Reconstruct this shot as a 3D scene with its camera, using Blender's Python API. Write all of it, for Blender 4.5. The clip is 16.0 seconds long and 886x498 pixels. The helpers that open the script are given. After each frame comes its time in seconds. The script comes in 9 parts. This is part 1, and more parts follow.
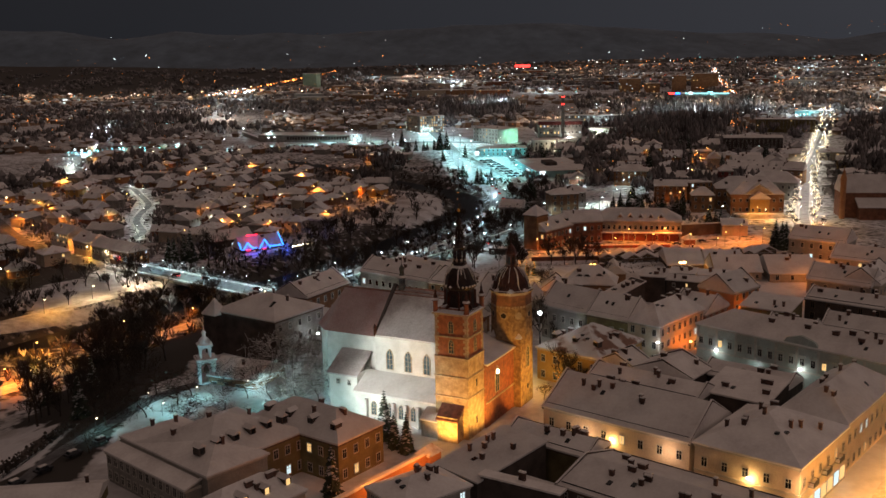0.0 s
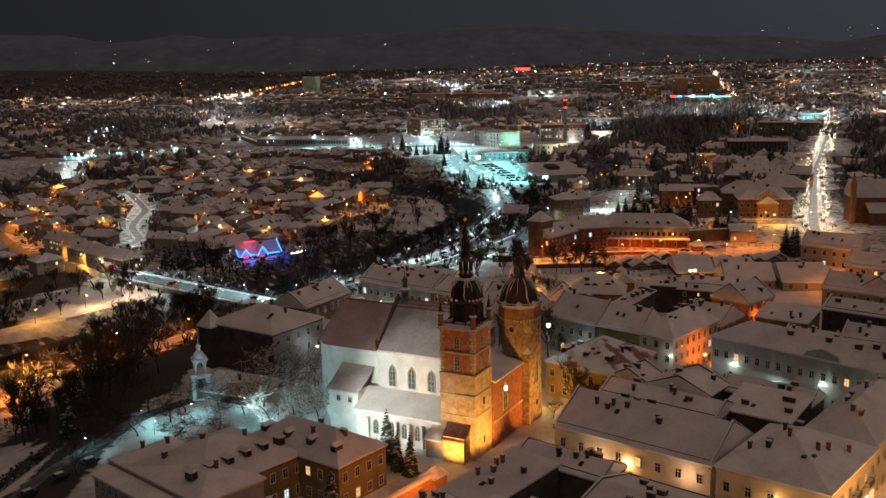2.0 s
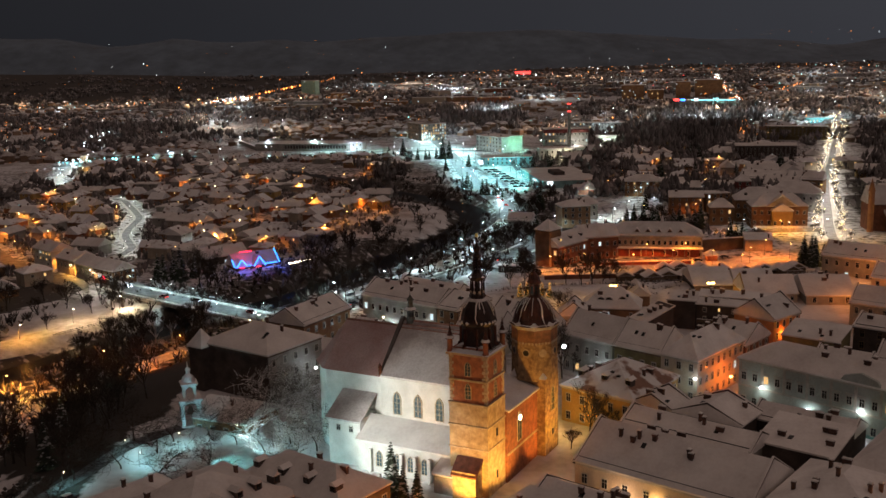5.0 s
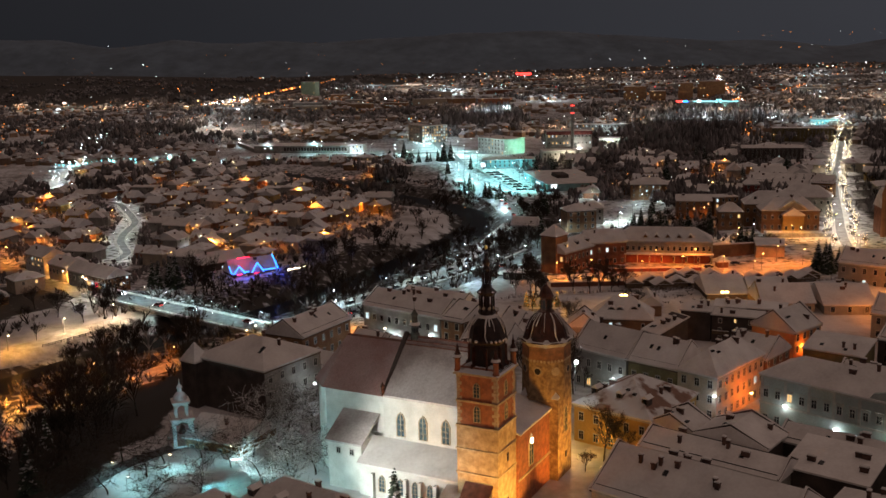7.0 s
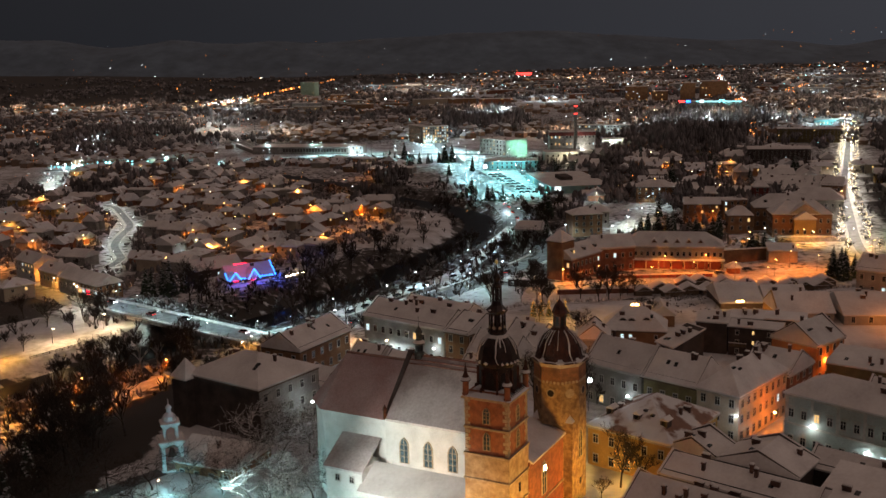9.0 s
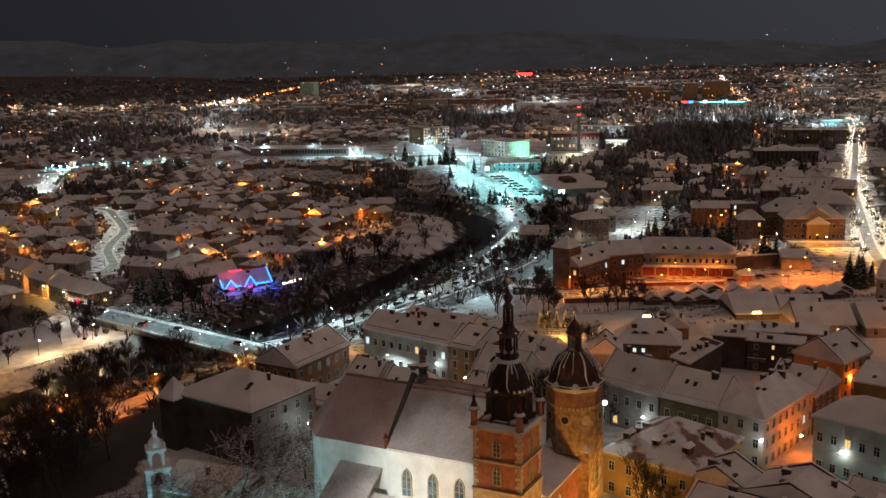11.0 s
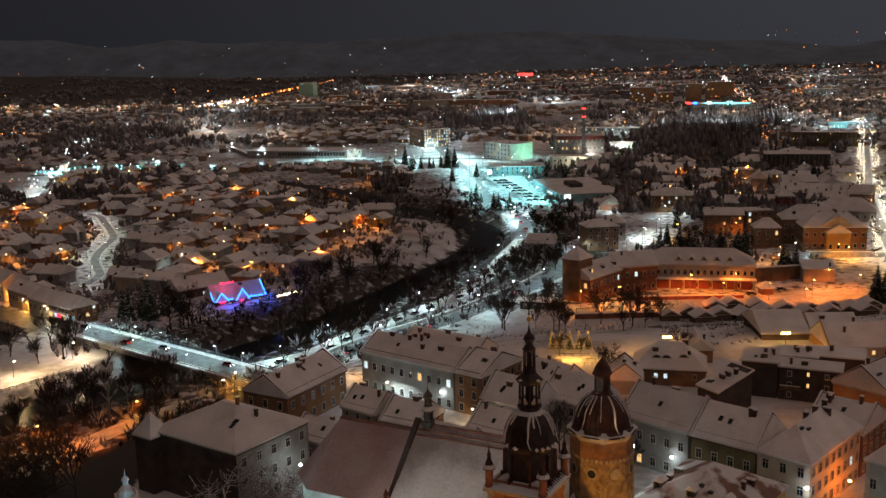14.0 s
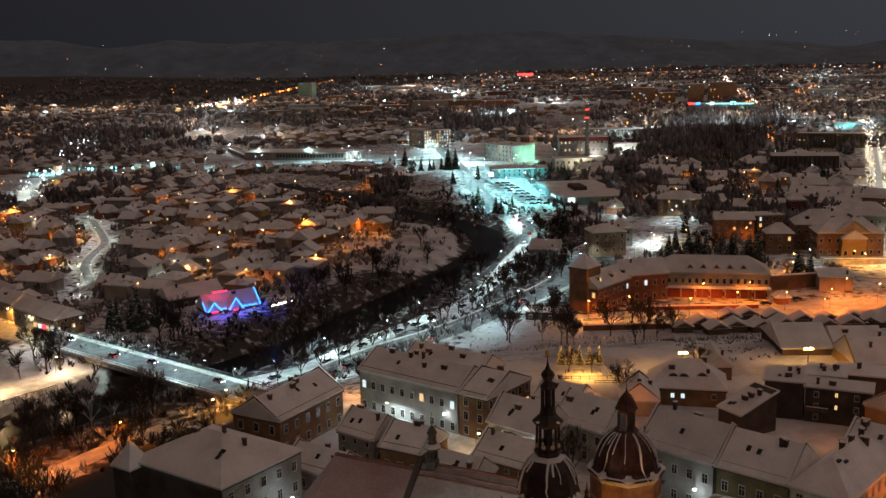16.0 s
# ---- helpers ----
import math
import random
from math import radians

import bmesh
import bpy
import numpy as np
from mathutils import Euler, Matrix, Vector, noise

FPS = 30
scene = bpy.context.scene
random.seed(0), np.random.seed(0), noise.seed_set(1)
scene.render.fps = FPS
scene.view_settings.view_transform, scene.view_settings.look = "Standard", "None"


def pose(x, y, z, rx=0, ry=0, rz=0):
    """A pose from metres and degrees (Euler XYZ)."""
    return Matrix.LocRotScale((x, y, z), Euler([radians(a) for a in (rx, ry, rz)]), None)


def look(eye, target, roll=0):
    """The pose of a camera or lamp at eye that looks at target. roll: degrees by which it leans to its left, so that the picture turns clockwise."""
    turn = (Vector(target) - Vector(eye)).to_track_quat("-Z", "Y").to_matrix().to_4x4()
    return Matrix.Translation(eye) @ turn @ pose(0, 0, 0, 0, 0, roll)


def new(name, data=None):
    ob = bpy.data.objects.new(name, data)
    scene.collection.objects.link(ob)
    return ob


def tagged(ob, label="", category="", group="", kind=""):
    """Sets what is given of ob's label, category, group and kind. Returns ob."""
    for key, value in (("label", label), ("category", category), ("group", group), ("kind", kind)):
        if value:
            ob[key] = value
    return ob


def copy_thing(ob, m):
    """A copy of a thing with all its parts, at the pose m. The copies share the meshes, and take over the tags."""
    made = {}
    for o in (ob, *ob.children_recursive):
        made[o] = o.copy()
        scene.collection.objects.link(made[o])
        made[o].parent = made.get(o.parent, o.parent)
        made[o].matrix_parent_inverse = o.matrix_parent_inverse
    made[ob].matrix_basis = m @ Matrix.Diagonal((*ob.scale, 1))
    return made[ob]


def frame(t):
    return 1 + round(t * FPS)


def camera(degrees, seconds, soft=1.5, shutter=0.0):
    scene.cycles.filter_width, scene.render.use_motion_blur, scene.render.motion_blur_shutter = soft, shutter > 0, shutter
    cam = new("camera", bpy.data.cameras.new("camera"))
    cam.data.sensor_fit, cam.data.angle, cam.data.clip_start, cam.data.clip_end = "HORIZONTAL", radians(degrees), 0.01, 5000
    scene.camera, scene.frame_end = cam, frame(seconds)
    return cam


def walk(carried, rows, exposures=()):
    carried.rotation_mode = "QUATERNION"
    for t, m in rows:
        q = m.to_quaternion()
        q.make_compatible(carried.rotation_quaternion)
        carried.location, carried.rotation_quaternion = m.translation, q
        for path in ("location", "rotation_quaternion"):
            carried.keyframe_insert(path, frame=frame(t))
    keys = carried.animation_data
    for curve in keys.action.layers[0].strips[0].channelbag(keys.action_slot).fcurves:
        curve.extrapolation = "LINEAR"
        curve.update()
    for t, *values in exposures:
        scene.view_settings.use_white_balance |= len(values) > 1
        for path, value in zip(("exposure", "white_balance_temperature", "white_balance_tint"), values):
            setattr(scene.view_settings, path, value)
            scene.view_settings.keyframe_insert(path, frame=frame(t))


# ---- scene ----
cam = camera(47.3, 16.0)
# seconds, eye (x, y, z), yaw, pitch, lean in degrees: a level flight over the old town
ROWS = [
    (0.0, 0.0, 0.0, 94.0, -0.0, -11.57, -1.2),
    (0.5, -0.32, 2.89, 93.87, -0.006, -11.515, -1.221),
    (1.0, -0.64, 5.8, 93.75, -0.015, -11.473, -1.245),
    (1.5, -0.96, 8.73, 93.62, -0.016, -11.428, -1.263),
    (2.0, -1.28, 11.71, 93.5, -0.024, -11.385, -1.275),
    (2.5, -1.61, 14.75, 93.37, -0.026, -11.341, -1.295),
    (3.0, -1.93, 17.86, 93.22, -0.032, -11.308, -1.303),
    (3.5, -2.26, 21.05, 93.09, -0.048, -11.267, -1.31),
    (4.0, -2.59, 24.32, 92.97, -0.054, -11.236, -1.32),
    (6.5, -4.24, 41.1, 92.5, -0.05, -11.121, -1.34),
    (7.0, -4.57, 44.53, 92.43, -0.054, -11.113, -1.339),
    (7.5, -4.9, 48.04, 92.38, -0.053, -11.116, -1.355),
    (8.0, -5.21, 51.64, 92.35, -0.057, -11.121, -1.359),
    (8.5, -5.5, 55.31, 92.32, -0.062, -11.117, -1.37),
    (9.0, -5.76, 59.05, 92.29, -0.061, -11.115, -1.385),
    (11.5, -6.99, 78.2, 92.18, -0.072, -11.106, -1.387),
    (12.0, -7.22, 82.13, 92.17, -0.079, -11.104, -1.388),
    (12.5, -7.45, 86.15, 92.16, -0.08, -11.101, -1.373),
    (13.0, -7.68, 90.24, 92.16, -0.093, -11.102, -1.355),
    (13.5, -7.9, 94.39, 92.16, -0.089, -11.101, -1.347),
    (14.0, -8.12, 98.6, 92.14, -0.097, -11.096, -1.345),
    (14.5, -8.33, 102.84, 92.09, -0.101, -11.096, -1.341),
    (15.0, -8.55, 107.09, 92.03, -0.106, -11.091, -1.349),
    (15.5, -8.76, 111.36, 91.95, -0.109, -11.085, -1.356),
    (16.0, -8.96, 115.63, 91.87, -0.126, -11.09, -1.342),
]


def flight(x, y, z, yaw, pitch, lean):
    ahead = Vector((-math.sin(radians(yaw)) * math.cos(radians(pitch)), math.cos(radians(yaw)) * math.cos(radians(pitch)), math.sin(radians(pitch))))
    return look((x, y, z), Vector((x, y, z)) + ahead, lean)


walk(cam, [(row[0], flight(*row[1:])) for row in ROWS])

# ---- night sky: low cloud lit by the town, brighter overhead than at the horizon ----
world = bpy.data.worlds.new("night_sky")
scene.world = world
world.use_nodes = True
wn = world.node_tree.nodes
wl = world.node_tree.links
wn.clear()
wcoord = wn.new("ShaderNodeTexCoord")
wsep = wn.new("ShaderNodeSeparateXYZ")
wramp = wn.new("ShaderNodeValToRGB")
wback = wn.new("ShaderNodeBackground")
wout = wn.new("ShaderNodeOutputWorld")
wnoise = wn.new("ShaderNodeTexNoise")
wnoise.inputs["Scale"].default_value = 2.2
wnoise.inputs["Detail"].default_value = 5
wmix = wn.new("ShaderNodeMixRGB")
wmix.blend_type = "MULTIPLY"
wmix.inputs[0].default_value = 0.35
wl.new(wcoord.outputs["Generated"], wsep.inputs[0])
wl.new(wcoord.outputs["Generated"], wnoise.inputs["Vector"])
wl.new(wsep.outputs["Z"], wramp.inputs[0])
wl.new(wramp.outputs[0], wmix.inputs[1])
wl.new(wnoise.outputs["Fac"], wmix.inputs[2])
wside = wn.new("ShaderNodeMapRange")
wside.inputs["From Min"].default_value, wside.inputs["From Max"].default_value = -0.5, 0.5
wside.inputs["To Min"].default_value, wside.inputs["To Max"].default_value = 0.50, 1.65
wl.new(wsep.outputs["X"], wside.inputs["Value"])
wglow = wn.new("ShaderNodeMixRGB")
wglow.blend_type, wglow.inputs[0].default_value = "MULTIPLY", 1.0
wl.new(wmix.outputs[0], wglow.inputs[1])
wl.new(wside.outputs[0], wglow.inputs[2])
wl.new(wglow.outputs[0], wback.inputs[0])
wl.new(wback.outputs[0], wout.inputs[0])
SKY = wramp.color_ramp
SKY.elements[0].position, SKY.elements[0].color = 0.0, (0.029, 0.030, 0.036, 1)
SKY.elements[1].position, SKY.elements[1].color = 1.0, (0.243, 0.163, 0.129, 1)
e = SKY.elements.new(0.12)
e.color = (0.035, 0.0345, 0.040, 1)
e = SKY.elements.new(0.4)
e.color = (0.136, 0.102, 0.091, 1)
wback.inputs[1].default_value = 1.0


def lamp(x, y, z, watts, colour, radius=0.4):
    data = bpy.data.lights.new("lamp_light", "POINT")
    data.energy, data.color, data.shadow_soft_size = watts * 2.2, colour, radius
    ob = new("lamp_light", data)
    ob.location = (x, y, z)
    return ob


def downlight(x, y, z, watts, colour, radius=0.35):
    """A street lamp's shielded light: nothing goes up or level."""
    data = bpy.data.lights.new("lamp_light", "SPOT")
    data.energy, data.color, data.shadow_soft_size = watts * 4.6, colour, radius
    data.spot_size, data.spot_blend = radians(166), 0.35
    ob = new("lamp_light", data)
    ob.location = (x, y, z)
    return ob


def spot(eye, target, watts, colour, degrees, radius=0.6):
    data = bpy.data.lights.new("flood_light", "SPOT")
    data.energy, data.color, data.shadow_soft_size = watts, colour, radius
    data.spot_size, data.spot_blend = radians(degrees), 0.6
    ob = new("flood_light", data)
    ob.matrix_world = look(eye, target)
    return ob


ORANGE, AMBER, COLD, CYAN, WARM = (1.0, 0.26, 0.03), (1.0, 0.43, 0.075), (0.78, 0.95, 1.0), (0.28, 0.93, 1.0), (1.0, 0.72, 0.4)


# ---- materials ----
def material(name, colour, rough=0.85, dark=None, scale=1.0, fine=12.0, bump=0.2, metal=0.0, island=0.0, obj=0.0, spread=(0.35, 0.7)):
    """A surface of two colours mingled at two scales, with fine relief. scale: patches a metre; fine: grain a metre."""
    m = bpy.data.materials.new(name)
    m.use_nodes = True
    n, l = m.node_tree.nodes, m.node_tree.links
    b = n["Principled BSDF"]
    b.inputs["Roughness"].default_value, b.inputs["Metallic"].default_value = rough, metal
    c = n.new("ShaderNodeTexCoord")
    geo = n.new("ShaderNodeNewGeometry")
    big, small = n.new("ShaderNodeTexNoise"), n.new("ShaderNodeTexNoise")
    big.inputs["Scale"].default_value, big.inputs["Detail"].default_value = scale, 5
    small.inputs["Scale"].default_value, small.inputs["Detail"].default_value = fine, 3
    l.new(geo.outputs["Position"], big.inputs["Vector"])
    l.new(geo.outputs["Position"], small.inputs["Vector"])
    ramp = n.new("ShaderNodeValToRGB")
    ramp.color_ramp.elements[0].position, ramp.color_ramp.elements[1].position = spread
    dark = dark or tuple(v * 0.7 for v in colour)
    ramp.color_ramp.elements[0].color, ramp.color_ramp.elements[1].color = (*dark, 1), (*colour, 1)
    l.new(big.outputs["Fac"], ramp.inputs[0])
    mix = n.new("ShaderNodeMixRGB")
    mix.blend_type, mix.inputs[0].default_value = "OVERLAY", 0.35
    l.new(ramp.outputs[0], mix.inputs[1])
    l.new(small.outputs["Fac"], mix.inputs[2])
    last = mix.outputs[0]
    if island or obj:
        info = n.new("ShaderNodeObjectInfo")
        hsv = n.new("ShaderNodeHueSaturation")
        ma = n.new("ShaderNodeMapRange")
        amount = island or obj
        ma.inputs["To Min"].default_value, ma.inputs["To Max"].default_value = 1 - amount, 1 + amount
        l.new(geo.outputs["Random Per Island"] if island else info.outputs["Random"], ma.inputs["Value"])
        l.new(ma.outputs[0], hsv.inputs["Value"])
        l.new(last, hsv.inputs["Color"])
        last = hsv.outputs[0]
    l.new(last, b.inputs["Base Color"])
    if bump:
        bp = n.new("ShaderNodeBump")
        bp.inputs["Strength"].default_value, bp.inputs["Distance"].default_value = bump, 0.05
        l.new(small.outputs["Fac"], bp.inputs["Height"])
        l.new(bp.outputs[0], b.inputs["Normal"])
    return m


def glowing(name, colour, strength, vary=0.0, sampled=False):
    m = bpy.data.materials.new(name)
    m.use_nodes = True
    n, l = m.node_tree.nodes, m.node_tree.links
    n.clear()
    e, o = n.new("ShaderNodeEmission"), n.new("ShaderNodeOutputMaterial")
    e.inputs[0].default_value, e.inputs[1].default_value = (*colour, 1), strength
    if vary:
        geo, ma, pw = n.new("ShaderNodeNewGeometry"), n.new("ShaderNodeMapRange"), n.new("ShaderNodeMath")
        pw.operation, pw.inputs[1].default_value = "POWER", 2.5
        ma.inputs["To Min"].default_value, ma.inputs["To Max"].default_value = strength * (1 - vary), strength * (1 + 2 * vary)
        l.new(geo.outputs["Random Per Island"], pw.inputs[0])
        l.new(pw.outputs[0], ma.inputs["Value"])
        l.new(ma.outputs[0], e.inputs[1])
    l.new(e.outputs[0], o.inputs[0])
    m.cycles.emission_sampling = "AUTO" if sampled else "NONE"
    return m


SNOW = material("roof_snow", (0.80, 0.775, 0.76), 0.7, (0.64, 0.61, 0.60), 0.16, 1.4, 0.6, obj=0.12, spread=(0.3, 0.62))
SNOW_PATCHY = material("patchy_roof_snow", (0.76, 0.76, 0.78), 0.7, (0.26, 0.17, 0.14), 0.22, 1.1, 0.35, obj=0.07, spread=(0.30, 0.44))
SNOW_MELTING = material("sliding_roof_snow", (0.76, 0.75, 0.75), 0.7, (0.25, 0.14, 0.10), 0.17, 0.6, 0.5, obj=0.0, spread=(0.42, 0.50))
GROUND_SNOW = material("ground_snow", (0.70, 0.70, 0.73), 0.8, (0.34, 0.32, 0.31), 0.05, 0.5, 0.4, spread=(0.30, 0.55))
gn, gl = GROUND_SNOW.node_tree.nodes, GROUND_SNOW.node_tree.links
g_attr, g_noise, g_geo, g_add, g_ramp, g_mix = (gn.new(k) for k in ("ShaderNodeAttribute", "ShaderNodeTexNoise", "ShaderNodeNewGeometry", "ShaderNodeMath", "ShaderNodeValToRGB", "ShaderNodeMixRGB"))
g_attr.attribute_name = "undergrowth"
g_noise.inputs["Scale"].default_value, g_noise.inputs["Detail"].default_value = 0.30, 12
gl.new(g_geo.outputs["Position"], g_noise.inputs["Vector"])
gl.new(g_attr.outputs["Fac"], g_add.inputs[0])
gl.new(g_noise.outputs["Fac"], g_add.inputs[1])
gl.new(g_add.outputs[0], g_ramp.inputs[0])
g_ramp.color_ramp.elements[0].position, g_ramp.color_ramp.elements[1].position = 0.80, 1.08
g_old = gn["Principled BSDF"].inputs["Base Color"].links[0].from_socket
gl.new(g_ramp.outputs[0], g_mix.inputs[0])
gl.new(g_old, g_mix.inputs[1])
g_mix.inputs[2].default_value = (0.040, 0.034, 0.029, 1)
gl.new(g_mix.outputs[0], gn["Principled BSDF"].inputs["Base Color"])
TRODDEN = material("trodden_snow", (0.72, 0.71, 0.70), 0.75, (0.42, 0.40, 0.38), 0.3, 1.8, 0.4)
ROADWAY = material("snowy_asphalt", (0.20, 0.20, 0.21), 0.5, (0.06, 0.06, 0.065), 0.3, 1.2, 0.3)
TRACKS = material("wet_wheel_track", (0.20, 0.20, 0.21), 0.62, (0.09, 0.09, 0.095), 0.4, 2.0, 0.2)
SCRUB = material("dark_scrub", (0.12, 0.10, 0.09), 0.95, (0.04, 0.034, 0.03), 0.2, 2.5, 0.4, island=0.6)
WATER = material("river_water", (0.010, 0.011, 0.012), 0.3, (0.006, 0.007, 0.008), 0.15, 0.8, 0.5)
WATER.node_tree.nodes["Principled BSDF"].inputs["Specular IOR Level"].default_value = 0.02
BARK = material("bark", (0.075, 0.058, 0.045), 0.95, (0.035, 0.028, 0.022), 1.5, 9, 0.5)
FIR = material("fir_needles", (0.055, 0.075, 0.05), 0.9, (0.02, 0.03, 0.02), 0.8, 6, 0.4, island=0.35)
FIR_SNOW = material("snow_on_fir", (0.70, 0.71, 0.73), 0.8, (0.35, 0.36, 0.36), 1.0, 5, 0.4)
BRICK = material("red_brick", (0.42, 0.17, 0.09), 0.9, (0.24, 0.10, 0.06), 0.9, 6, 0.5)
STONE = material("pale_sandstone", (0.52, 0.42, 0.27), 0.9, (0.30, 0.22, 0.13), 0.8, 4, 0.6)
QUOIN = material("quoin_stone", (0.55, 0.46, 0.34), 0.9, (0.36, 0.29, 0.2), 1.2, 5, 0.4)
RUBBLE = material("rubble_stone", (0.46, 0.33, 0.18), 0.92, (0.20, 0.13, 0.075), 0.9, 3.0, 0.8)
LIME = material("lime_plaster", (0.74, 0.73, 0.70), 0.9, (0.58, 0.57, 0.54), 0.35, 5, 0.25)
COPPER = material("dark_copper_sheet", (0.13, 0.05, 0.035), 0.38, (0.05, 0.025, 0.02), 0.9, 4, 0.3, metal=0.55)
TILE_RED = material("red_tile_roof_thin_snow", (0.52, 0.39, 0.38), 0.8, (0.33, 0.155, 0.145), 0.12, 3, 0.4, spread=(0.25, 0.8))
SLATE = material("slate_roof_thin_snow", (0.58, 0.53, 0.53), 0.75, (0.28, 0.23, 0.22), 0.10, 2, 0.35, spread=(0.34, 0.62))
BLACK_COPPER = material("blackened_copper", (0.055, 0.03, 0.025), 0.42, (0.02, 0.014, 0.013), 0.9, 4, 0.3, metal=0.4)
VERDIGRIS = material("greened_copper", (0.10, 0.115, 0.10), 0.55, (0.05, 0.04, 0.035), 1.2, 5, 0.3, metal=0.3)
GILT = material("gilding", (0.75, 0.48, 0.14), 0.3, (0.55, 0.32, 0.08), 2, 9, 0.1, metal=0.9)
TILE = material("brown_tile", (0.27, 0.11, 0.075), 0.85, (0.14, 0.06, 0.045), 0.8, 6, 0.5)
IRON = material("dark_iron", (0.035, 0.035, 0.038), 0.5, (0.018, 0.018, 0.02), 2, 14, 0.2, metal=0.5)
STEEL = material("galvanised_steel", (0.30, 0.31, 0.32), 0.5, (0.18, 0.19, 0.2), 2, 14, 0.15, metal=0.6)
CONCRETE = material("weathered_concrete", (0.36, 0.35, 0.33), 0.9, (0.20, 0.19, 0.18), 0.5, 5, 0.4)
WOOD = material("weathered_boards", (0.20, 0.14, 0.09), 0.9, (0.10, 0.07, 0.045), 1.2, 8, 0.4)
TRIM = material("pale_trim", (0.58, 0.55, 0.50), 0.85, (0.42, 0.40, 0.36), 0.8, 7, 0.2)
CHIMNEY = material("sooty_brick", (0.18, 0.10, 0.075), 0.95, (0.07, 0.045, 0.04), 1.0, 6, 0.5, obj=0.3)
WALLS = {
    "cream": material("cream_plaster", (0.62, 0.53, 0.42), 0.9, (0.50, 0.42, 0.33), 0.25, 4, 0.2),
    "buff": material("buff_plaster", (0.52, 0.45, 0.36), 0.9, (0.38, 0.32, 0.25), 0.25, 4, 0.2),
    "blue": material("grey_blue_plaster", (0.49, 0.54, 0.51), 0.9, (0.39, 0.43, 0.41), 0.25, 4, 0.2),
    "yellow": material("ochre_plaster", (0.52, 0.36, 0.13), 0.9, (0.38, 0.25, 0.09), 0.25, 4, 0.2),
    "orange": material("apricot_plaster", (0.56, 0.29, 0.13), 0.9, (0.42, 0.20, 0.09), 0.25, 4, 0.2),
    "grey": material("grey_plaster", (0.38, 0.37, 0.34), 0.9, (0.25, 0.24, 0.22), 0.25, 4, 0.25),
    "olive": material("olive_plaster", (0.25, 0.21, 0.10), 0.9, (0.15, 0.12, 0.06), 0.3, 4, 0.25),
    "dark": material("dark_brown_wall", (0.11, 0.085, 0.075), 0.95, (0.055, 0.045, 0.04), 0.3, 4, 0.4),
    "brown": material("brown_plaster", (0.32, 0.19, 0.10), 0.9, (0.20, 0.11, 0.06), 0.3, 4, 0.3),
    "brick": material("dull_brick", (0.33, 0.15, 0.09), 0.9, (0.19, 0.085, 0.05), 0.5, 6, 0.4),
    "white": material("white_render", (0.66, 0.66, 0.64), 0.9, (0.5, 0.5, 0.48), 0.25, 4, 0.2),
    "green": material("green_lit_wall", (0.42, 0.60, 0.48), 0.9, (0.33, 0.48, 0.38), 0.25, 4, 0.2),
    "teal": material("teal_cladding", (0.26, 0.45, 0.45), 0.7, (0.18, 0.33, 0.33), 0.25, 4, 0.2),
    "red": material("dark_red_cladding", (0.26, 0.06, 0.05), 0.8, (0.15, 0.04, 0.035), 0.3, 4, 0.2),
}
GLASS = material("dark_window_glass", (0.015, 0.018, 0.022), 0.08, (0.01, 0.011, 0.014), 0.5, 2, 0.0)
LIT = glowing("lit_window_warm", (1.0, 0.62, 0.24), 1.1, sampled=False)
LIT_COOL = glowing("lit_window_cool", (0.75, 0.95, 1.0), 1.1, sampled=False)
LUM_ORANGE = glowing("sodium_lamp", (1.0, 0.48, 0.13), 22)
LUM_WHITE = glowing("white_lamp", (0.85, 0.96, 1.0), 22)
LUM_WARM = glowing("warm_lamp", (1.0, 0.75, 0.42), 22)
DOT_ORANGE = glowing("far_sodium_lights", (1.0, 0.30, 0.065), 2.5, 0.95)
DOT_WHITE = glowing("far_white_lights", (0.85, 0.95, 1.0), 3.4, 0.95)
DOT_CYAN = glowing("far_cyan_lights", (0.3, 0.9, 1.0), 3.0, 0.8)
DOT_RED_FAR = glowing("far_red_lights", (1.0, 0.06, 0.05), 1.6, 0.9)
LUM_SIGN = glowing("white_sign_face", (0.85, 0.96, 1.0), 2.2)
DOT_RED = glowing("red_lights", (1.0, 0.05, 0.04), 4.0)
NEON_BLUE = glowing("blue_light_strip", (0.03, 0.22, 1.0), 5, sampled=True)
NEON_RED = glowing("red_light_strip", (1.0, 0.02, 0.06), 5, sampled=True)
FAIRY = glowing("string_lights", (1.0, 0.80, 0.52), 5, 0.7)
GOLD = glowing("golden_string_lights", (1.0, 0.46, 0.08), 1.3, 0.8)


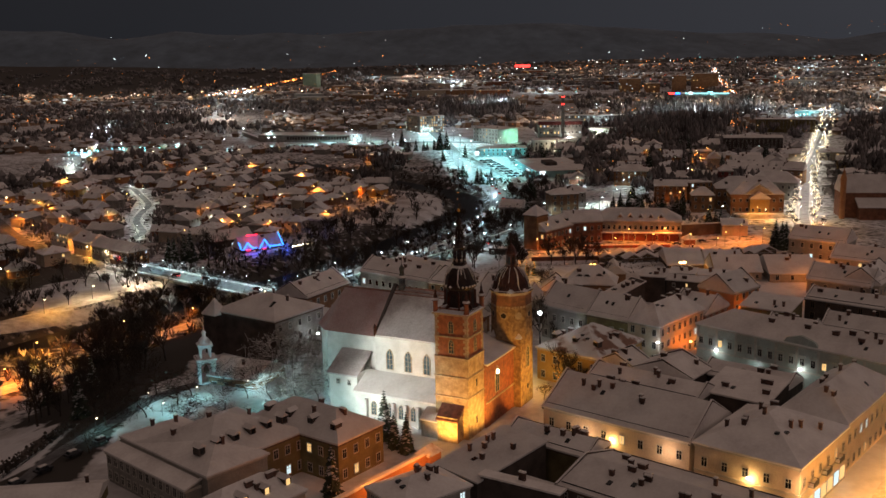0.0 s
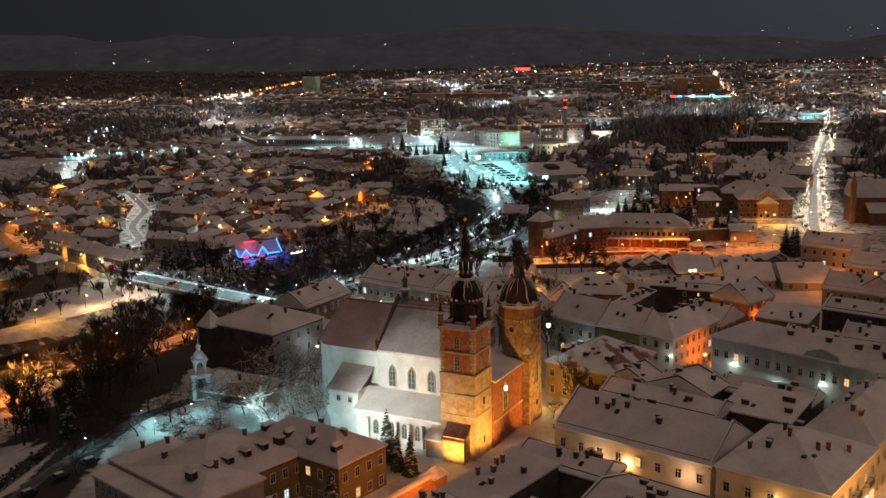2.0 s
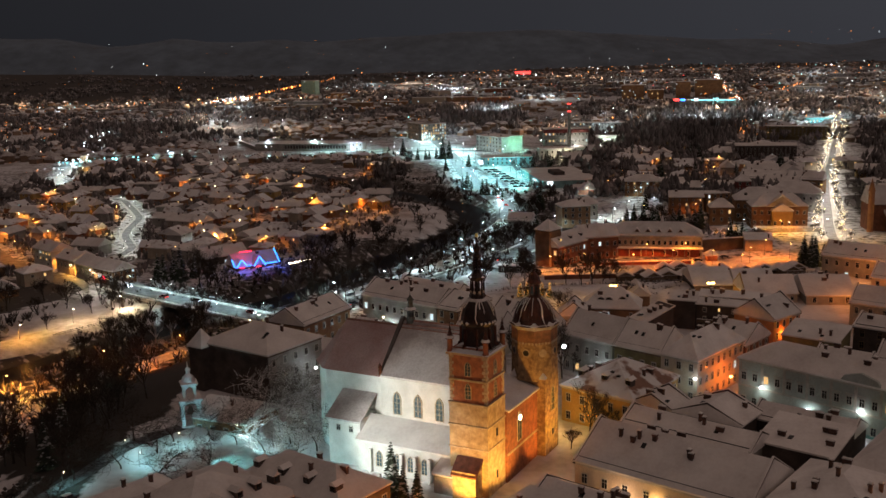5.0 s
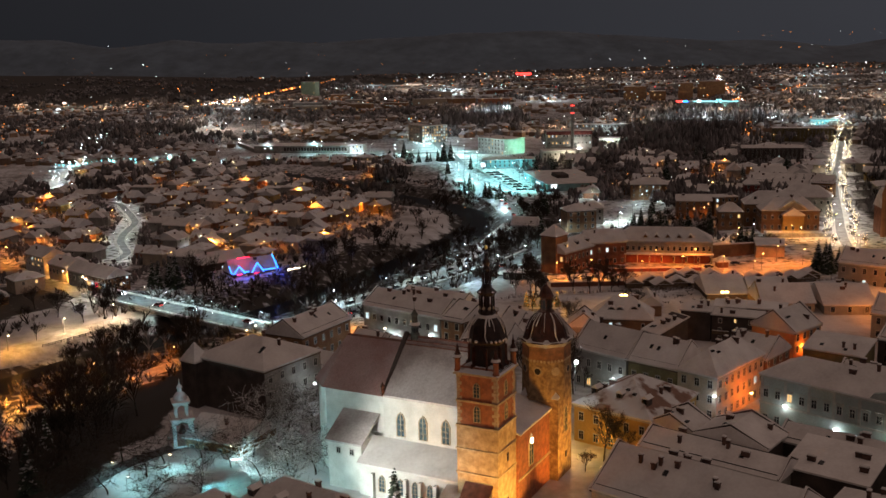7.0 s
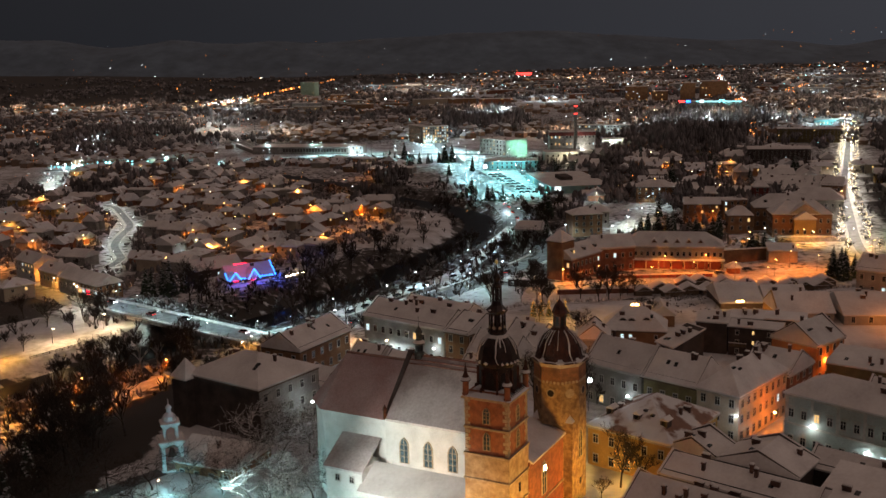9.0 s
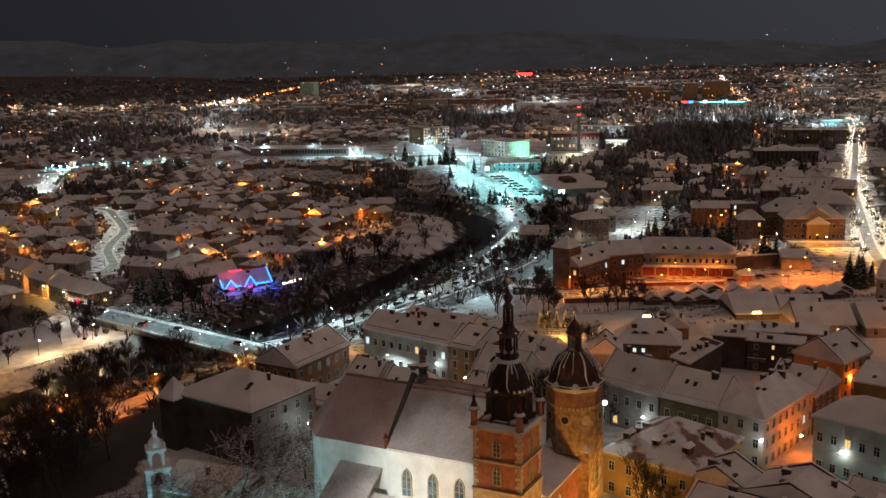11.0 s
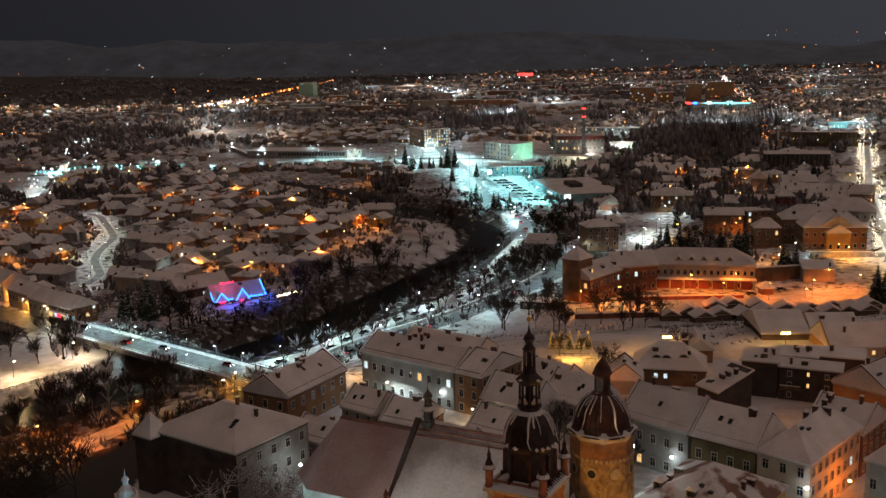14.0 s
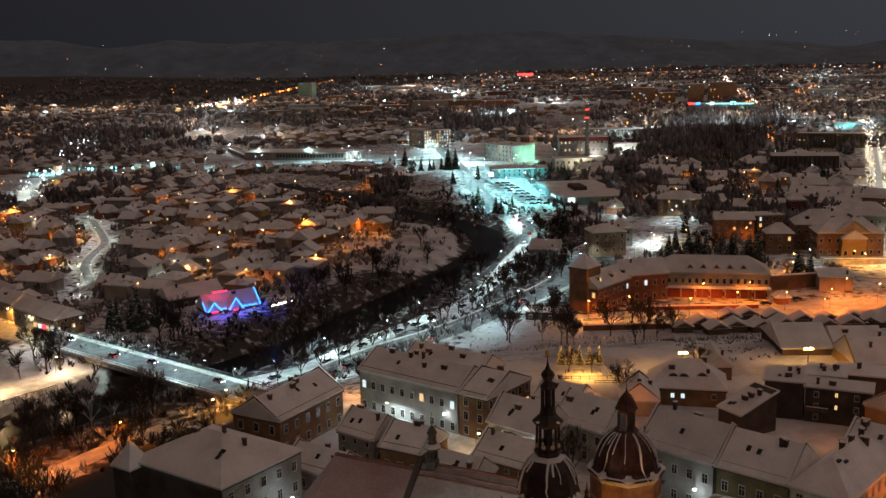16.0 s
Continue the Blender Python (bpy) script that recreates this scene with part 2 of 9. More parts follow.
# ---- mesh kit ----
class Shape:
    """Vertices and faces that grow into one mesh."""

    def __init__(self):
        self.v, self.f = [], []

    def add(self, verts, faces):
        n = len(self.v)
        self.v += [tuple(p) for p in verts]
        self.f += [tuple(i + n for i in f) for f in faces]
        return self

    def box(self, x0, y0, z0, x1, y1, z1, top=0.0):
        """A box; top narrows its upper face by that much on each side."""
        t = top
        return self.add([(x0, y0, z0), (x1, y0, z0), (x1, y1, z0), (x0, y1, z0), (x0 + t, y0 + t, z1), (x1 - t, y0 + t, z1), (x1 - t, y1 - t, z1), (x0 + t, y1 - t, z1)],
                        [(3, 2, 1, 0), (4, 5, 6, 7), (0, 1, 5, 4), (1, 2, 6, 5), (2, 3, 7, 6), (3, 0, 4, 7)])

    def turned(self, profile, sides, cx=0.0, cy=0.0, start=0.0, flute=0.0):
        """A solid of rotation from rows of (radius, z), bottom to top."""
        n, verts, faces = sides, [], []
        for r, z in profile:
            for k in range(n):
                a = start + 2 * math.pi * k / n
                q = r * (1 + (flute if k % 2 else 0))
                verts.append((cx + q * math.cos(a), cy + q * math.sin(a), z))
        for i in range(len(profile) - 1):
            for k in range(n):
                faces.append((i * n + k, i * n + (k + 1) % n, (i + 1) * n + (k + 1) % n, (i + 1) * n + k))
        faces += [tuple(range(n - 1, -1, -1)), tuple((len(profile) - 1) * n + k for k in range(n))]
        return self.add(verts, faces)

    def tube(self, a, b, r0, r1, sides=5):
        a, b = Vector(a), Vector(b)
        d = b - a
        if d.length < 1e-6:
            return self
        q = d.to_track_quat("Z", "Y")
        verts = []
        for p, r in ((a, r0), (b, r1)):
            for k in range(sides):
                g = 2 * math.pi * k / sides
                verts.append(p + q @ Vector((r * math.cos(g), r * math.sin(g), 0)))
        faces = [(k, (k + 1) % sides, sides + (k + 1) % sides, sides + k) for k in range(sides)]
        faces += [tuple(range(sides - 1, -1, -1)), tuple(range(sides, 2 * sides))]
        return self.add(verts, faces)

    def blob(self, x, y, z, r, rz=None):
        rz = rz or r
        return self.add([(x + r, y, z), (x - r, y, z), (x, y + r, z), (x, y - r, z), (x, y, z + rz), (x, y, z - rz)],
                        [(0, 2, 4), (2, 1, 4), (1, 3, 4), (3, 0, 4), (2, 0, 5), (1, 2, 5), (3, 1, 5), (0, 3, 5)])

    def outline(self, points, z0, z1):
        """An upright prism on a plan outline."""
        n = len(points)
        verts = [(x, y, z0) for x, y in points] + [(x, y, z1) for x, y in points]
        return self.add(verts, [tuple(range(n - 1, -1, -1)), tuple(range(n, 2 * n))] + [(k, (k + 1) % n, n + (k + 1) % n, n + k) for k in range(n)])

    def lattice(self, xs, zs, holes, y0, y1):
        """One connected plate of cells between the lines xs and zs, with holes."""
        nx, nz = len(xs), len(zs)
        a = len(self.v)
        self.v += [(x, y, z) for y in (y0, y1) for z in zs for x in xs]

        def at(i, j, k):
            return a + k * nx * nz + j * nx + i

        full = {(i, j) for i in range(nx - 1) for j in range(nz - 1)} - set(holes)
        for i, j in full:
            self.f.append((at(i, j, 0), at(i + 1, j, 0), at(i + 1, j + 1, 0), at(i, j + 1, 0)))
            self.f.append((at(i, j + 1, 1), at(i + 1, j + 1, 1), at(i + 1, j, 1), at(i, j, 1)))
            for di, dj, p, q in ((-1, 0, (i, j + 1), (i, j)), (1, 0, (i + 1, j), (i + 1, j + 1)), (0, -1, (i, j), (i + 1, j)), (0, 1, (i + 1, j + 1), (i, j + 1))):
                if (i + di, j + dj) not in full:
                    self.f.append((at(*q, 0), at(*p, 0), at(*p, 1), at(*q, 1)))
        return self

    def mesh(self, name, mat, smooth=False):
        me = bpy.data.meshes.new(name)
        me.from_pydata(self.v, [], self.f)
        me.materials.append(mat)
        if smooth:
            me.shade_smooth()
        me.update()
        return me


def part(name, shape, mat, parent, label="", at=None):
    """One mesh object under a thing or a part."""
    me = shape if isinstance(shape, bpy.types.Mesh) else shape.mesh(name, mat)
    ob = new(name, me)
    ob.parent = parent
    if at is not None:
        ob.matrix_basis = at
    if label:
        ob["label"] = label
    return ob


def thing(name, at, label, category, group="", kind=""):
    ob = new(name)
    ob.empty_display_size = 0.5
    ob.matrix_basis = at
    return tagged(ob, label, category, group, kind)


def solid(name, shape, mat, label, category, group="", kind="", at=None):
    ob = new(name, shape.mesh(name, mat))
    if at is not None:
        ob.matrix_basis = at
    return tagged(ob, label, category, group, kind)


# ---- lie of the land: old town on a terrace, the river valley below it ----
TERRACE = [(-96, 60), (-84, 250), (-78, 308), (-60, 340), (-46, 366), (-12, 396), (40, 414), (110, 418), (180, 428), (260, 436), (420, 440)]
RIVER = [(-150, 960), (-85, 880), (-50, 812), (-22, 772), (2, 738), (16, 705), (18, 668), (8, 625), (-11, 580), (-40, 520), (-60, 480), (-82, 450), (-100, 430), (-122, 404), (-134, 390), (-148, 369), (-160, 350), (-186, 316), (-230, 262), (-290, 190)]


def off_line(x, y, line):
    """Distance to a chain of points, and the side (positive: left of its course)."""
    best, side = 1e9, 1
    for (ax, ay), (bx, by) in zip(line, line[1:]):
        dx, dy = bx - ax, by - ay
        t = max(0, min(1, ((x - ax) * dx + (y - ay) * dy) / (dx * dx + dy * dy)))
        d = math.hypot(x - ax - t * dx, y - ay - t * dy)
        if d < best:
            best, side = d, (1 if dx * (y - ay) - dy * (x - ax) > 0 else -1)
    return best, side


def smooth(t):
    t = max(0.0, min(1.0, t))
    return t * t * (3 - 2 * t)


def land(x, y):
    d, side = off_line(x, y, TERRACE)
    z = 0.0
    if side > 0 or x > 420 and y > 440:
        z = -9.0 * smooth(d / 48) - 2.0 * smooth((d - 60) / 200)
        if x > 120:
            z += 2.0 * smooth((x - 120) / 80) * smooth((900 - y) / 300)
    if y < 1000 and x < 120:
        r, _ = off_line(x, y, RIVER)
        if r < 20:
            z += (-15.5 - z) * smooth((20 - r) / 11)
    if y > 2600:
        z += 26 * smooth((y - 2600) / 2200) * (0.6 + 0.8 * noise.noise((x / 900, y / 900, 3)))
        z += 60 * smooth((-x - 600) / 2500) * smooth((y - 2200) / 2200)
    return z


# ---- ground, hills, river, roads ----
def axis(spans):
    out = []
    for a, b, step in spans:
        n = max(1, round((b - a) / step))
        out += [a + (b - a) * k / n for k in range(n)]
    return out + [spans[-1][1]]


gx = axis([(-3200, -800, 200), (-800, -320, 40), (-320, 260, 6), (260, 500, 16), (500, 1000, 50), (1000, 3400, 200)])
gy = axis([(-260, 120, 40), (120, 860, 6), (860, 1400, 22), (1400, 2600, 80), (2600, 4800, 150)])
ground = Shape()
ground.v = [(x, y, land(x, y)) for y in gy for x in gx]
nx = len(gx)
ground.f = [(j * nx + i, j * nx + i + 1, (j + 1) * nx + i + 1, (j + 1) * nx + i) for j in range(len(gy) - 1) for i in range(nx - 1)]
ground_mesh = ground.mesh("ground", GROUND_SNOW, True)


BANK_PATH = [(-165, 262), (-140, 294), (-126, 314), (-112, 338), (-100, 362), (-84, 384)]


def undergrowth(x, y):
    """How far brush and bare earth cover the snow, 0 to 1."""
    river = off_line(x, y, RIVER)[0]
    d, side = off_line(x, y, TERRACE)
    town = side < 0
    v = 0.10 if town else 0.34
    if y < 900 and x < 130:
        v = max(v, 0.54 * smooth((50 - river) / 22))
    if not town and y < 420 and x < -60:
        v = max(v, 0.95 * smooth((46 - d) / 20))
    if y > 610 and x > 256 + (y - 650) * 0.38:
        v = max(v, 0.85)
    if x < -165 and y < 500:
        v = max(v, 0.62)
    if math.hypot(x + 32, (y - 655) * 0.5) < 34 and river > 13:
        v = 0.14
    if math.hypot((x + 118) * 0.85, (y - 234) * 0.8) < 21:
        v = 0.05
    if not town and 0 < x < 190 and y < 500:
        v = 0.22
    if 492 < y < 720 and 8 < x < 78 and river > 22:
        v = 0.52
    if math.hypot(x + 150, y - 424) < 34 and river > 14:
        v = 0.08
    if off_line(x, y, BANK_PATH)[0] < 7:
        v = 0.42
    # thinner cover far out: the paler ground stands in for haze
    if y > 900:
        v = 0.36 + 0.35 * noise.noise((x / 300, y / 320, 6))
    if y > 2150 + 1750 * smooth((x / y + 0.22) / 0.30):
        v = 1.0
    return v


cover = ground_mesh.attributes.new("undergrowth", "FLOAT", "POINT")
cover.data.foreach_set("value", [undergrowth(x, y) for x, y, _ in ground.v])
ob = new("ground", ground_mesh)
tagged(ob, "snow-covered ground of the town and valley", "ground", kind="structure")

# Distance haze is put into the hills' pale blue colour.
HILL = material("hazed_snowy_hillside", (0.160, 0.220, 0.290), 0.95, (0.120, 0.163, 0.215), 0.006, 0.02, 0.0, spread=(0.35, 0.65))
hills = Shape()
rows, cols = 16, 90
for j in range(rows):
    s = j / (rows - 1)
    for i in range(cols):
        x = -3200 + 6600 * i / (cols - 1)
        y = 4150 + 560 * s
        top = 132 + 50 * noise.noise((x / 1100, 1.3, 0)) + 28 * noise.noise((x / 330, 7.1, 0)) + 50 * smooth((-x - 200) / 1800) - 30 * smooth((x - 600) / 1500)
        hills.v.append((x, y, -12 + (top + 12) * smooth(s) + 8 * noise.noise((x / 160, s * 4, 5))))
hills.f = [(j * cols + i, j * cols + i + 1, (j + 1) * cols + i + 1, (j + 1) * cols + i) for j in range(rows - 1) for i in range(cols - 1)]
tagged(new("backdrop", hills.mesh("backdrop", HILL, True)), "wooded hills with snowy clearings, toned pale blue for haze", "hills", kind="structure")


def along(line, step):
    """Points at even steps on a smooth chain, with the direction there."""
    pts = [Vector((*p[:2], 0)) for p in line]
    fine = []
    for i in range(len(pts) - 1):
        p0, p1, p2, p3 = pts[max(i - 1, 0)], pts[i], pts[i + 1], pts[min(i + 2, len(pts) - 1)]
        for k in range(12):
            t = k / 12
            fine.append(0.5 * (2 * p1 + (p2 - p0) * t + (2 * p0 - 5 * p1 + 4 * p2 - p3) * t * t + (3 * p1 - p0 - 3 * p2 + p3) * t ** 3))
    fine.append(pts[-1])
    out, left = [], 0.0
    for a, b in zip(fine, fine[1:]):
        d = (b - a).length
        while left <= d and d > 0:
            p = a + (b - a) * (left / d)
            out.append((p.x, p.y, math.atan2(b.y - a.y, b.x - a.x)))
            left += step
        left -= d
    return out


def ribbon(name, line, width, mat, label, category="road", lift=0.25, level=None, kind="structure", thick=0.0, side=0.0, step=6):
    """A strip laid over the ground, or at the given level."""
    s, pts = Shape(), along(line, step)
    cross = max(1, round(width / 5))
    for x, y, a in pts:
        for k in range(cross + 1):
            u = side + width * (k / cross - 0.5)
            px, py = x - u * math.sin(a), y + u * math.cos(a)
            s.v.append((px, py, (land(px, py) if level is None else level) + lift))
    n = cross + 1
    s.f = [(j * n + k + 1, j * n + k, (j + 1) * n + k, (j + 1) * n + k + 1) for j in range(len(pts) - 1) for k in range(cross)]
    return tagged(new(name, s.mesh(name, mat, True)), label, category, kind=kind)


S_LANE = [(-174, 556), (-174, 577), (-181, 595), (-189, 615), (-194, 637), (-197, 660), (-200, 681), (-209, 705), (-223, 737), (-236, 765), (-250, 778)]
ribbon("water", RIVER, 20, WATER, "dark unfrozen river water in its channel", "river", 0.0, -14.2)
EMBANKMENT = [(-76, 415), (-64, 424), (-53, 433), (-40, 456), (-14, 493), (0, 515), (14, 555), (24, 598), (37, 648), (39, 700), (31, 752), (23, 820), (10, 1000), (-6, 1190), (-30, 1400), (-60, 1700)]
RIVER_ROAD = [(-66, 399), (-49, 420), (-35, 440), (-22, 455), (-5, 473), (10, 494), (31, 526), (45, 552), (52, 580), (60, 615), (70, 640)]
ribbon("road_1", EMBANKMENT[8:], 13, ROADWAY, "wet snowy asphalt of the lit riverside road")
ribbon("road_15", RIVER_ROAD, 9, ROADWAY, "wet asphalt road from the bridge to the market")
ribbon("road_16", [(47, 572), (42, 610), (40, 648)], 8, ROADWAY, "snowy asphalt link road", "road", 0.3)
ribbon("pavement_1", EMBANKMENT[:9], 8, TRODDEN, "trodden snow on the riverside promenade", "pavement", 0.3)
ribbon("pavement_2", RIVER_ROAD[:8], 2.4, TRODDEN, "trodden snow on the roadside pavement", "pavement", 0.4, side=-6)
ribbon("road_2", [(-62, 404), (-45, 386), (-33, 372), (-12, 350), (12, 328), (34, 304), (60, 280), (74, 270), (95, 242)], 9, TRODDEN, "snow-packed street of the old town", "street", 0.12)
ribbon("road_3", [(-162, 480), (-178, 493), (-205, 520), (-240, 560), (-290, 640)], 12, ROADWAY, "snowy asphalt street beyond the bridge")
ribbon("road_4", S_LANE, 7, TRODDEN, "lit snowy lane curving between small houses", "lane")
ribbon("road_12", S_LANE, 4.2, ROADWAY, "worn grey wheel tracks of the lane", "lane", 0.32, side=-0.4)
MARKET_LANE = [(79.3, 593.0), (93.2, 622.9), (107.7, 656.8), (122.3, 702.9)]
ribbon("road_17", MARKET_LANE, 7, TRODDEN, "white-lit snowy lane climbing behind the market hall", "lane")
ribbon("road_13", [(-192, 544), (-172, 556), (-150, 559), (-128, 549), (-112, 538)], 6, TRODDEN, "snowy lane under orange lamps", "lane")
ribbon("path_4", [(-97, 203), (-93.5, 227), (-90, 237), (-86, 246), (-83, 256), (-79, 265), (-70, 275)], 4.5, ROADWAY, "dark cleared drive beside the church garden", "drive", 0.1)
ribbon("road_5", [(-300, 840), (-335, 901), (-355, 1000), (-369, 1081), (-410, 1230), (-445, 1410), (-470, 1600)], 10, TRODDEN, "lit snowy road winding up the valley")
ribbon("road_6", [(-380, 1015), (-246, 1043), (-125, 1075), (-18, 1085), (60, 1060)], 12, ROADWAY, "snowy ring road crossing the valley")
ribbon("road_7", [(190, 440), (192, 480), (196, 535), (236, 650), (285, 782), (338, 910), (395, 1050), (470, 1230), (560, 1480)], 10, TRODDEN, "brightly lit snowy avenue", "avenue")
ribbon("road_14", [(190, 440), (192, 480), (196, 535), (236, 650), (285, 782), (338, 910), (395, 1050), (470, 1230), (560, 1480)], 5, ROADWAY, "worn asphalt lanes of the avenue", "avenue", 0.33)
ribbon("road_8", [(48, 600), (70, 640), (100, 690), (140, 740)], 9, TRODDEN, "lit snowy side street", "street")
ribbon("road_9", [(28, 478), (60, 487), (100, 490), (150, 492), (190, 500)], 15, TRODDEN, "trodden snow of the square before the market hall", "square")
ribbon("path_1", [(-300, 245), (-245, 296), (-205, 338), (-180, 364), (-160, 388), (-143, 412), (-131, 432)], 13, TRODDEN, "snowy riverside promenade under lamps", "promenade")
ribbon("path_2", [(-165, 262), (-140, 294), (-126, 314), (-112, 338), (-100, 362), (-84, 384)], 8, TRODDEN, "snowy footpath on the river bank", "path")
ribbon("path_3", [(14, 222), (22, 212), (40, 196), (62, 176), (80, 160)], 6, TRODDEN, "snowy lane beside the church", "lane", 0.1)
ribbon("road_10", [(92, 150), (84, 172), (92, 190), (106, 208), (122, 228), (140, 250)], 12, TRODDEN, "snow-packed shopping street under warm lamps", "street", 0.1)
ribbon("road_11", [(-440, 2190), (-430, 2500), (-400, 3000), (-355, 3540)], 16, ROADWAY, "far lit road towards the hills")

car_park = Shape()
for k in range(24):
    y = 766 + 7 * k
    for m in range(5):
        west, east = 51 - 0.15 * (y - 779), 65 - 0.03 * (y - 779)
        car_park.v.append((west + (east - west) * m / 4, y, land(50, y) + 0.4))
car_park.f = [(k * 5 + m, k * 5 + m + 1, k * 5 + m + 6, k * 5 + m + 5) for k in range(23) for m in range(4)]
tagged(new("car_park", car_park.mesh("car_park", TRODDEN, True)), "snow-covered car park under cold floodlights", "car park", kind="structure")


# ---- the bridge ----
def bridge(ax, ay, bx, by, z, width):
    a = math.atan2(by - ay, bx - ax)
    n = math.hypot(bx - ax, by - ay)
    top = thing("bridge", pose(ax, ay, z, 0, 0, math.degrees(a)), "concrete road bridge over the river with snowy parapets", "bridge")
    h = width / 2
    part("deck", Shape().box(-8, -h, -1.3, n + 8, h, 0), CONCRETE, top)
    part("roadway", Shape().box(-8, -h + 2.6, 0, n + 8, h - 2.6, 0.12), TRACKS, top, "wet asphalt between snow banks")
    for s in (-1, 1):
        y0 = s * (h - 1.3)
        part("footway", Shape().box(-8, y0 - 1.3, 0, n + 8, y0 + 1.3, 0.3), TRODDEN, top, "snow-covered footway")
        rail = part("railing", Shape().box(-8, s * h - 0.09, 0.3, n + 8, s * h + 0.09, 0.5).box(-8, s * h - 0.05, 1.2, n + 8, s * h + 0.05, 1.32), STEEL, top)
        posts = int(n / 2.5)
        me = Shape().box(-0.05, -0.04, 0.4, 0.05, 0.04, 1.25).mesh("post", STEEL)
        for k in range(posts + 1):
            part("post", me, STEEL, rail, at=pose(k * n / posts, s * h, 0))
    for u in (0.30, 0.66):
        part("pier", Shape().box(n * u - 1.1, -h + 1, -10, n * u + 1.1, h - 1, -1.3), CONCRETE, top)
    for u in (-3, n + 3):
        part("abutment", Shape().box(u - 5, -h, -10, u + 5, h, -1.3), LIME if u < 0 else CONCRETE, top)
    return top


bridge(-150, 470, -70, 406, -7.2, 14)


# ---- houses ----
def frame_mesh(w, h, surround):
    xs = [-w / 2 - 0.16, -w / 2, -0.04, 0.04, w / 2, w / 2 + 0.16]
    zs = [-0.2, 0, h * 0.66, h * 0.66 + 0.07, h, h + 0.22]
    return Shape().lattice(xs, zs, [(1, 1), (3, 1), (1, 3), (3, 3)], -0.12, 0.02).mesh("window", surround)


def glazed_mesh(w, h, surround, pane):
    """A small far window: frame and pane in one mesh of two materials."""
    me = frame_mesh(w, h, surround)
    s = Shape()
    s.v, s.f = [tuple(v.co) for v in me.vertices], [tuple(q.vertices) for q in me.polygons]
    count = len(s.f)
    nx = 6
    s.f.append((nx * 1 + 1, nx * 1 + 4, nx * 4 + 4, nx * 4 + 1))
    out = s.mesh("window", surround)
    out.materials.append(pane)
    out.polygons[count].material_index = 1
    return out


def pane_mesh(w, h, mat):
    return Shape().box(-w / 2, -0.04, 0, w / 2, 0.03, h).mesh("pane", mat)


FRAMES = {k: frame_mesh(1.15, 1.9, m) for k, m in (("pale", TRIM), ("dark", WOOD))}
PANES = {k: pane_mesh(1.15, 1.9, m) for k, m in (("dark", GLASS), ("warm", LIT), ("cool", LIT_COOL))}
SMALL_FRAME, SMALL_PANES = frame_mesh(0.9, 1.2, TRIM), {k: pane_mesh(0.9, 1.2, m) for k, m in (("dark", GLASS), ("warm", LIT), ("cool", LIT_COOL))}


GLAZED = {k: glazed_mesh(0.9, 1.2, TRIM, m) for k, m in (("dark", GLASS), ("warm", LIT), ("cool", LIT_COOL))}
GLAZED_TALL = {k: glazed_mesh(1.15, 1.9, TRIM, m) for k, m in (("dark", GLASS), ("warm", LIT), ("cool", LIT_COOL))}


def roof_shape(L, D, z, rise, kind, ridge="x", over=0.45, thick=0.38):
    """A snow-laden roof as one closed solid over a plan of L by D."""
    o, s = over, Shape()
    c = [(-o, -o, z), (L + o, -o, z), (L + o, D + o, z), (-o, D + o, z)]
    low = [(x, y, q - thick) for x, y, q in c]
    skirt = [(4, 5, 1, 0), (5, 6, 2, 1), (6, 7, 3, 2), (7, 4, 0, 3), (7, 6, 5, 4)]
    if kind == "flat":
        return s.add(low + c, [(0, 1, 5, 4), (1, 2, 6, 5), (2, 3, 7, 6), (3, 0, 4, 7), (4, 5, 6, 7), (3, 2, 1, 0)])
    if kind == "shed":
        c = [(x, y, q + (rise if y > 0 else 0)) for x, y, q in c]
        low = [(x, y, q - thick) for x, y, q in c]
        return s.add(low + c, [(0, 1, 5, 4), (1, 2, 6, 5), (2, 3, 7, 6), (3, 0, 4, 7), (4, 5, 6, 7), (3, 2, 1, 0)])
    if ridge == "x":
        back = 0 if kind == "gable" else min(D / 2, L / 2 - 0.3)
        e = -o if kind == "gable" else back
        r = [(e, D / 2, z + rise), (L - e, D / 2, z + rise)]
        top = [(0, 1, 9, 8), (2, 3, 8, 9), (1, 2, 9), (3, 0, 8)]
    else:
        e = -o if kind == "gable" else min(L / 2, D / 2 - 0.3)
        r = [(L / 2, e, z + rise), (L / 2, D - e, z + rise)]
        top = [(1, 2, 9, 8), (3, 0, 8, 9), (0, 1, 8), (2, 3, 9)]
    return s.add(c + low + r, skirt + top)


def wall_shape(L, D, base, z, rise, kind, ridge):
    s = Shape()
    if kind == "gable":
        if ridge == "x":
            v = [(x, y, q) for x in (0, L) for y, q in ((0, base), (D, base), (D, z), (D / 2, z + rise - 0.25), (0, z))]
        else:
            v = [(x, y, q) for y in (0, D) for x, q in ((0, base), (L, base), (L, z), (L / 2, z + rise - 0.25), (0, z))]
        return s.add(v, [(4, 3, 2, 1, 0), (5, 6, 7, 8, 9)] + [(k, (k + 1) % 5, 5 + (k + 1) % 5, 5 + k) for k in range(5)])
    if kind == "shed":
        v = [(0, 0, base), (L, 0, base), (L, D, base), (0, D, base), (0, 0, z - 0.1), (L, 0, z - 0.1), (L, D, z + rise - 0.1), (0, D, z + rise - 0.1)]
        return s.add(v, [(3, 2, 1, 0), (4, 5, 6, 7), (0, 1, 5, 4), (1, 2, 6, 5), (2, 3, 7, 6), (3, 0, 4, 7)])
    return s.box(0, 0, base, L, D, z - 0.1)


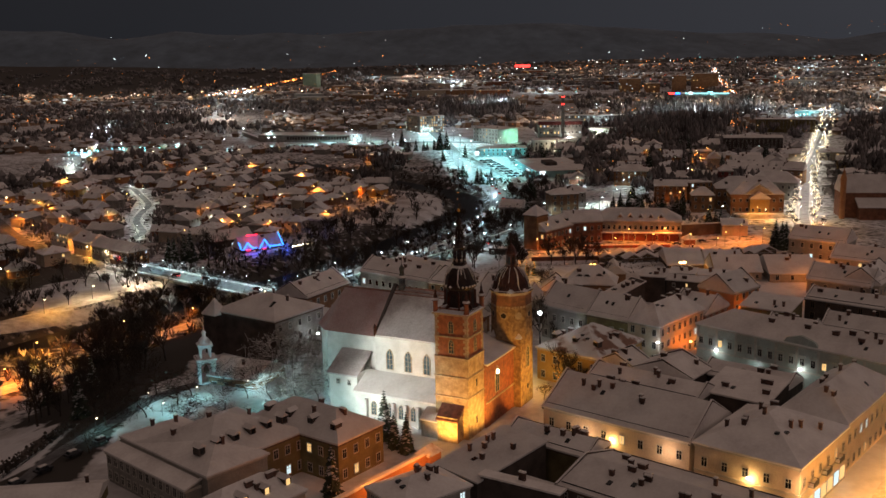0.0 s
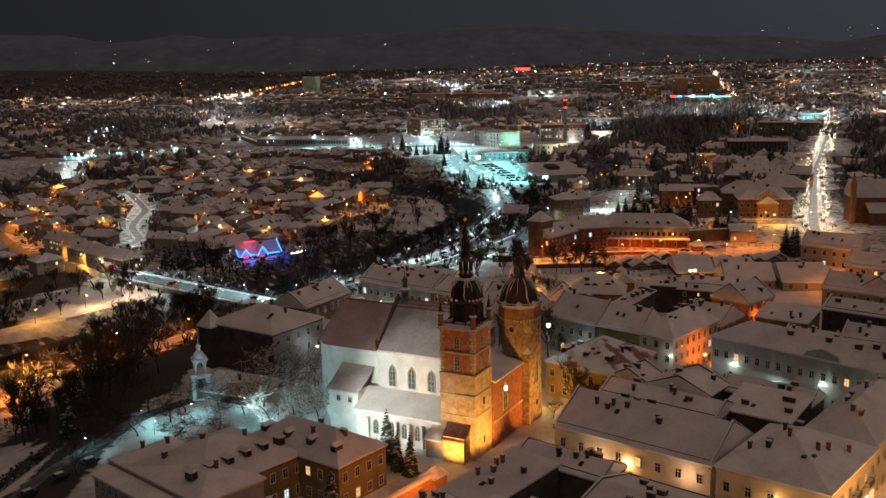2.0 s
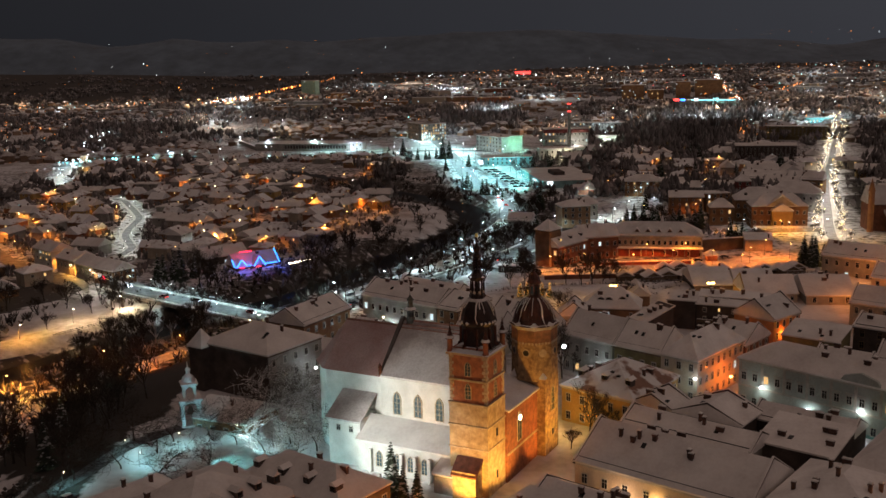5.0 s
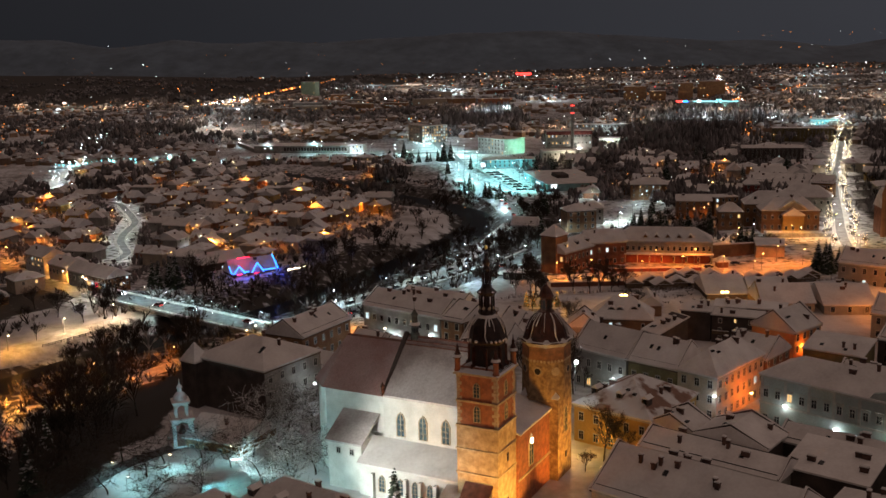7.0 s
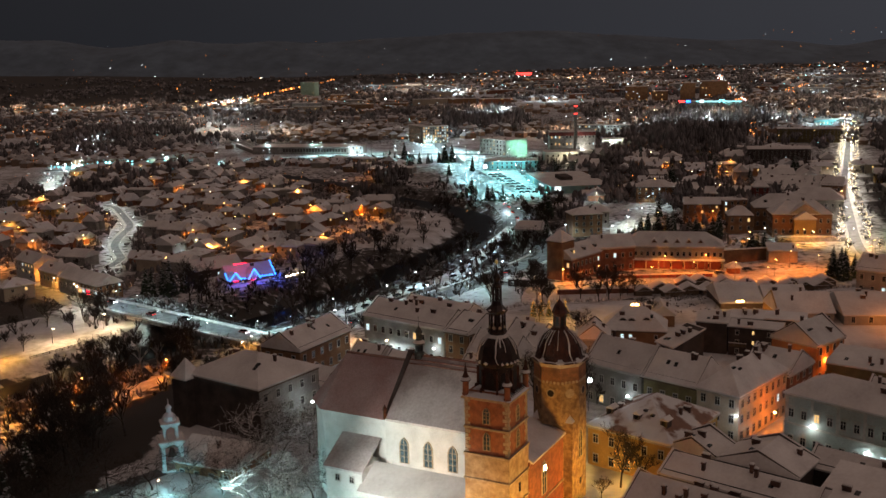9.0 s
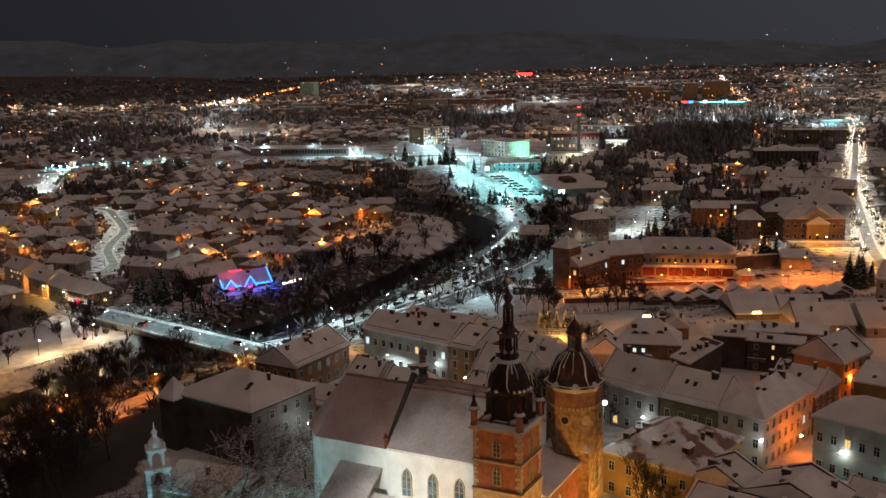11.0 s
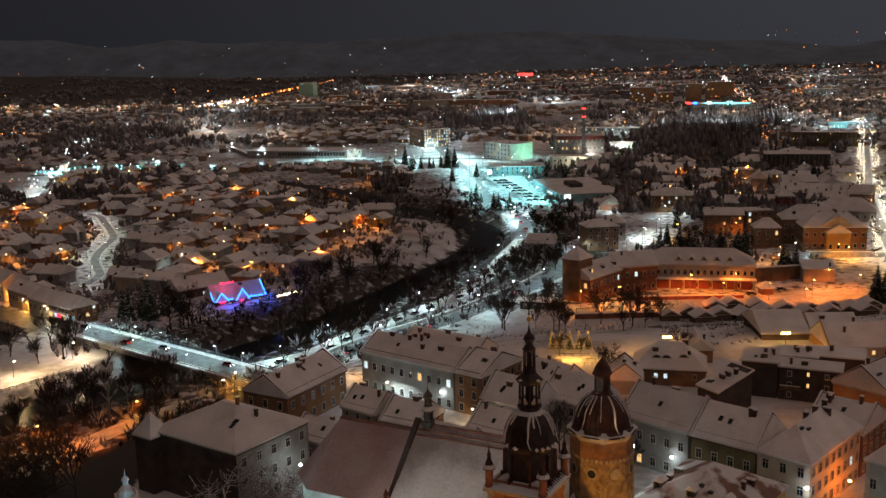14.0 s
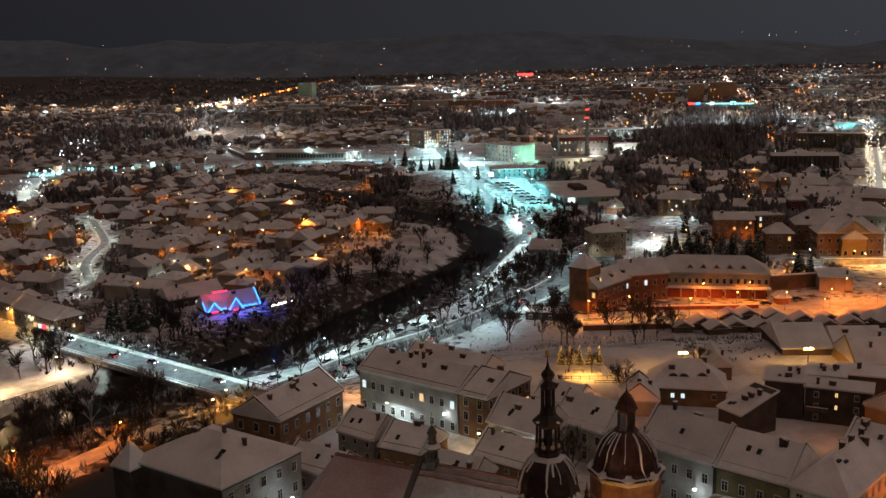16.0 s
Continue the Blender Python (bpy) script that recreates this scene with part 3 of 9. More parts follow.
def roof_height(x, y, L, D, z, rise, kind, ridge):
    if kind == "flat":
        return z
    if kind == "shed":
        return z + rise * y / D
    a = rise * (1 - abs(2 * y / D - 1)) if ridge == "x" else rise * (1 - abs(2 * x / L - 1))
    if kind == "hip":
        if ridge == "x":
            run = min(D / 2, L / 2 - 0.3)
            a = min(a, rise * min(x, L - x) / run)
        else:
            run = min(L / 2, D / 2 - 0.3)
            a = min(a, rise * min(y, D - y) / run)
    return z + a


CHIMNEYS = [Shape().box(-w / 2, -d / 2, -1.6, w / 2, d / 2, h).box(-w / 2 - 0.08, -d / 2 - 0.08, h - 0.35, w / 2 + 0.08, d / 2 + 0.08, h - 0.1).mesh("chimney", CHIMNEY) for w, d, h in ((0.9, 0.75, 1.3), (1.6, 0.65, 1.1), (0.65, 0.65, 1.7))]
CAPS = [Shape().box(-w / 2 - 0.1, -d / 2 - 0.1, h, w / 2 + 0.1, d / 2 + 0.1, h + 0.22, 0.08).mesh("snow_cap", SNOW) for w, d, h in ((0.9, 0.75, 1.3), (1.6, 0.65, 1.1), (0.65, 0.65, 1.7))]
DORMER = Shape().box(-0.8, -0.1, -0.9, 0.8, 2.0, 0.9).mesh("dormer", WALLS["dark"])
DORMER_ROOF = Shape().add([(-1.05, -0.35, 0.85), (1.05, -0.35, 0.85), (0, -0.35, 1.6), (-1.05, 2.4, 0.85), (1.05, 2.4, 0.85), (0, 2.4, 1.6)], [(0, 1, 2), (5, 4, 3), (0, 2, 5, 3), (2, 1, 4, 5), (1, 0, 3, 4)]).mesh("dormer_roof", SNOW)
SKYLIGHT = Shape().box(-0.5, -0.7, -0.2, 0.5, 0.7, 0.16, 0.06).mesh("skylight", GLASS)
dice = random.Random(11)


EYEBROW = Shape().add([(1.15 * math.cos(math.pi * k / 8), y0, 0.95 * math.sin(math.pi * k / 8) - 0.1) for y0 in (-0.15, 2.2) for k in range(9)], [tuple(range(8, -1, -1))] + [(k, k + 1, k + 10, k + 9) for k in range(8)]).mesh("eyebrow_dormer", WALLS["dark"])
EYEBROW_SNOW = Shape().add([(r * 1.3 * math.cos(math.pi * k / 8), y0, r * 1.15 * math.sin(math.pi * k / 8) - 0.05) for y0 in (-0.35, 3.0) for r in (0.9, 1.15) for k in range(9)], [(k + 9, k + 10, k + 28, k + 27) for k in range(8)] + [(k, k + 1, k + 10, k + 9) for k in range(8)] + [(k + 1, k, k + 18, k + 19) for k in range(8)]).mesh("eyebrow_snow", SNOW)


def windows_on(top, face, L, D, base, z, storeys, gap, lit, style, shops=False):
    """Rows of windows on one face: f front, r right end, l left end."""
    n_len = L if face == "f" else D
    n = max(1, int((n_len - 1.2) / gap))
    floor_h = (z - base - 0.6) / storeys
    for k in range(n):
        u = n_len * (k + 0.5) / n
        for q in range(storeys):
            h = base + 0.9 + q * floor_h + (0.2 if q else 0)
            if face == "f":
                at = pose(u, -0.02, h)
            elif face == "r":
                at = pose(L + 0.02, u, h, 0, 0, 90)
            else:
                at = pose(-0.02, u, h, 0, 0, -90)
            small = floor_h < 3.0
            roll = dice.random()
            key = "warm" if roll < lit * 0.6 else "cool" if roll < lit else "dark"
            if top.location.y > 330:
                part("window", (GLAZED if small else GLAZED_TALL)[key], None, top, at=at)
                continue
            f = part("window", SMALL_FRAME if small else FRAMES[style], None, top, at=at)
            part("pane", (SMALL_PANES if small else PANES)[key], None, f)


def house(x, y, angle, L, D, base, eave, rise, roof="gable", ridge="x", wall="cream", storeys=2, gap=3.2, faces="fr", lit=0.06, style="pale",
          chimneys=2, dormers=0, dormer_lit=None, label="", name="tenement_house", group="", snow=None, cornice=True, foot=-3.0):
    words = {"cream": "cream", "buff": "buff", "blue": "pale grey-blue", "yellow": "ochre", "orange": "apricot", "grey": "grey", "olive": "olive", "dark": "brown-black",
             "brown": "brown", "brick": "brick", "white": "white", "green": "pale green", "teal": "teal", "red": "dark red"}[wall]
    top = thing(name, pose(x, y, 0, 0, 0, angle), label or f"{words} plastered house under a snow-covered {'hipped' if roof == 'hip' else 'pitched' if roof != 'flat' else 'flat'} roof", "house", group)
    part("wall", wall_shape(L, D, base + foot, eave, rise, roof, ridge), WALLS[wall], top)
    part("roof", roof_shape(L, D, eave, rise, roof, ridge), snow or SNOW, top, "thick snow on the roof")
    if cornice:
        s = Shape().box(-0.25, -0.25, eave - 0.85, L + 0.25, 0, eave - 0.4)
        s.box(L, 0, eave - 0.85, L + 0.25, D, eave - 0.4).box(-0.25, 0, eave - 0.85, 0, D, eave - 0.4)
        part("cornice", s, TRIM if wall not in ("dark", "olive", "brown") else WOOD, top)
    if roof == "gable" and name == "tenement_house":
        for u in (0.0, L):
            if ridge == "x":
                line = [(u, -0.4, eave + 0.15), (u, D / 2, eave + rise + 0.45), (u, D + 0.4, eave + 0.15)]
            else:
                line = [(-0.4, u * D / L, eave + 0.15), (L / 2, u * D / L, eave + rise + 0.45), (L + 0.4, u * D / L, eave + 0.15)]
            ex, ey = (0.22, 0) if ridge == "x" else (0, 0.22)
            for nm, lo, hi, m in (("firewall", -0.9, 0.0, WALLS["dark"]), ("firewall_snow", 0.0, 0.16, SNOW)):
                s = Shape()
                for sg in (-1, 1):
                    s.v += [(x0 + sg * ex, y0 + sg * ey, z0 + lo) for x0, y0, z0 in line] + [(x0 + sg * ex, y0 + sg * ey, z0 + hi) for x0, y0, z0 in line]
                s.f = [(0, 1, 4, 3), (1, 2, 5, 4), (9, 10, 7, 6), (10, 11, 8, 7), (3, 4, 10, 9), (4, 5, 11, 10), (6, 7, 1, 0), (7, 8, 2, 1), (0, 3, 9, 6), (2, 8, 11, 5)]
                fw = part(nm, s, m, top if nm == "firewall" else fw)
    if roof != "flat" and name == "tenement_house" and D > 8:
        if ridge == "x" and roof == "gable":
            rail = Shape()
            for y0 in (0.7, D - 0.7):
                rail.box(0.5, y0 - 0.05, roof_height(3, y0, L, D, eave, rise, roof, ridge) + 0.02, L - 0.5, y0 + 0.05, roof_height(3, y0, L, D, eave, rise, roof, ridge) + 0.32)
            part("snow_guard", rail, IRON, top)
        for k in range(1 + dice.randrange(2)):
            u, w = L * (0.2 + 0.6 * dice.random()), D * (0.18 + 0.14 * dice.random())
            slope = math.degrees(math.atan2(rise, D / (1 if roof == "shed" else 2))) if ridge == "x" else 0
            part("skylight", SKYLIGHT, None, top, at=pose(u, w, roof_height(u, w, L, D, eave, rise, roof, ridge) + 0.08, slope, 0, 0))
    for f in faces:
        windows_on(top, f, L, D, base, eave, storeys, gap, lit, style)
    for k in range(chimneys):
        u, w = L * (0.12 + 0.76 * dice.random()), D * (0.25 + 0.5 * dice.random())
        pick = dice.randrange(3)
        c = part("chimney", CHIMNEYS[pick], None, top, at=pose(u, w, roof_height(u, w, L, D, eave, rise, roof, ridge)))
        part("snow_cap", CAPS[pick], None, c)
    for k in range(dormers):
        u = L * (k + 0.5) / dormers
        d = part("dormer", DORMER, None, top, at=pose(u, D * 0.16, eave + rise * 0.34 + 0.5))
        part("dormer_roof", DORMER_ROOF, None, d, "snowy dormer roof")
        part("pane", SMALL_PANES["warm" if dice.random() < (lit if dormer_lit is None else dormer_lit) else "dark"], None, d, at=pose(0, -0.14, -0.5))
    return top

def drip(s, cx, cy, g, rows, wide, sway, rng):
    """One wandering tongue of snow of uneven width down a curved helm."""
    n = len(s.v)
    for k, (r, z) in enumerate(rows):
        a, b = wide / r, 0.6 * wide
        s.v += [(cx + (r + q) * math.cos(g + p), cy + (r + q) * math.sin(g + p), z + q * 0.5) for p, q in ((-a, -0.1), (-0.6 * a, 0.5 * b), (0, b), (0.6 * a, 0.5 * b), (a, -0.1))]
        if k:
            m = n + 5 * (k - 1)
            s.f += [(m + j, m + 5 + j, m + 6 + j, m + 1 + j) for j in range(4)]
        g += rng.uniform(-sway, sway)
        wide *= rng.uniform(0.6, 1.25)


# ---- the old town, street by street ----
corner_house = house(51.6, 198.1, -40, 22.2, 27, 0, 11.5, 5.5, "hip", "y", "cream", 2, 4.0, "fr", 0.08, chimneys=9, label="large cream corner house with a snowy hipped roof")
part("string_course", Shape().box(-0.1, -0.2, 5.3, 22.2, -0.02, 5.65).box(22.22, -0.1, 5.3, 22.42, 27, 5.65), TRIM, corner_house)
for y0 in (6.0, 13.5, 21.0):
    b = part("balcony", Shape().box(22.24, y0 - 1.5, 5.7, 23.5, y0 + 1.5, 5.95), CONCRETE, corner_house)
    part("railing", Shape().box(23.38, y0 - 1.5, 5.95, 23.46, y0 + 1.5, 6.9).box(22.3, y0 - 1.5, 6.8, 23.4, y0 - 1.42, 6.9).box(22.3, y0 + 1.42, 6.8, 23.4, y0 + 1.5, 6.9), IRON, b)
    part("snow", Shape().box(22.3, y0 - 1.35, 5.95, 23.3, y0 + 1.35, 6.12, 0.06), SNOW, b)
house(22.7, 223.9, -40, 37.0, 20, 0, 10.5, 6.0, "gable", "x", "cream", 2, 4.0, "fl", 0.08, chimneys=12, dormers=0, label="long cream tenement house with a snowy pitched roof and many chimneys")
house(86.5, 206.0, 50, 34, 15, 0, 11.5, 5.5, "hip", "x", "cream", 2, 3.4, "fl", 0.12, chimneys=6)
palace = house(73.0, 281.9, -47, 62, 15, 0, 13.0, 4.2, "hip", "x", "blue", 2, 3.0, "fl", 0.14, chimneys=12, label="long pale grey-blue palace front with regular windows and snowy roof")
part("string_course", Shape().box(-0.1, -0.28, 5.5, 62.1, -0.02, 5.95), TRIM, palace)
part("plinth_band", Shape().box(0, -0.1, 0.0, 62, -0.02, 0.85), WALLS["teal"], palace, "teal painted plinth")
pilaster = Shape().box(-0.35, -0.2, 5.95, 0.35, -0.02, 12.1).mesh("pilaster", TRIM)
hood = Shape().box(-0.95, -0.32, 0, 0.95, -0.02, 0.22).mesh("window_hood", TRIM)
for k in range(11):
    part("pilaster", pilaster, None, palace, at=pose(0.5 + 6.1 * k, 0, 0))
for k in range(20):
    part("window_hood", hood, None, palace, at=pose(62 * (k + 0.5) / 20, 0, 9.75))
for k in (6, 11, 13):
    part("shop_window", Shape().box(-1.1, -0.12, 0.9, 1.1, -0.03, 3.4), LIT_COOL, palace, "lit shop window", at=pose(3.6 * k + 2, 0, 0))
part("attic_gable", Shape().add([(27, -0.3, 13), (37, -0.3, 13), (36, -0.3, 14.4), (32, -0.3, 15.6), (28, -0.3, 14.4), (27, 0.6, 13), (37, 0.6, 13), (36, 0.6, 14.4), (32, 0.6, 15.6), (28, 0.6, 14.4)], [(0, 1, 2, 3, 4), (9, 8, 7, 6, 5), (0, 5, 6, 1), (1, 6, 7, 2), (2, 7, 8, 3), (3, 8, 9, 4), (4, 9, 5, 0)]), WALLS["blue"], palace)
house(54.4, 289.8, -43, 10.9, 25.6, 0, 12.0, 5.2, "hip", "y", "cream", 3, 3.0, "fr", 0.05, chimneys=5, label="cream corner house with a sodium-lit side under a snowy roof")
house(44.0, 301.3, -43, 14.4, 14, 0, 11.2, 5.8, "gable", "x", "olive", 2, 3.2, "f", 0.0, chimneys=2)
house(31.4, 315.1, -46, 17.6, 14, 0, 11.0, 6.0, "gable", "x", "grey", 2, 3.2, "f", 0.05, chimneys=2)
house(26.0, 273.6, -40, 20.1, 23.3, 0, 9.5, 5.6, "hip", "y", "yellow", 2, 3.6, "fr", 0.0, chimneys=4, dormers=3, snow=SNOW_MELTING, label="ochre corner house with a hipped patchy snow roof beside the church")
# Presbytery: unlit front and lit end are put into the wall colours.
presbytery = house(-71.5, 305.6, -35.0, 25.5, 21.5, 0, 13.6, 5.0, "hip", "x", "dark", 3, 3.4, "r", 0.0, chimneys=4, label="presbytery with a snowy hipped roof, walls toned dark as unlit")
part("end_wall", Shape().box(25.5, 0.2, -2, 25.53, 21.3, 12.6), WALLS["grey"], presbytery, "grey plastered end wall, paler as the lit side")
house(71.8, 310.2, -43, 12.0, 15, 0, 10.0, 4.5, "gable", "x", "brick", 3, 3.2, "r", 0.0, chimneys=3, label="brick-brown street house under a snowy roof")
house(-30.9, 368.4, -38.3, 32.0, 14, 0, 11.2, 4.2, "gable", "x", "grey", 2, 3.0, "fl", 0.12, chimneys=6, label="long grey tenement with lit windows and a snowy roof")
house(-5.4, 348.3, -38.3, 8.2, 18.7, 0, 11.0, 4.0, "gable", "x", "brown", 3, 2.6, "fr", 0.05, chimneys=2, label="narrow brown house with timber galleries and a dark side wall")
house(1.0, 336.6, -41.5, 15.3, 11, 0, 8.0, 5.5, "gable", "x", "white", 2, 2.8, "f", 0.2, chimneys=2, label="pale lit shop house with a steep snowy roof")
house(-47.1, 337.2, 60.1, 25.1, 14, 0, 9.0, 4.5, "gable", "x", "brown", 2, 3.8, "fl", 0.0, chimneys=5, snow=SNOW, label="dull brown house with a tall chimney and snowy roof")
house(-33.9, 338.7, -38.5, 11.0, 10, 0, 6.0, 4.2, "gable", "x", "grey", 2, 2.6, "fr", 0.0, chimneys=2)
house(-23.6, 328.5, -30, 10.5, 12, 0, 6.0, 4.0, "gable", "x", "brown", 1, 3.0, "f", 0.0, chimneys=2)
brown_house = house(44.2, 367.0, -13.4, 19.6, 13, 0, 5.0, 6.0, "hip", "x", "brown", 1, 3.0, "", 0.0, chimneys=2, label="low brown house with eyebrow dormers and two lit windows")
for u in (6.2, 8.8):
    part("window", GLAZED["cool"], None, brown_house, "cold white lit window", at=pose(u, -0.02, 2.2))
for u in (2.6, 16.6):
    part("window", GLAZED["dark"], None, brown_house, at=pose(u, -0.02, 2.2))
for u, w in ((6.3, 2.3), (9.0, 2.3), (13.6, 2.6)):
    d = part("eyebrow_dormer", EYEBROW, None, brown_house, "dark eyebrow dormer", at=pose(u, w, 5.0 + 6.0 * w / 6.5))
    part("dormer_roof", EYEBROW_SNOW, None, d, "snow on the eyebrow dormer")
house(71.0, 356.2, -22, 9.2, 10.5, 0, 9.9, 0.7, "shed", "x", "dark", 3, 4.0, "", 0, chimneys=4, cornice=False, label="tall brown-black firewall house with a flat snowy roof")
house(57.2, 347.6, -62, 7.4, 11.5, 0, 6.2, 4.0, "shed", "x", "dark", 2, 4.0, "", 0, chimneys=3, cornice=False, label="brown-black house with a steep one-sided snowy roof and firewall")
house(82.2, 358.0, -20, 9.0, 7.5, 0, 10.3, 0.6, "shed", "x", "dark", 3, 4.0, "", 0, chimneys=4, cornice=False, label="brown-black rear tenement wing with a flat snowy roof and chimney row")
house(93.5, 367.5, -22, 14.0, 8.0, 0, 7.2, 0.5, "shed", "x", "dark", 2, 4.0, "", 0, chimneys=2, cornice=False, label="black yard building with a flat snowy roof")
house(63.5, 385.0, -5, 7.6, 13, 0, 4.2, 3.2, "gable", "y", "brown", 1, 4.0, "", 0, chimneys=1, cornice=False, name="yard_house", label="small brown yard house with a snowy gabled roof")
STAIR_PANE = Shape().box(-0.3, -0.05, 0, -0.04, 0.05, 1.1).box(0.04, -0.05, 0, 0.3, 0.05, 1.1).mesh("stair_pane", LIT)
court_wing = house(79.8, 352.4, -25, 15.2, 5.2, 0, 9.2, 0.8, "shed", "x", "dark", 3, 5.0, "", 0.0, "dark", chimneys=2, cornice=False, label="dark courtyard wing with two lit stair windows and a snowy roof")
for h in (3.8, 6.9):
    part("stair_window", STAIR_PANE, None, court_wing, "warm lit stair window", at=pose(7.2, -0.02, h))
for u in (2.6, 11.8):
    for h in (0.9, 3.6, 6.6):
        part("window", GLAZED["dark"], None, court_wing, at=pose(u, -0.02, h))
part("gallery", Shape().box(0.4, -1.1, 3.0, 5.4, -0.02, 3.25).box(0.4, -1.1, 3.25, 5.4, -1.0, 4.1), WOOD, court_wing, "dark timber gallery")
part("gallery_snow", Shape().box(0.3, -1.2, 4.1, 5.5, -0.9, 4.3, 0.06), SNOW, court_wing)
house(86.9, 334.4, -51, 14.0, 14, 0, 11.0, 5.0, "gable", "y", "orange", 3, 3.2, "r", 0.08, chimneys=2, label="apricot gabled house glowing in sodium light")
house(152.4, 388.6, -39.7, 27.3, 14, 0, 8.0, 4.5, "gable", "x", "cream", 2, 4.0, "fl", 0.05, chimneys=3)
house(95.4, 315.3, -38, 15.9, 12, 0, 9.0, 2.0, "shed", "x", "olive", 2, 4.0, "", 0, chimneys=2, cornice=False)
house(116.2, 315.3, -40.6, 25.0, 14, 0, 11.0, 2.5, "gable", "x", "dark", 3, 4.2, "f", 0.04, "dark", chimneys=4, cornice=False)
# lower foreground
house(-16.2, 188.0, -53, 12.5, 16.4, 0, 7.6, 2.6, "hip", "y", "grey", 2, 3.5, "fr", 0.3, chimneys=5, label="grey back house with a hipped snowy roof and roof hatches")
house(13.0, 212.8, -40, 21, 9.5, 0, 8.0, 2.4, "gable", "x", "olive", 2, 3.5, "r", 0.0, chimneys=6, label="olive back house with a low snowy roof and many chimneys")
house(-2.6, 199.1, -48, 12.7, 20.5, 0, 7.4, 2.8, "shed", "x", "dark", 2, 3.5, "", 0.0, chimneys=6, cornice=False, label="brown-black back house with a single-pitch snowy roof")
house(6.6, 190.6, -33, 17.5, 2.2, 0, 8.6, 0.3, "flat", "x", "dark", 2, 30.0, "", 0.0, chimneys=2, cornice=False, label="high brown-black firewall capped with snow")
house(10.5, 193.0, -40, 11, 7, 0, 4.0, 1.0, "shed", "x", "brown", 1, 30.0, "", 0.0, chimneys=0, cornice=False, name="yard_shed", label="low yard shed heaped with snow")
house(21.6, 186.6, -41, 44, 21, 0, 8.0, 2.6, "gable", "x", "dark", 2, 3.5, "f", 0.0, chimneys=14, label="deep dark tenement with a broad snowy roof and many chimneys")

# ---- parish church with two unlike towers ----
CH = pose(5.2, 229.4, 0, 0, 0, 152)  # s: along the nave to the choir; v: from the helm tower (negative here) to the octagon tower


TOWER_BRICK = material("weathered_tower_brick", (0.34, 0.17, 0.10), 0.92, (0.19, 0.11, 0.07), 0.7, 5, 0.6, spread=(0.38, 0.62))


def church():
    top = thing("church", CH, "floodlit gothic church with two brick and stone towers and snowy roofs", "church")
    # local axes: x = s along the nave, y = -v

    def box(s0, v0, z0, s1, v1, z1):
        return Shape().box(s0, -v1, z0, s1, -v0, z1)

    # helm tower
    W = 8.4
    t = part("tower", box(0, 0, 20, W, W, 31).box(0.5, -W + 0.5, 31, W - 0.5, -0.5, 32), BRICK, top, "square brick tower with pale stone quoins")
    part("tower_base", box(-0.25, -0.25, -1, W + 0.25, W + 0.25, 20), STONE, t, "pale sandstone lower storeys")
    part("cornice", box(-0.6, -0.6, 30.6, W + 0.6, W + 0.6, 31.1).box(-0.3, -W - 0.3, 25.0, W + 0.3, 0.3, 25.4).box(-0.4, -W - 0.4, 19.9, W + 0.4, 0.4, 20.3).box(-0.45, -W - 0.45, 15.2, W + 0.45, 0.45, 15.5).box(-0.45, -W - 0.45, 10.2, W + 0.45, 0.45, 10.5), QUOIN, t, "stone string courses")
    for s0, v0 in ((0, 0), (0, W), (W, 0), (W, W)):
        for k in range(14):
            a = 0.95 if k % 2 else 0.55
            z = 20.4 + k * 0.73
            q = Shape().box(s0 - 0.12 if s0 == 0 else s0 - a, -(v0 + 0.12) if v0 else -a, z, s0 + a if s0 == 0 else s0 + 0.12, -(v0 - a) if v0 else 0.12, z + 0.62)
            part("quoin", q, QUOIN, t, "pale corner stone" if k == 0 else "")
    part("roof_skirt", Shape().add([(-0.7, 0.7, 31.1), (W + 0.7, 0.7, 31.1), (W + 0.7, -W - 0.7, 31.1), (-0.7, -W - 0.7, 31.1), (2, -2, 32.6), (W - 2, -2, 32.6), (W - 2, -W + 2, 32.6), (2, -W + 2, 32.6)], [(1, 0, 4, 5), (2, 1, 5, 6), (3, 2, 6, 7), (0, 3, 7, 4), (4, 7, 6, 5), (0, 1, 2, 3)]), SNOW_PATCHY, t, "snow-dusted sheet skirt")
    # open drum, bell helm and two lanterns over the square tower
    c, d = W / 2 - 0.35, W / 2 + 0.2
    eighth = math.pi / 8
    drum = part("drum", Shape().turned([(3.75, 31.3), (3.75, 31.9), (3.5, 32.1), (3.5, 36.3), (3.8, 36.6), (4.0, 36.9)], 8, c, -d, eighth), BLACK_COPPER, t, "brown copper drum with arched sound openings")
    for k in range(8):
        g = math.pi * k / 4
        part("sound_opening", Shape().add([(x, y, z) for y in (0, 0.25) for x, z in ((-0.75, 0), (0.75, 0), (0.75, 1.7), (0.45, 2.3), (0, 2.5), (-0.45, 2.3), (-0.75, 1.7))],
             [tuple(range(7)), tuple(range(13, 6, -1))] + [(i, 7 + i, 7 + (i + 1) % 7, (i + 1) % 7) for i in range(7)]), IRON, drum, at=pose(c + 3.32 * math.cos(g), -d + 3.32 * math.sin(g), 33.0, 0, 0, math.degrees(g) + 90))
        g += eighth
        part("volute", Shape().box(-0.22, -0.3, 0, 0.22, 0.75, 0.9, 0.06).box(-0.18, -0.3, 0.9, 0.18, 0.35, 4.3, 0.03), COPPER, drum, at=pose(c + 3.55 * math.cos(g), -d + 3.55 * math.sin(g), 31.7, 0, 0, math.degrees(g) - 90))
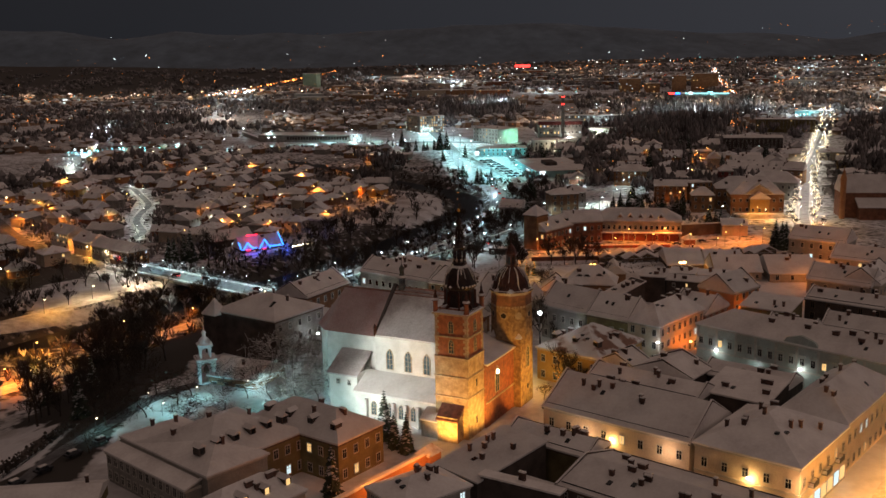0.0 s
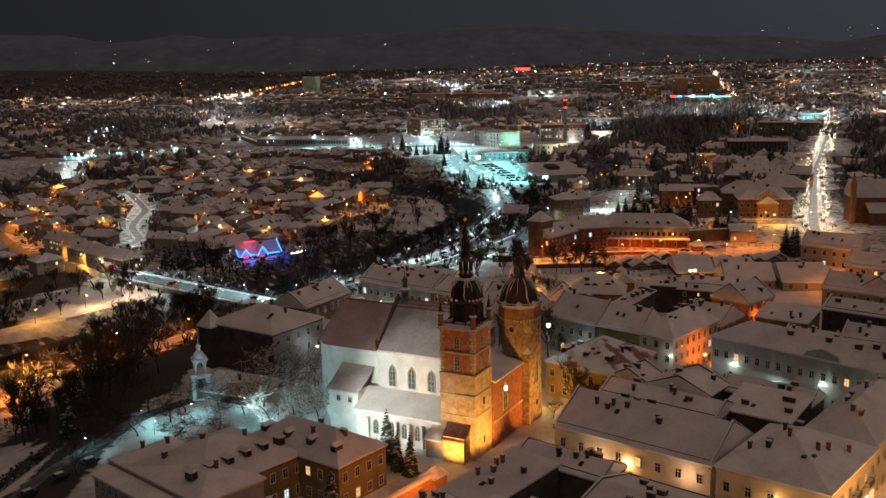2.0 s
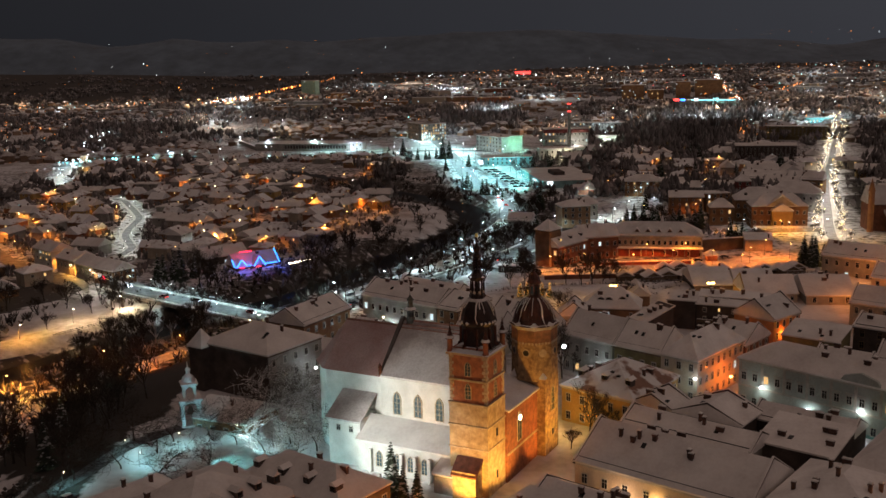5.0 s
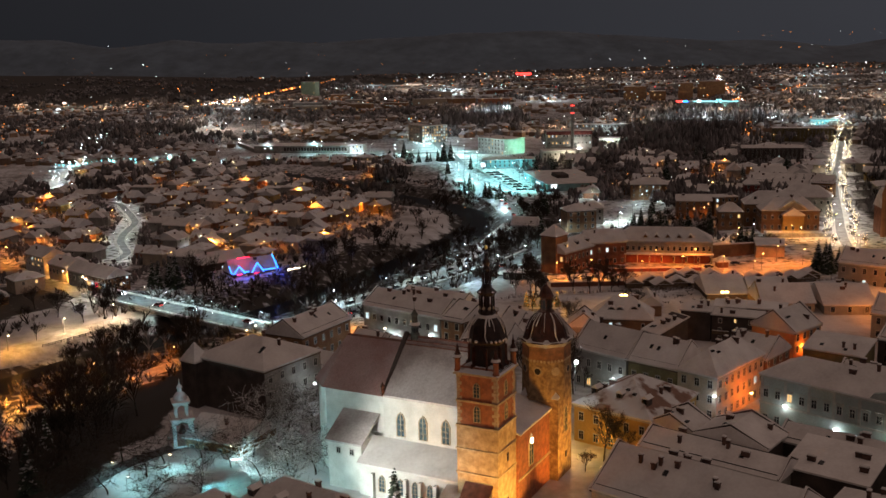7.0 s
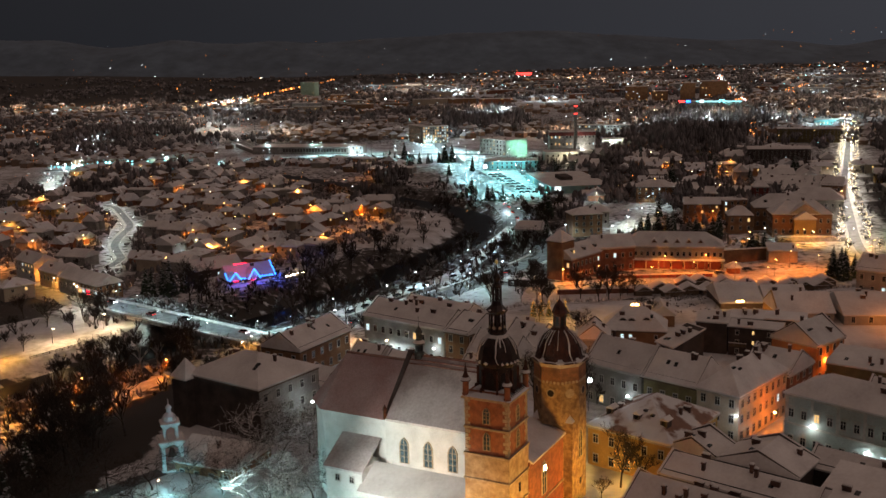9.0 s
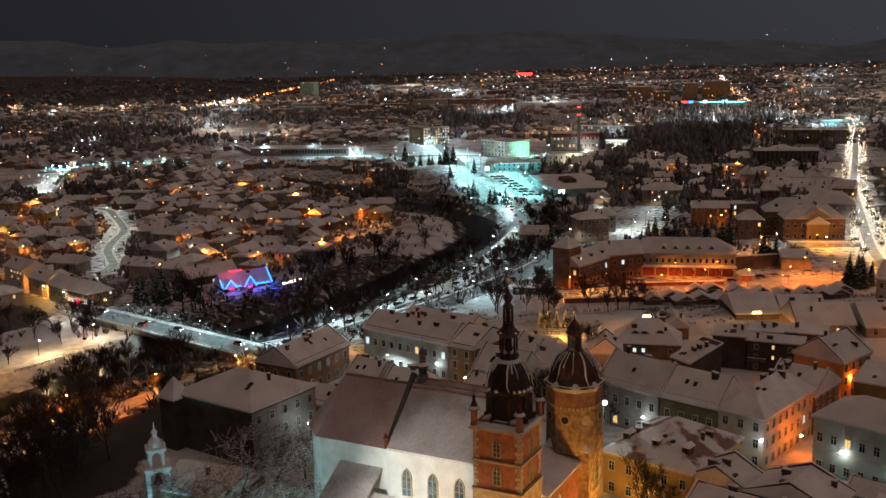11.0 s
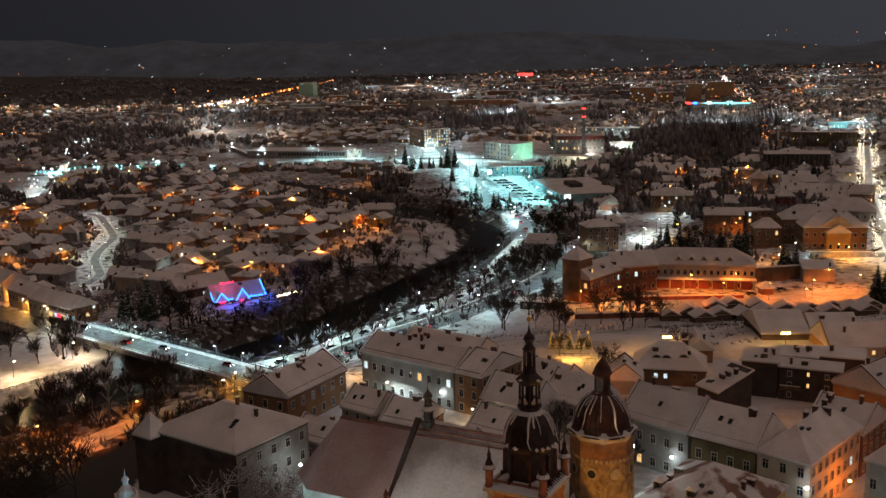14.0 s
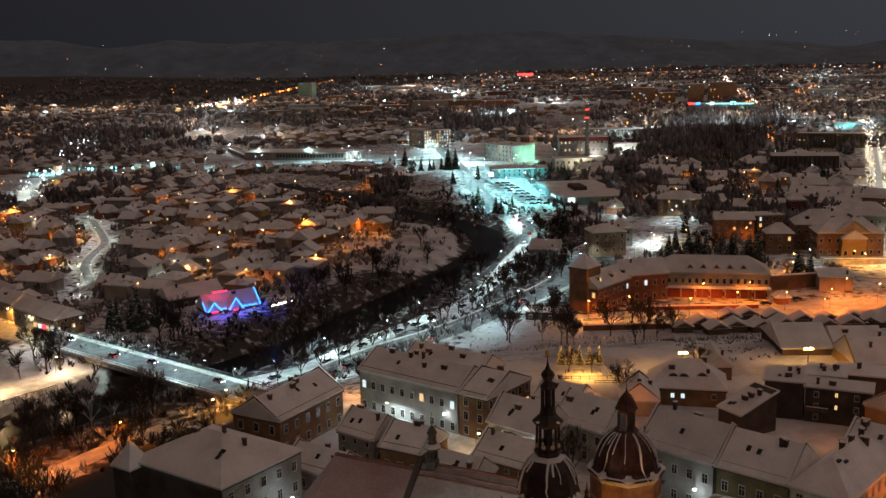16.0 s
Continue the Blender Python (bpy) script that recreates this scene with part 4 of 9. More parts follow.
    bell = [(4.0, 36.9), (4.02, 37.3), (3.85, 37.7), (3.72, 38.5), (3.55, 39.3), (3.2, 40.2), (2.65, 41.0), (2.0, 41.6), (1.6, 41.9), (1.55, 42.2)]
    helm = part("helm", Shape().turned(bell, 8, c, -d, eighth), BLACK_COPPER, t, "dark copper bell helm streaked with snow")
    part("helm_snow", Shape().turned([(2.15, 41.45), (2.12, 41.6), (1.62, 41.98)], 8, c, -d, eighth), SNOW, helm)
    drips = random.Random(19)
    for k in range(34):
        g = 2 * math.pi * (k + drips.uniform(-0.3, 0.3)) / 34
        far, wide = drips.choice((2, 2, 3, 4)), drips.uniform(0.08, 0.2)
        if k % 17 in (3, 4, 11):
            far, wide = 6, 0.22
        rows = [(r * (0.965 if abs((g / (math.pi / 4)) % 1 - 0.5) > 0.2 else 0.995) + 0.1, z) for r, z in bell[::-1][2:3 + far]]
        streak = Shape()
        drip(streak, c, -d, g, rows, wide, 0.07, drips)
        if drips.random() < 0.4 or far == 6:
            part("snow_streak", streak, SNOW, helm, "snow sliding down the helm" if k == 0 else "")
    for k in range(26):
        g = 2 * math.pi * (k + drips.uniform(-0.2, 0.2)) / 26
        if drips.random() < 0.7:
            part("eave_snow", Shape().blob(0, 0, 0, drips.uniform(0.25, 0.5), drips.uniform(0.2, 0.4)), SNOW, helm, at=pose(c + 3.85 * math.cos(g), -d + 3.85 * math.sin(g), 37.25))
    lan = part("lantern", Shape().turned([(1.6, 42.1), (1.75, 42.3), (1.75, 42.6), (1.5, 42.7)], 8, c, -d, eighth).turned([(0.6, 42.6), (0.6, 46.2)], 8, c, -d)
               .turned([(1.5, 45.7), (1.9, 46.2), (1.95, 46.45), (1.5, 46.8), (1.05, 47.3), (0.9, 47.9), (0.85, 48.1)], 8, c, -d, eighth)
               .turned([(0.42, 48.0), (0.42, 50.6)], 6, c, -d).turned([(0.8, 50.5), (1.0, 50.8), (0.7, 51.2), (0.5, 51.5), (0.7, 51.9), (0.86, 52.3), (0.7, 52.7), (0.35, 53.1), (0.2, 53.5), (0.06, 54.2), (0.05, 55.0)], 8, c, -d, eighth), BLACK_COPPER, helm, "two-storeyed open lantern")
    for k in range(8):
        g = math.pi * k / 4 + eighth
        part("lantern_post", Shape().tube((c + 1.4 * math.cos(g), -d + 1.4 * math.sin(g), 42.6), (c + 1.35 * math.cos(g), -d + 1.35 * math.sin(g), 45.9), 0.19, 0.17, 5), BLACK_COPPER, lan)
        part("lantern_post", Shape().tube((c + 0.78 * math.cos(g), -d + 0.78 * math.sin(g), 48.0), (c + 0.76 * math.cos(g), -d + 0.76 * math.sin(g), 50.7), 0.12, 0.11, 5), BLACK_COPPER, lan)
        if k % 2:
            part("eave_snow", Shape().blob(0, 0, 0, 0.38, 0.22), SNOW, lan, at=pose(c + 1.72 * math.cos(g), -d + 1.72 * math.sin(g), 46.55))
        g -= eighth
        part("knob", Shape().turned([(0.3, -0.1), (0.34, 0), (0.25, 0.12)], 10), QUOIN, lan, at=pose(c + 1.45 * math.cos(g), -d + 1.45 * math.sin(g), 43.3, 0, 90, math.degrees(g)))
    part("ball", Shape().turned([(0.08, 54.7), (0.3, 54.95), (0.34, 55.15), (0.26, 55.4), (0.05, 55.55)], 10, c, -d), GILT, lan, "gilded ball on the spire")
    for s0, v0 in ((0.1, 0.1), (W - 0.1, 0.1), (0.1, W - 0.1), (W - 0.1, W - 0.1)):
        pin = part("pinnacle", Shape().turned([(0.72, 31.0), (0.72, 31.4), (0.58, 31.5), (0.58, 33.7), (0.7, 33.9)], 8, s0, -v0), BRICK, t, "little brick turret on the tower's corner")
        part("pinnacle_roof", Shape().turned([(0.98, 33.85), (0.9, 34.1), (0.55, 34.7), (0.32, 35.3), (0.26, 35.7), (0.34, 35.9), (0.14, 36.3), (0.05, 37.3)], 8, s0, -v0), COPPER, pin)
        part("snow", Shape().turned([(1.0, 34.0), (0.86, 34.22), (0.7, 34.5)], 8, s0, -v0), SNOW, pin)
    for k in range(11):
        part("snow_guard", Shape().box(-0.5, -0.14, -0.1, 0.7, 0.14, 0.16), IRON, t, at=pose(0.05, -0.9 - k * 0.68, 31.42, 0, -42, 0))
    # octagon tower
    b0, b1, f0 = 25.3, 33.3, -2.7
    t2 = part("tower", Shape().box(f0, -b1, -1, f0 + 8.6, -b0, 18.6), RUBBLE, top, "rough stone tower turning octagonal above")
    cx, cy = 1.5, -29.15
    part("octagon", Shape().turned([(5.35, 18.0), (5.25, 26.6)], 8, cx, cy, eighth), RUBBLE, t2, "octagonal upper stage with round openings")
    part("brick_stage", Shape().turned([(5.24, 26.6), (5.22, 30.3)], 8, cx, cy, eighth), TOWER_BRICK, t2, "brick band under the dome")
    part("cornice", Shape().turned([(5.25, 29.9), (5.6, 30.4), (5.8, 30.55), (5.8, 30.85)], 8, cx, cy, eighth), QUOIN, t2)
    for k in range(8):
        g = math.pi * k / 4
        face = pose(cx + 4.88 * math.cos(g), cy + 4.88 * math.sin(g), 0, 0, 0, math.degrees(g) + 90)
        for j in range(-2, 3):
            part("frieze_disc", Shape().turned([(0.3, -0.08), (0.3, 0.1), (0.16, 0.1)], 8), QUOIN, t2, at=face @ pose(j * 0.78, 0, 26.85, 90, 0, 0))
        part("round_opening", Shape().turned([(0.95, -0.2), (0.95, 0.14), (0.72, 0.14)], 16), QUOIN, t2, at=face @ pose(0, 0, 24.6, 90, 0, 0))
        part("louvre", Shape().turned([(0.7, 0.0), (0.7, 0.17)], 16), IRON if k % 3 else QUOIN, t2, at=face @ pose(0, 0, 24.6, 90, 0, 0))
    part("stage_roof", Shape().turned([(6.15, 18.5), (6.15, 18.75), (4.6, 20.6)], 4, f0 + 4.3, -(b0 + b1) / 2, math.pi / 4), SNOW_PATCHY, t2, "snowy weathering between the stages")
    dome = [(5.75, 30.85), (5.2, 31.15), (4.85, 31.6), (4.6, 32.4), (4.4, 33.3), (4.05, 34.3), (3.45, 35.3), (2.6, 36.2), (1.75, 36.75), (1.4, 37.0)]
    h2 = part("helm", Shape().turned(dome, 16, cx, cy, math.pi / 16), COPPER, t2, "brown copper dome streaked with snow")
    for k in range(32):
        g = 2 * math.pi * (k + 0.5) / 32
        seam, rows = Shape(), [(r + 0.02, z) for r, z in dome[2:9]]
        for (r0, z0), (r1, z1) in zip(rows, rows[1:]):
            seam.tube((cx + r0 * math.cos(g), cy + r0 * math.sin(g), z0), (cx + r1 * math.cos(g), cy + r1 * math.sin(g), z1), 0.05, 0.04, 3)
        part("seam", seam, COPPER, h2)
    for k in range(30):
        g = 2 * math.pi * (k + drips.uniform(-0.3, 0.3)) / 30
        far, wide = drips.choice((1, 2, 2, 3)), drips.uniform(0.07, 0.15)
        if k % 10 in (2, 6):
            far, wide = drips.choice((5, 6, 7)), 0.17
        rows = [(r + 0.06, z) for r, z in dome[::-1][1:3 + far]]
        streak = Shape()
        drip(streak, cx, cy, g, rows, wide, 0.05, drips)
        if drips.random() < 0.5 or far > 4:
            part("snow_streak", streak, SNOW, h2, "snow sliding down the dome" if k == 0 else "")
    part("eave_snow", Shape().turned([(5.85, 30.84), (5.75, 31.05), (5.2, 31.3), (4.9, 31.62)], 8, cx, cy, eighth), SNOW, h2)
    part("lantern", Shape().turned([(1.5, 36.85), (1.5, 37.2), (1.3, 37.3), (1.3, 39.7), (1.55, 39.95), (1.7, 40.1), (1.45, 40.5), (1.2, 41.2), (0.85, 41.9), (0.4, 42.4), (0.16, 42.7), (0.05, 43.4), (0.04, 45.4)], 8, cx, cy, eighth), COPPER, h2)
    for k in range(8):
        g = math.pi * k / 4
        part("lantern_opening", Shape().box(-0.3, -0.06, 0, 0.3, 0.08, 1.8), IRON, h2, at=pose(cx + 1.2 * math.cos(g), cy + 1.2 * math.sin(g), 37.6, 0, 0, math.degrees(g) + 90))
    # west front between the towers
    wf = part("west_wall", box(-0.7, W, -1, 2.4, b0, 16.6), BRICK, top, "tall brick west wall with one lit window")
    part("porch_roof", Shape().add([(-1.3, -W, 16.5), (-1.3, -b0, 16.5), (10, -b0, 19.8), (10, -W, 19.8), (-1.3, -W, 16.1), (-1.3, -b0, 16.1), (10, -b0, 19.0), (10, -W, 19.0)], [(0, 1, 2, 3), (7, 6, 5, 4), (0, 4, 5, 1), (1, 5, 6, 2), (2, 6, 7, 3), (3, 7, 4, 0)]), SNOW, top)
    part("dormer", box(3.0, 10.5, 17.3, 6.5, 14.0, 19.4), WALLS["dark"], top)
    part("dormer_roof", box(2.7, 10.2, 19.4, 6.8, 14.3, 19.75), SNOW, top)
    part("string_course", box(-0.95, W, 6.2, -0.7, b0, 6.6), QUOIN, top)
    arch_window(top, -0.76, 15.0, 7.6, 2.0, 6.6, -90, None)
    part("lamp_glow", Shape().box(-1.15, -15.35, 12.4, -0.85, -14.65, 13.3), LUM_WARM, top, "lamp burning in the window's head")
    # nave
    n0, n1, nr = 7.6, 29.0, 18.3
    part("nave_wall", box(8.6, n0, -1, 30.2, n1, 21.4), LIME, top, "white lime-plastered nave wall")
    part("nave_gable", Shape().add([(s, -v, z) for s in (8.6, 9.4) for v, z in ((n0, 21), (n1, 21), (nr, 31))] , [(0, 1, 2), (5, 4, 3), (0, 3, 4, 1), (1, 4, 5, 2), (2, 5, 3, 0)]), BRICK, top)
    part("east_gable", Shape().add([(s, -v, z) for s in (29.6, 30.5) for v, z in ((n0 - 0.4, 20.8), (n1 + 0.4, 20.8), (nr, 31.9))] , [(0, 1, 2), (5, 4, 3), (0, 3, 4, 1), (1, 4, 5, 2), (2, 5, 3, 0)]), WALLS["dark"], top, "raised parapet gable between nave and choir")
    part("nave_roof", Shape().add([(s, -v, z) for s in (9.2, 29.7) for v, z in ((n0 - 0.7, 20.9), (nr, 31), (n1 + 0.7, 20.9), (n1 + 0.7, 20.5), (nr, 30.4), (n0 - 0.7, 20.5))], [(0, 1, 7, 6), (1, 2, 8, 7), (2, 3, 9, 8), (3, 4, 10, 9), (4, 5, 11, 10), (5, 0, 6, 11), (5, 4, 3, 2, 1, 0), (6, 7, 8, 9, 10, 11)]), SLATE, top, "steep grey roof under thin snow")
    part("ridge_tiles", Shape().box(9.3, -nr - 0.3, 30.85, 29.5, -nr + 0.3, 31.2, 0.12).box(9.3, -nr + 0.9, 30.1, 29.5, -nr + 1.05, 30.35).box(9.3, -nr + 1.6, 29.45, 29.5, -nr + 1.75, 29.7), TILE, top, "red ridge tiles showing through the snow")
    part("nave_cornice", box(9, n0 - 0.35, 20.3, 30, n0, 20.7), TRIM, top)
    c0, c1 = 9.8, 26.8
    part("choir_wall", Shape().outline([(30, -c1), (30, -c0), (46.5, -c0), (51.5, -14.2), (51.5, -22.4), (46.5, -c1)], -1, 20.0), LIME, top, "white choir wall")
    part("choir_roof", Shape().add([(30.4, -c0 + 0.7, 19.6), (47, -c0 + 0.7, 19.6), (52.3, -14, 19.6), (52.3, -22.6, 19.6), (47, -c1 - 0.7, 19.6), (30.4, -c1 - 0.7, 19.6), (30.4, -nr, 29.6), (45.5, -nr, 29.6)], [(0, 1, 7, 6), (1, 2, 7), (2, 3, 7), (3, 4, 7), (4, 5, 6, 7), (0, 6, 5), (5, 4, 3, 2, 1, 0)]), TILE_RED, top, "steep red-tiled choir roof under thin snow")
    part("ridge_tiles", Shape().box(30.6, -nr - 0.3, 29.4, 45.6, -nr + 0.3, 29.8, 0.12), TILE, top)
    rt = part("ridge_turret", Shape().turned([(1.05, 29.6), (1.05, 31.6), (0.85, 31.8), (0.75, 33.2), (1.25, 33.5), (1.3, 33.7), (0.8, 34.2), (0.62, 34.6), (0.62, 35.6), (0.85, 35.9), (0.6, 36.4), (0.2, 36.9), (0.05, 37.4), (0.04, 39.2)], 8, 28.0, -nr), VERDIGRIS, top, "slender copper ridge turret")
    part("snow", Shape().turned([(1.36, 33.68), (1.1, 34.0), (0.85, 34.25)], 8, 28.0, -nr), SNOW, rt)
    for k in range(8):
        part("turret_opening", Shape().box(-0.2, -0.05, 0, 0.2, 0.06, 1.0), IRON, rt, at=pose(28.0 + 0.74 * math.cos(math.pi * k / 4 + 0.39), -nr + 0.74 * math.sin(math.pi * k / 4 + 0.39), 32.0, 0, 0, 45 * k + 22.5 + 90))
    part("gable_turret", Shape().turned([(0.5, 20.6), (0.5, 22.4), (0.65, 22.5), (0.05, 23.6)], 4, 30.1, -n0 + 0.2), COPPER, top)
    for k, s in enumerate((15.2, 20.6, 26.0)):
        arch_window(top, s, n0 - 0.06, 12.0, 1.7, 5.2, 0, None)
    # aisle, lean-to roof and sacristy
    a0 = 1.6
    part("aisle_wall", box(8.7, a0, -1, 33.0, n0, 7.6), LIME, top)
    part("aisle_roof", Shape().add([(s, -v, z) for s in (8.5, 33.4) for v, z in ((a0 - 0.6, 7.3), (n0, 11.2), (n0, 10.7), (a0 - 0.6, 6.9))], [(0, 1, 5, 4), (1, 2, 6, 5), (2, 3, 7, 6), (3, 0, 4, 7), (3, 2, 1, 0), (4, 5, 6, 7)]), SNOW, top, "smooth snow on the lean-to aisle roof")
    for s in (12.5, 16, 19.5, 23, 27.5):
        arch_window(top, s, a0 - 0.06, 1.6, 1.3, 3.6, 0, None)
        part("buttress", box(s + 1.6, a0 - 1.1, -1, s + 2.3, a0, 5.6), LIME, top)
    part("sacristy_wall", box(33, 2.6, -1, 41.5, 10.4, 11.0), LIME, top)
    part("sacristy_roof", Shape().add([(s, -v, z) for s in (32.6, 42.0) for v, z in ((2.1, 10.8), (c0 + 0.4, 15.6), (c0 + 0.4, 15.1), (2.1, 10.4))], [(0, 1, 5, 4), (1, 2, 6, 5), (2, 3, 7, 6), (3, 0, 4, 7), (3, 2, 1, 0), (4, 5, 6, 7)]), SLATE, top, "thin snow on the sacristy roof")
    for s in (35.4, 38.8):
        f = part("window", SMALL_FRAME, None, top, at=CHW(s, 2.58, 8.0))
        part("pane", SMALL_PANES["dark"], None, f)
    # porch at the tower's foot
    part("porch_wall", box(1.2, -3.4, -1, 6.6, -0.2, 6.2), STONE, top)
    part("porch_roof", Shape().add([(s, -v, z) for s in (0.9, 6.9) for v, z in ((-3.8, 5.6), (-0.2, 8.6), (-0.2, 8.2), (-3.8, 5.3))], [(0, 1, 5, 4), (1, 2, 6, 5), (2, 3, 7, 6), (3, 0, 4, 7), (3, 2, 1, 0), (4, 5, 6, 7)]), TILE, top, "bare red tiles on the porch")
    part("side_porch", box(6.6, -2.6, -1, 11.5, 1.5, 4.6), CONCRETE, top)
    part("side_porch_roof", Shape().add([(s, -v, z) for s in (6.5, 11.9) for v, z in ((-3.0, 4.5), (1.5, 6.4), (1.5, 6.0), (-3.0, 4.2))], [(0, 1, 5, 4), (1, 2, 6, 5), (2, 3, 7, 6), (3, 0, 4, 7), (3, 2, 1, 0), (4, 5, 6, 7)]), SNOW, top)
    # tower windows
    for z, h in ((26.2, 3.0), (21.2, 3.4)):
        arch_window(top, W / 2, -0.06, z, 1.2, h, 0, None)
        arch_window(top, -0.06, W / 2, z, 1.2, h, -90, None)
    arch_window(top, f0 - 0.06, (b0 + b1) / 2 + 0.4, 10.0, 1.9, 6.0, -90, None)
    part("slit", Shape().box(-0.3, -0.1, 0, 0.3, 0.1, 1.3), GLASS, top, at=CHW(f0 - 0.03, (b0 + b1) / 2 + 0.6, 4.0) @ pose(0, 0, 0, 0, 0, -90))
    for z in (12.4, 3.0):
        part("slit", Shape().box(-0.3, -0.1, 0, 0.3, 0.1, 1.7), GLASS, top, at=CHW(-0.28, W / 2, z) @ pose(0, 0, 0, 0, 0, -90))
    return top


def CHW(s, v, z):
    """Pose of something on the church's river side (its outward normal along +y)."""
    return Matrix.Translation((s, -v, z)) @ pose(0, 0, 0, 0, 0, 180)


def arch_window(top, s, v, z, w, h, turn, lit):
    """A pointed window: stone frame and leaded panes."""
    pts = [(-w / 2, 0), (w / 2, 0), (w / 2, h * 0.72), (w * 0.3, h * 0.9), (0, h), (-w * 0.3, h * 0.9), (-w / 2, h * 0.72)]
    fr, pn = Shape(), Shape()
    n = len(pts)
    k = 1.28
    out = [(x * k, (q - 0.0) * 1.06 - 0.12) for x, q in pts]
    fr.add([(x, -0.12, q) for x, q in out] + [(x, -0.12, q) for x, q in pts] + [(x, 0.1, q) for x, q in out] + [(x, 0.1, q) for x, q in pts],
           [(i, (i + 1) % n, n + (i + 1) % n, n + i) for i in range(n)] + [(2 * n + i, (i), (i + 1) % n + 0, 2 * n + (i + 1) % n)[::-1] for i in range(n)] + [(n + i, n + (i + 1) % n, 3 * n + (i + 1) % n, 3 * n + i) for i in range(n)])
    fr.box(-0.05, -0.1, 0, 0.05, 0.02, h * 0.96)
    for q in (0.25, 0.5, 0.72):
        fr.box(-w / 2, -0.09, h * q, w / 2, 0.02, h * q + 0.07)
    pn.add([(x, -0.02, q) for x, q in pts], [tuple(range(n))])
    at = Matrix.Translation((s, -v, z)) @ pose(0, 0, 0, 0, 0, 180 + turn)
    if turn == -90:
        at = Matrix.Translation((s, -v, z)) @ pose(0, 0, 0, 0, 0, -90)
    f = part("window", fr, QUOIN, top, at=at)
    part("pane", pn, lit or STAINED, f)


STAINED = material("leaded_glass", (0.10, 0.16, 0.19), 0.25, (0.03, 0.05, 0.06), 1.8, 4, 0.3)
church()

# ---- the college by the church garden: ranges round a yard ----
house(-45.8, 222.8, -37.5, 28, 14.8, 0, 9.5, 4.6, "hip", "x", "olive", 2, 3.2, "fr", 0.05, chimneys=3, dormers=4, label="olive college range with dormers and a snowy hipped roof", name="college_range")
house(-49.5, 193.4, 49.5, 27, 24, 0, 9.5, 5.2, "hip", "x", "olive", 2, 3.2, "f", 0.12, chimneys=3, dormers=6, dormer_lit=0.0, label="deep college range with lit dormers along its snowy roof", name="college_range")
house(-72.6, 213.2, -43, 33, 15, 0, 9.4, 3.0, "hip", "x", "grey", 2, 3.2, "l", 0.0, chimneys=3, label="grey college wing with a broad low snowy roof", name="college_range")
house(-75.4, 210.4, -43, 31, 3.8, 0, 7.2, 1.4, "shed", "x", "grey", 2, 2.4, "fl", 0.0, chimneys=0, label="lean-to gallery of the college wing with close rows of windows", name="college_gallery")
house(-41.6, 168.4, 49.5, 21, 12, 0, 9.0, 4.0, "hip", "x", "buff", 2, 3.0, "fr", 0.3, chimneys=4, dormers=4, dormer_lit=1.0, label="college gatehouse range with lit dormers under snow", name="college_range")

wall_bar = thing("boundary_wall", pose(-23.4, 190.6, 0, 0, 0, 52), "snow-capped boundary wall along the orange-lit lane", "wall")
part("masonry", Shape().box(0, -0.4, -1, 31, 0.4, 3.2), WALLS["orange"], wall_bar)
part("snow_cap", Shape().box(-0.1, -0.75, 3.2, 31.1, 0.75, 3.65, 0.2), SNOW, wall_bar)

hut = thing("garden_hut", pose(-4.2, 216.6, 0, 0, 0, 52), "small brick hut with a snow-dusted tiled roof by the lane", "hut")
part("wall", Shape().box(-2.2, -1.8, -1, 2.2, 1.8, 2.6), WALLS["orange"], hut)
part("roof", Shape().add([(-2.6, -2.2, 2.5), (2.6, -2.2, 2.5), (2.6, 2.2, 2.5), (-2.6, 2.2, 2.5), (-1.2, 0, 4.4), (1.2, 0, 4.4)], [(3, 2, 1, 0), (0, 1, 5, 4), (1, 2, 5), (2, 3, 4, 5), (3, 0, 4)]), SNOW_PATCHY, hut)
house(-67.5, 275.0, -24, 16, 15, -2, 2.7, 3.6, "gable", "x", "brown", 1, 3.5, "f", 0.1, chimneys=1, cornice=False, label="low parish hall with a broad snowy roof", name="parish_hall")


